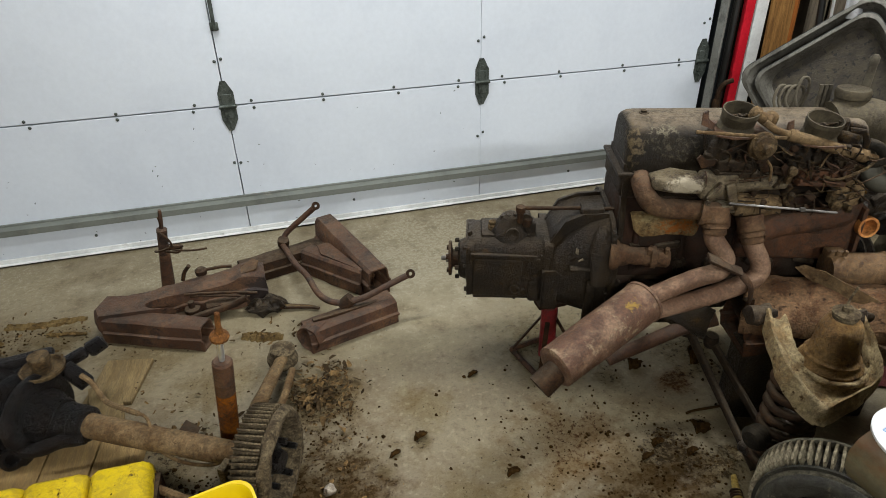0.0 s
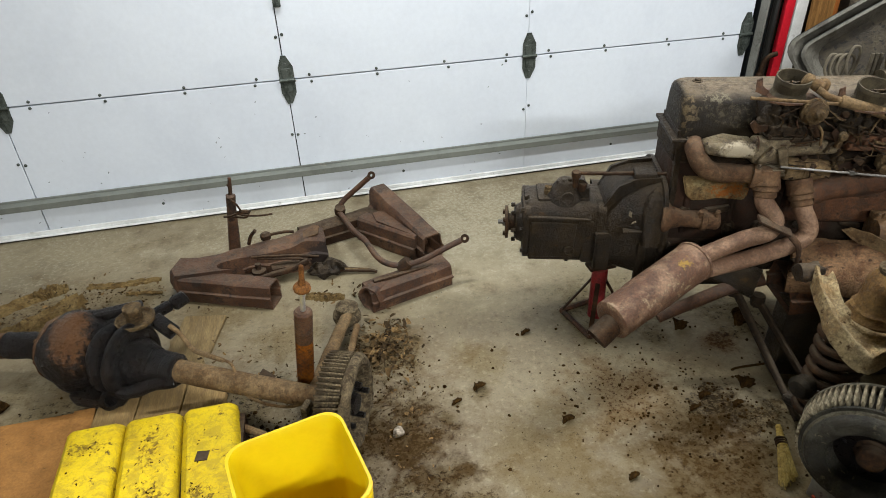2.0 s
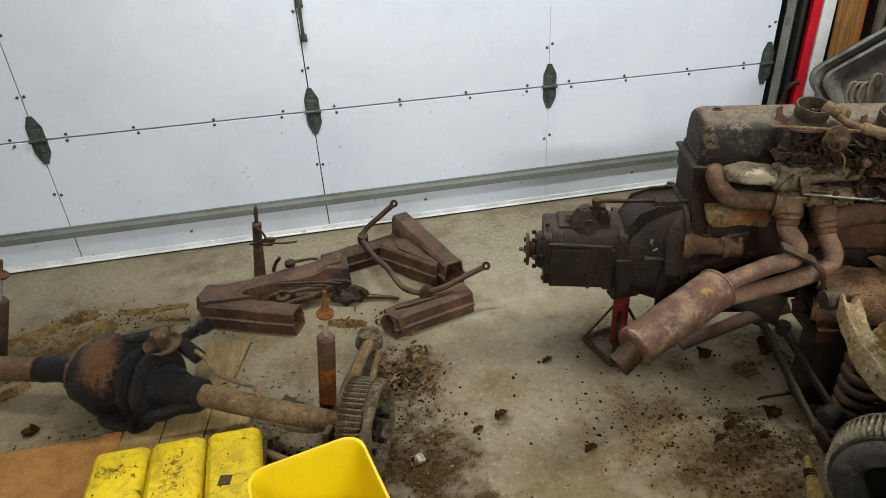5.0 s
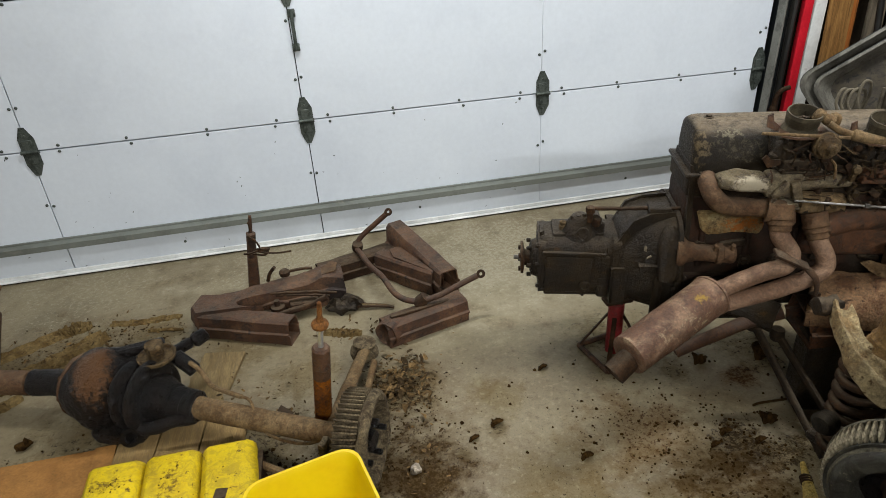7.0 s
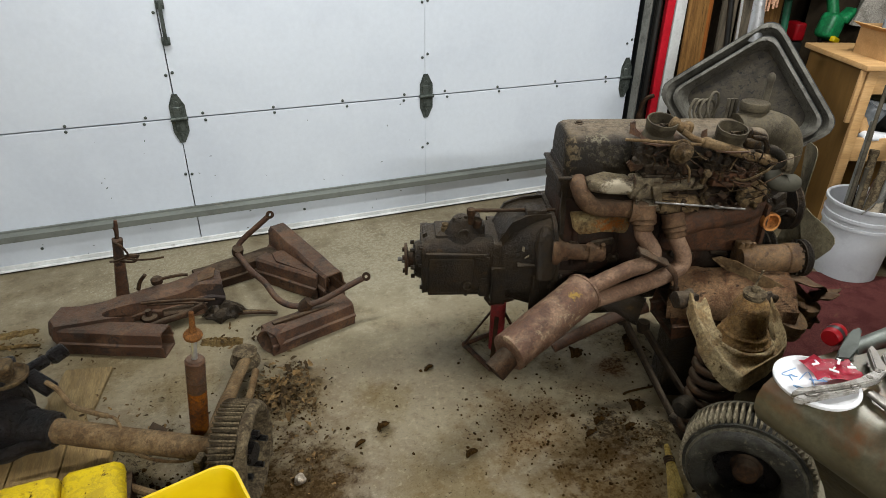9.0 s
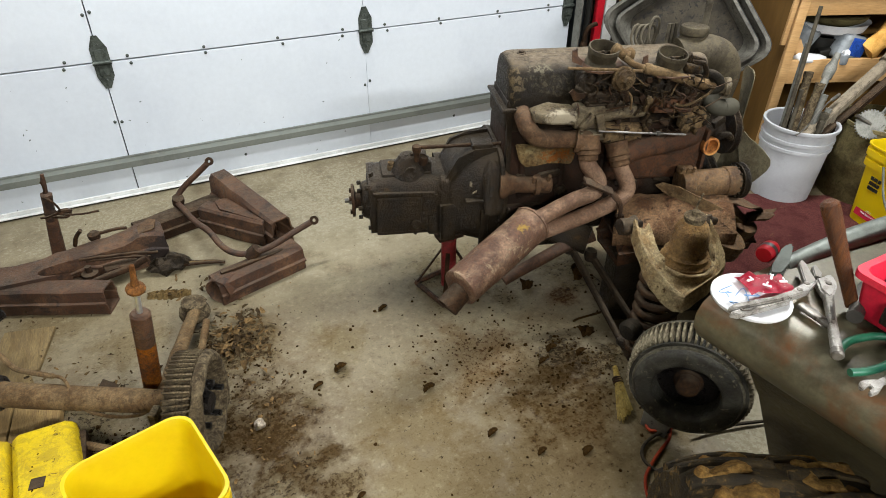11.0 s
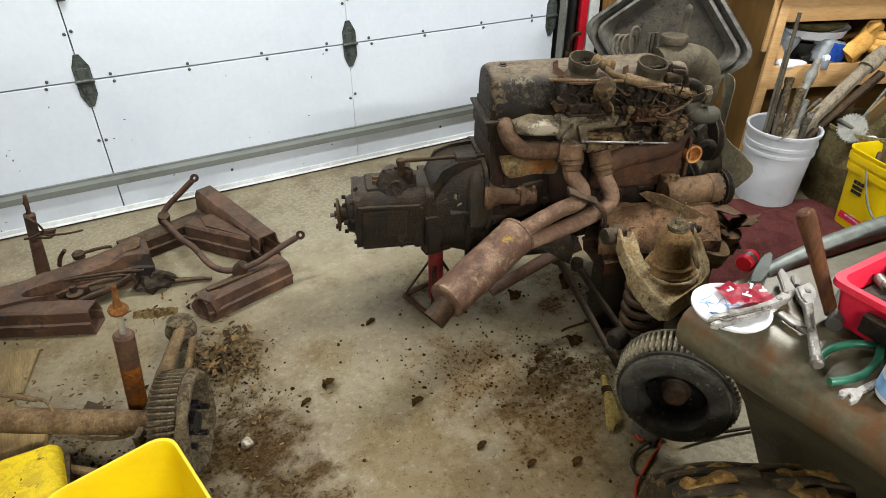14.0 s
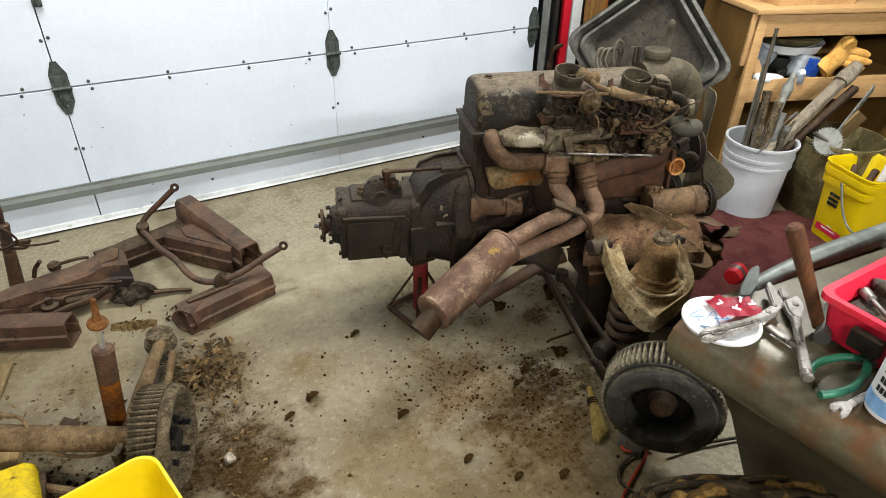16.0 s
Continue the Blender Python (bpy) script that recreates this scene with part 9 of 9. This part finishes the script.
# ---- litter on the floor ----
def scatter(name, count, place, size, mat, label, flat=0.5):
    bm = B()
    for _ in range(count):
        x, y = place()
        s = size[0] + (size[1] - size[0]) * 1.3 * random.random() ** 3
        m = pose(x, y, s * flat * 0.4, random.uniform(-12, 12), random.uniform(-12, 12), random.uniform(0, 360))
        ring = [(s * random.uniform(0.5, 1) * math.cos(a), s * random.uniform(0.4, 0.9) * math.sin(a)) for a in (0, 1.2, 2.4, 3.7, 5.0)]
        lo = [bm.verts.new(m @ Vector((px, py, -s * flat * 0.4))) for px, py in ring]
        hi = [bm.verts.new(m @ Vector((px * 0.6, py * 0.6, s * flat * random.uniform(0.4, 1)))) for px, py in ring]
        bm.faces.new(hi)
        for i in range(5):
            bm.faces.new((lo[i], lo[(i + 1) % 5], hi[(i + 1) % 5], hi[i]))
    me = bpy.data.meshes.new(name)
    bm.to_mesh(me)
    bm.free()
    me.materials.append(mat)
    tagged(new(name, me), label, "debris", kind="stuff")


def around(cx, cy, sx, sy):
    return lambda: (random.gauss(cx, sx), random.gauss(cy, sy))


scatter("dirt_crumbs", 700, around(1.60, 1.34, 0.17, 0.12), (0.001, 0.0065), dirt, "dark crumbs of dirt on the concrete")
scatter("dirt_crumbs", 200, around(1.55, 1.62, 0.24, 0.18), (0.0015, 0.008), dirt, "dark crumbs of dirt on the concrete")
scatter("dirt_crumbs", 500, around(0.20, 1.58, 0.13, 0.06), (0.002, 0.010), dirt, "dark dirt under the axle")
scatter("dirt_crumbs", 700, around(0.62, 1.70, 0.10, 0.17), (0.0012, 0.006), dirt, "dark crumbs of dirt on the concrete")
scatter("dirt_crumbs", 420, around(-0.5, 2.45, 0.28, 0.12), (0.0015, 0.006), dirt, "dark crumbs of dirt on the concrete")
scatter("dirt_crumbs", 260, around(-0.35, 1.80, 0.18, 0.10), (0.0015, 0.006), dirt, "dark crumbs of dirt on the concrete")
scatter("dirt_crumbs", 420, lambda: (random.uniform(-1.0, 2.4), random.uniform(0.7, 3.0)), (0.0007, 0.0030), dirt, "specks of dirt on the concrete")
scatter("dirt_crumbs", 260, around(1.38, 1.45, 0.14, 0.12), (0.0008, 0.004), dirt, "fine rusty crumbs on the concrete")
scatter("grit", 90, lambda: (random.uniform(0.5, 2.0), random.uniform(0.8, 2.4)), (0.001, 0.004), leaf_brown, "pale grit on the concrete")
scatter("dirt_clods", 60, lambda: (random.uniform(0.8, 2.1), random.uniform(0.8, 1.9)), (0.005, 0.010), dirt, "dark oily clods on the concrete", 0.6)
for x, y, s in ((0.935, 1.625, 0.020), (1.162, 1.417, 0.018), (1.778, 1.408, 0.027), (1.731, 1.728, 0.028), (1.96, 1.70, 0.035), (1.175, 1.849, 0.016), (-0.61, 1.93, 0.026), (0.846, 1.578, 0.015), (1.257, 1.174, 0.014), (1.473, 0.997, 0.015), (1.352, 1.053, 0.013), (0.834, 1.144, 0.011), (1.62, 1.40, 0.018), (1.70, 1.34, 0.016), (1.56, 1.36, 0.014)):
    bm = bmesh.new()
    bmesh.ops.create_icosphere(bm, subdivisions=3, radius=s * 0.66)
    for v in bm.verts:
        v.co.z = max(v.co.z, -0.4 * s) * 0.55
    solo("dirt_clod", rough_up(rough_up(bm, s * 1.1, 60), s * 0.25, 240), dirt, "dark oily clod on the concrete", "debris", pose(x, y, 0.2 * s), "clods")
bm = bmesh.new()
bmesh.ops.create_icosphere(bm, subdivisions=2, radius=0.018)
solo("pale_stone", rough_up(bm, 0.008, 60), dirty_alloy, "pale crumpled scrap on the concrete", "debris", pose(0.642, 1.493, 0.010))


def leaves(name, count, place, size):
    bm = B()
    for _ in range(count):
        x, y = place()
        s = random.uniform(*size)
        m = pose(x, y, random.uniform(0.004, 0.026), random.uniform(-40, 40), random.uniform(-40, 40), random.uniform(0, 360))
        pts = [(math.cos(a) * random.uniform(0.6, 1.1), math.sin(a) * random.uniform(0.2, 0.6), random.uniform(-0.15, 0.35)) for a in (0.0, 1.0, 2.1, 3.1, 4.1, 5.2)]
        vs = [bm.verts.new(m @ Vector((px * s, py * s, pz * s))) for px, py, pz in pts]
        c = bm.verts.new(m @ Vector((0, 0, 0)))
        for i in range(6):
            bm.faces.new((c, vs[i], vs[(i + 1) % 6]))
    me = bpy.data.meshes.new(name)
    bm.to_mesh(me)
    bm.free()
    me.materials.append(leaf_brown)
    tagged(new(name, me), "dry brown leaves and bark scraps in a heap", "leaves", kind="stuff")


leaves("leaf_litter", 230, around(0.66, 1.90, 0.065, 0.085), (0.003, 0.012))
leaves("leaf_litter", 130, around(0.655, 1.905, 0.055, 0.075), (0.012, 0.026))
leaves("leaf_litter", 90, around(0.30, 1.80, 0.10, 0.04), (0.006, 0.018))
leaves("leaf_litter", 160, around(0.64, 1.55, 0.08, 0.14), (0.003, 0.012))
leaves("leaf_litter", 260, around(-0.45, 2.42, 0.26, 0.10), (0.003, 0.014))
scatter("dirt_crumbs", 500, lambda: (lambda u: (-0.95 + 0.55 * u + random.gauss(0, 0.03), 2.20 + 0.36 * u + random.gauss(0, 0.05)))(random.random()), (0.0015, 0.007), dirt, "dark crumbs of dirt and bark by the door")
leaves("leaf_litter", 90, around(0.10, 1.95, 0.16, 0.10), (0.003, 0.012))
leaves("leaf_litter", 40, around(0.50, 2.25, 0.08, 0.05), (0.004, 0.014))


def bark_sheet(pts, width, height, seed):
    """A long folded sheet of bark and caked dirt, ridged along its length."""
    path = smooth_path(pts, 10)
    rows = []
    for i, p in enumerate(path):
        d = (path[min(i + 1, len(path) - 1)] - path[max(i - 1, 0)]).normalized()
        side, f = Vector((-d.y, d.x, 0)), i / (len(path) - 1)
        taper = 0.35 + 0.65 * math.sin(math.pi * min(1, 0.08 + 0.9 * f)) ** 0.5
        row = []
        for k in range(25):
            u = k / 24 * 2 - 1
            ridge = 0.55 + 0.45 * math.sin(5.5 * u + seed + 2.0 * f) + 0.5 * noise.noise(Vector((9 * f, 4 * u, seed)))
            edge = max(0.0, 1 - abs(u) ** 6)
            row.append(p + side * (u * width * taper + 0.012 * noise.noise(Vector((14 * f, u, seed)))) + Vector((0, 0, 0.001 + height * edge * max(0.15, ridge))))
        rows.append(row)
    bm = B()
    loft(bm, [r + [Vector((q.x, q.y, -0.002)) for q in reversed(r)] for r in rows])
    return rough_up(bm, 0.004, 60)


for pts, width, height, seed in (([(-0.90, 2.235, 0), (-0.76, 2.32, 0), (-0.62, 2.40, 0), (-0.50, 2.535, 0)], 0.062, 0.030, 1.0), ([(-0.94, 2.44, 0), (-0.82, 2.52, 0), (-0.70, 2.59, 0), (-0.58, 2.64, 0)], 0.040, 0.016, 3.0), ([(-0.69, 2.585, 0), (-0.64, 2.615, 0), (-0.58, 2.62, 0)], 0.034, 0.030, 5.0), ([(-0.84, 2.09, 0), (-0.78, 2.15, 0), (-0.71, 2.205, 0)], 0.030, 0.020, 7.0), ([(-0.50, 2.62, 0), (-0.36, 2.60, 0), (-0.20, 2.60, 0)], 0.022, 0.008, 4.0), ([(0.40, 2.30, 0), (0.47, 2.27, 0), (0.55, 2.25, 0)], 0.025, 0.014, 2.0)):
    solo("bark_strip", bark_sheet(pts, width, height, seed), bark_brown, "long folded strip of bark and caked dirt on the floor", "debris", group="bark strips")
solo("stick", rough_up(tube(B(), [(-0.326, 2.512, 0.008), (-0.25, 2.50, 0.009), (-0.177, 2.483, 0.008)], 0.009, 8, 6, 0.006, 0.6), 0.003, 40), bark_brown, "short flat brown stick on the floor", "stick")
bm = tube(B(), [(1.77, 1.474, 0.006), (1.80, 1.478, 0.006), (1.89, 1.470, 0.008)], 0.004, 6)
solo("twig", bm, dirt, "thin dark twig on the concrete", "twig")
for x, y, a in ((0.12, 1.83, 30), (0.24, 1.80, 70)):
    bm = plate(B(), [(-0.04, -0.03), (0.04, -0.03), (0.045, 0.02), (-0.03, 0.035)], 0.003, pose(x, y, 0.03, 35, -10, a))
    solo("sheet_scrap", rough_up(bm, 0.006, 20), rust_dark, "bent rusty sheet metal scrap", "scrap", group="scraps")
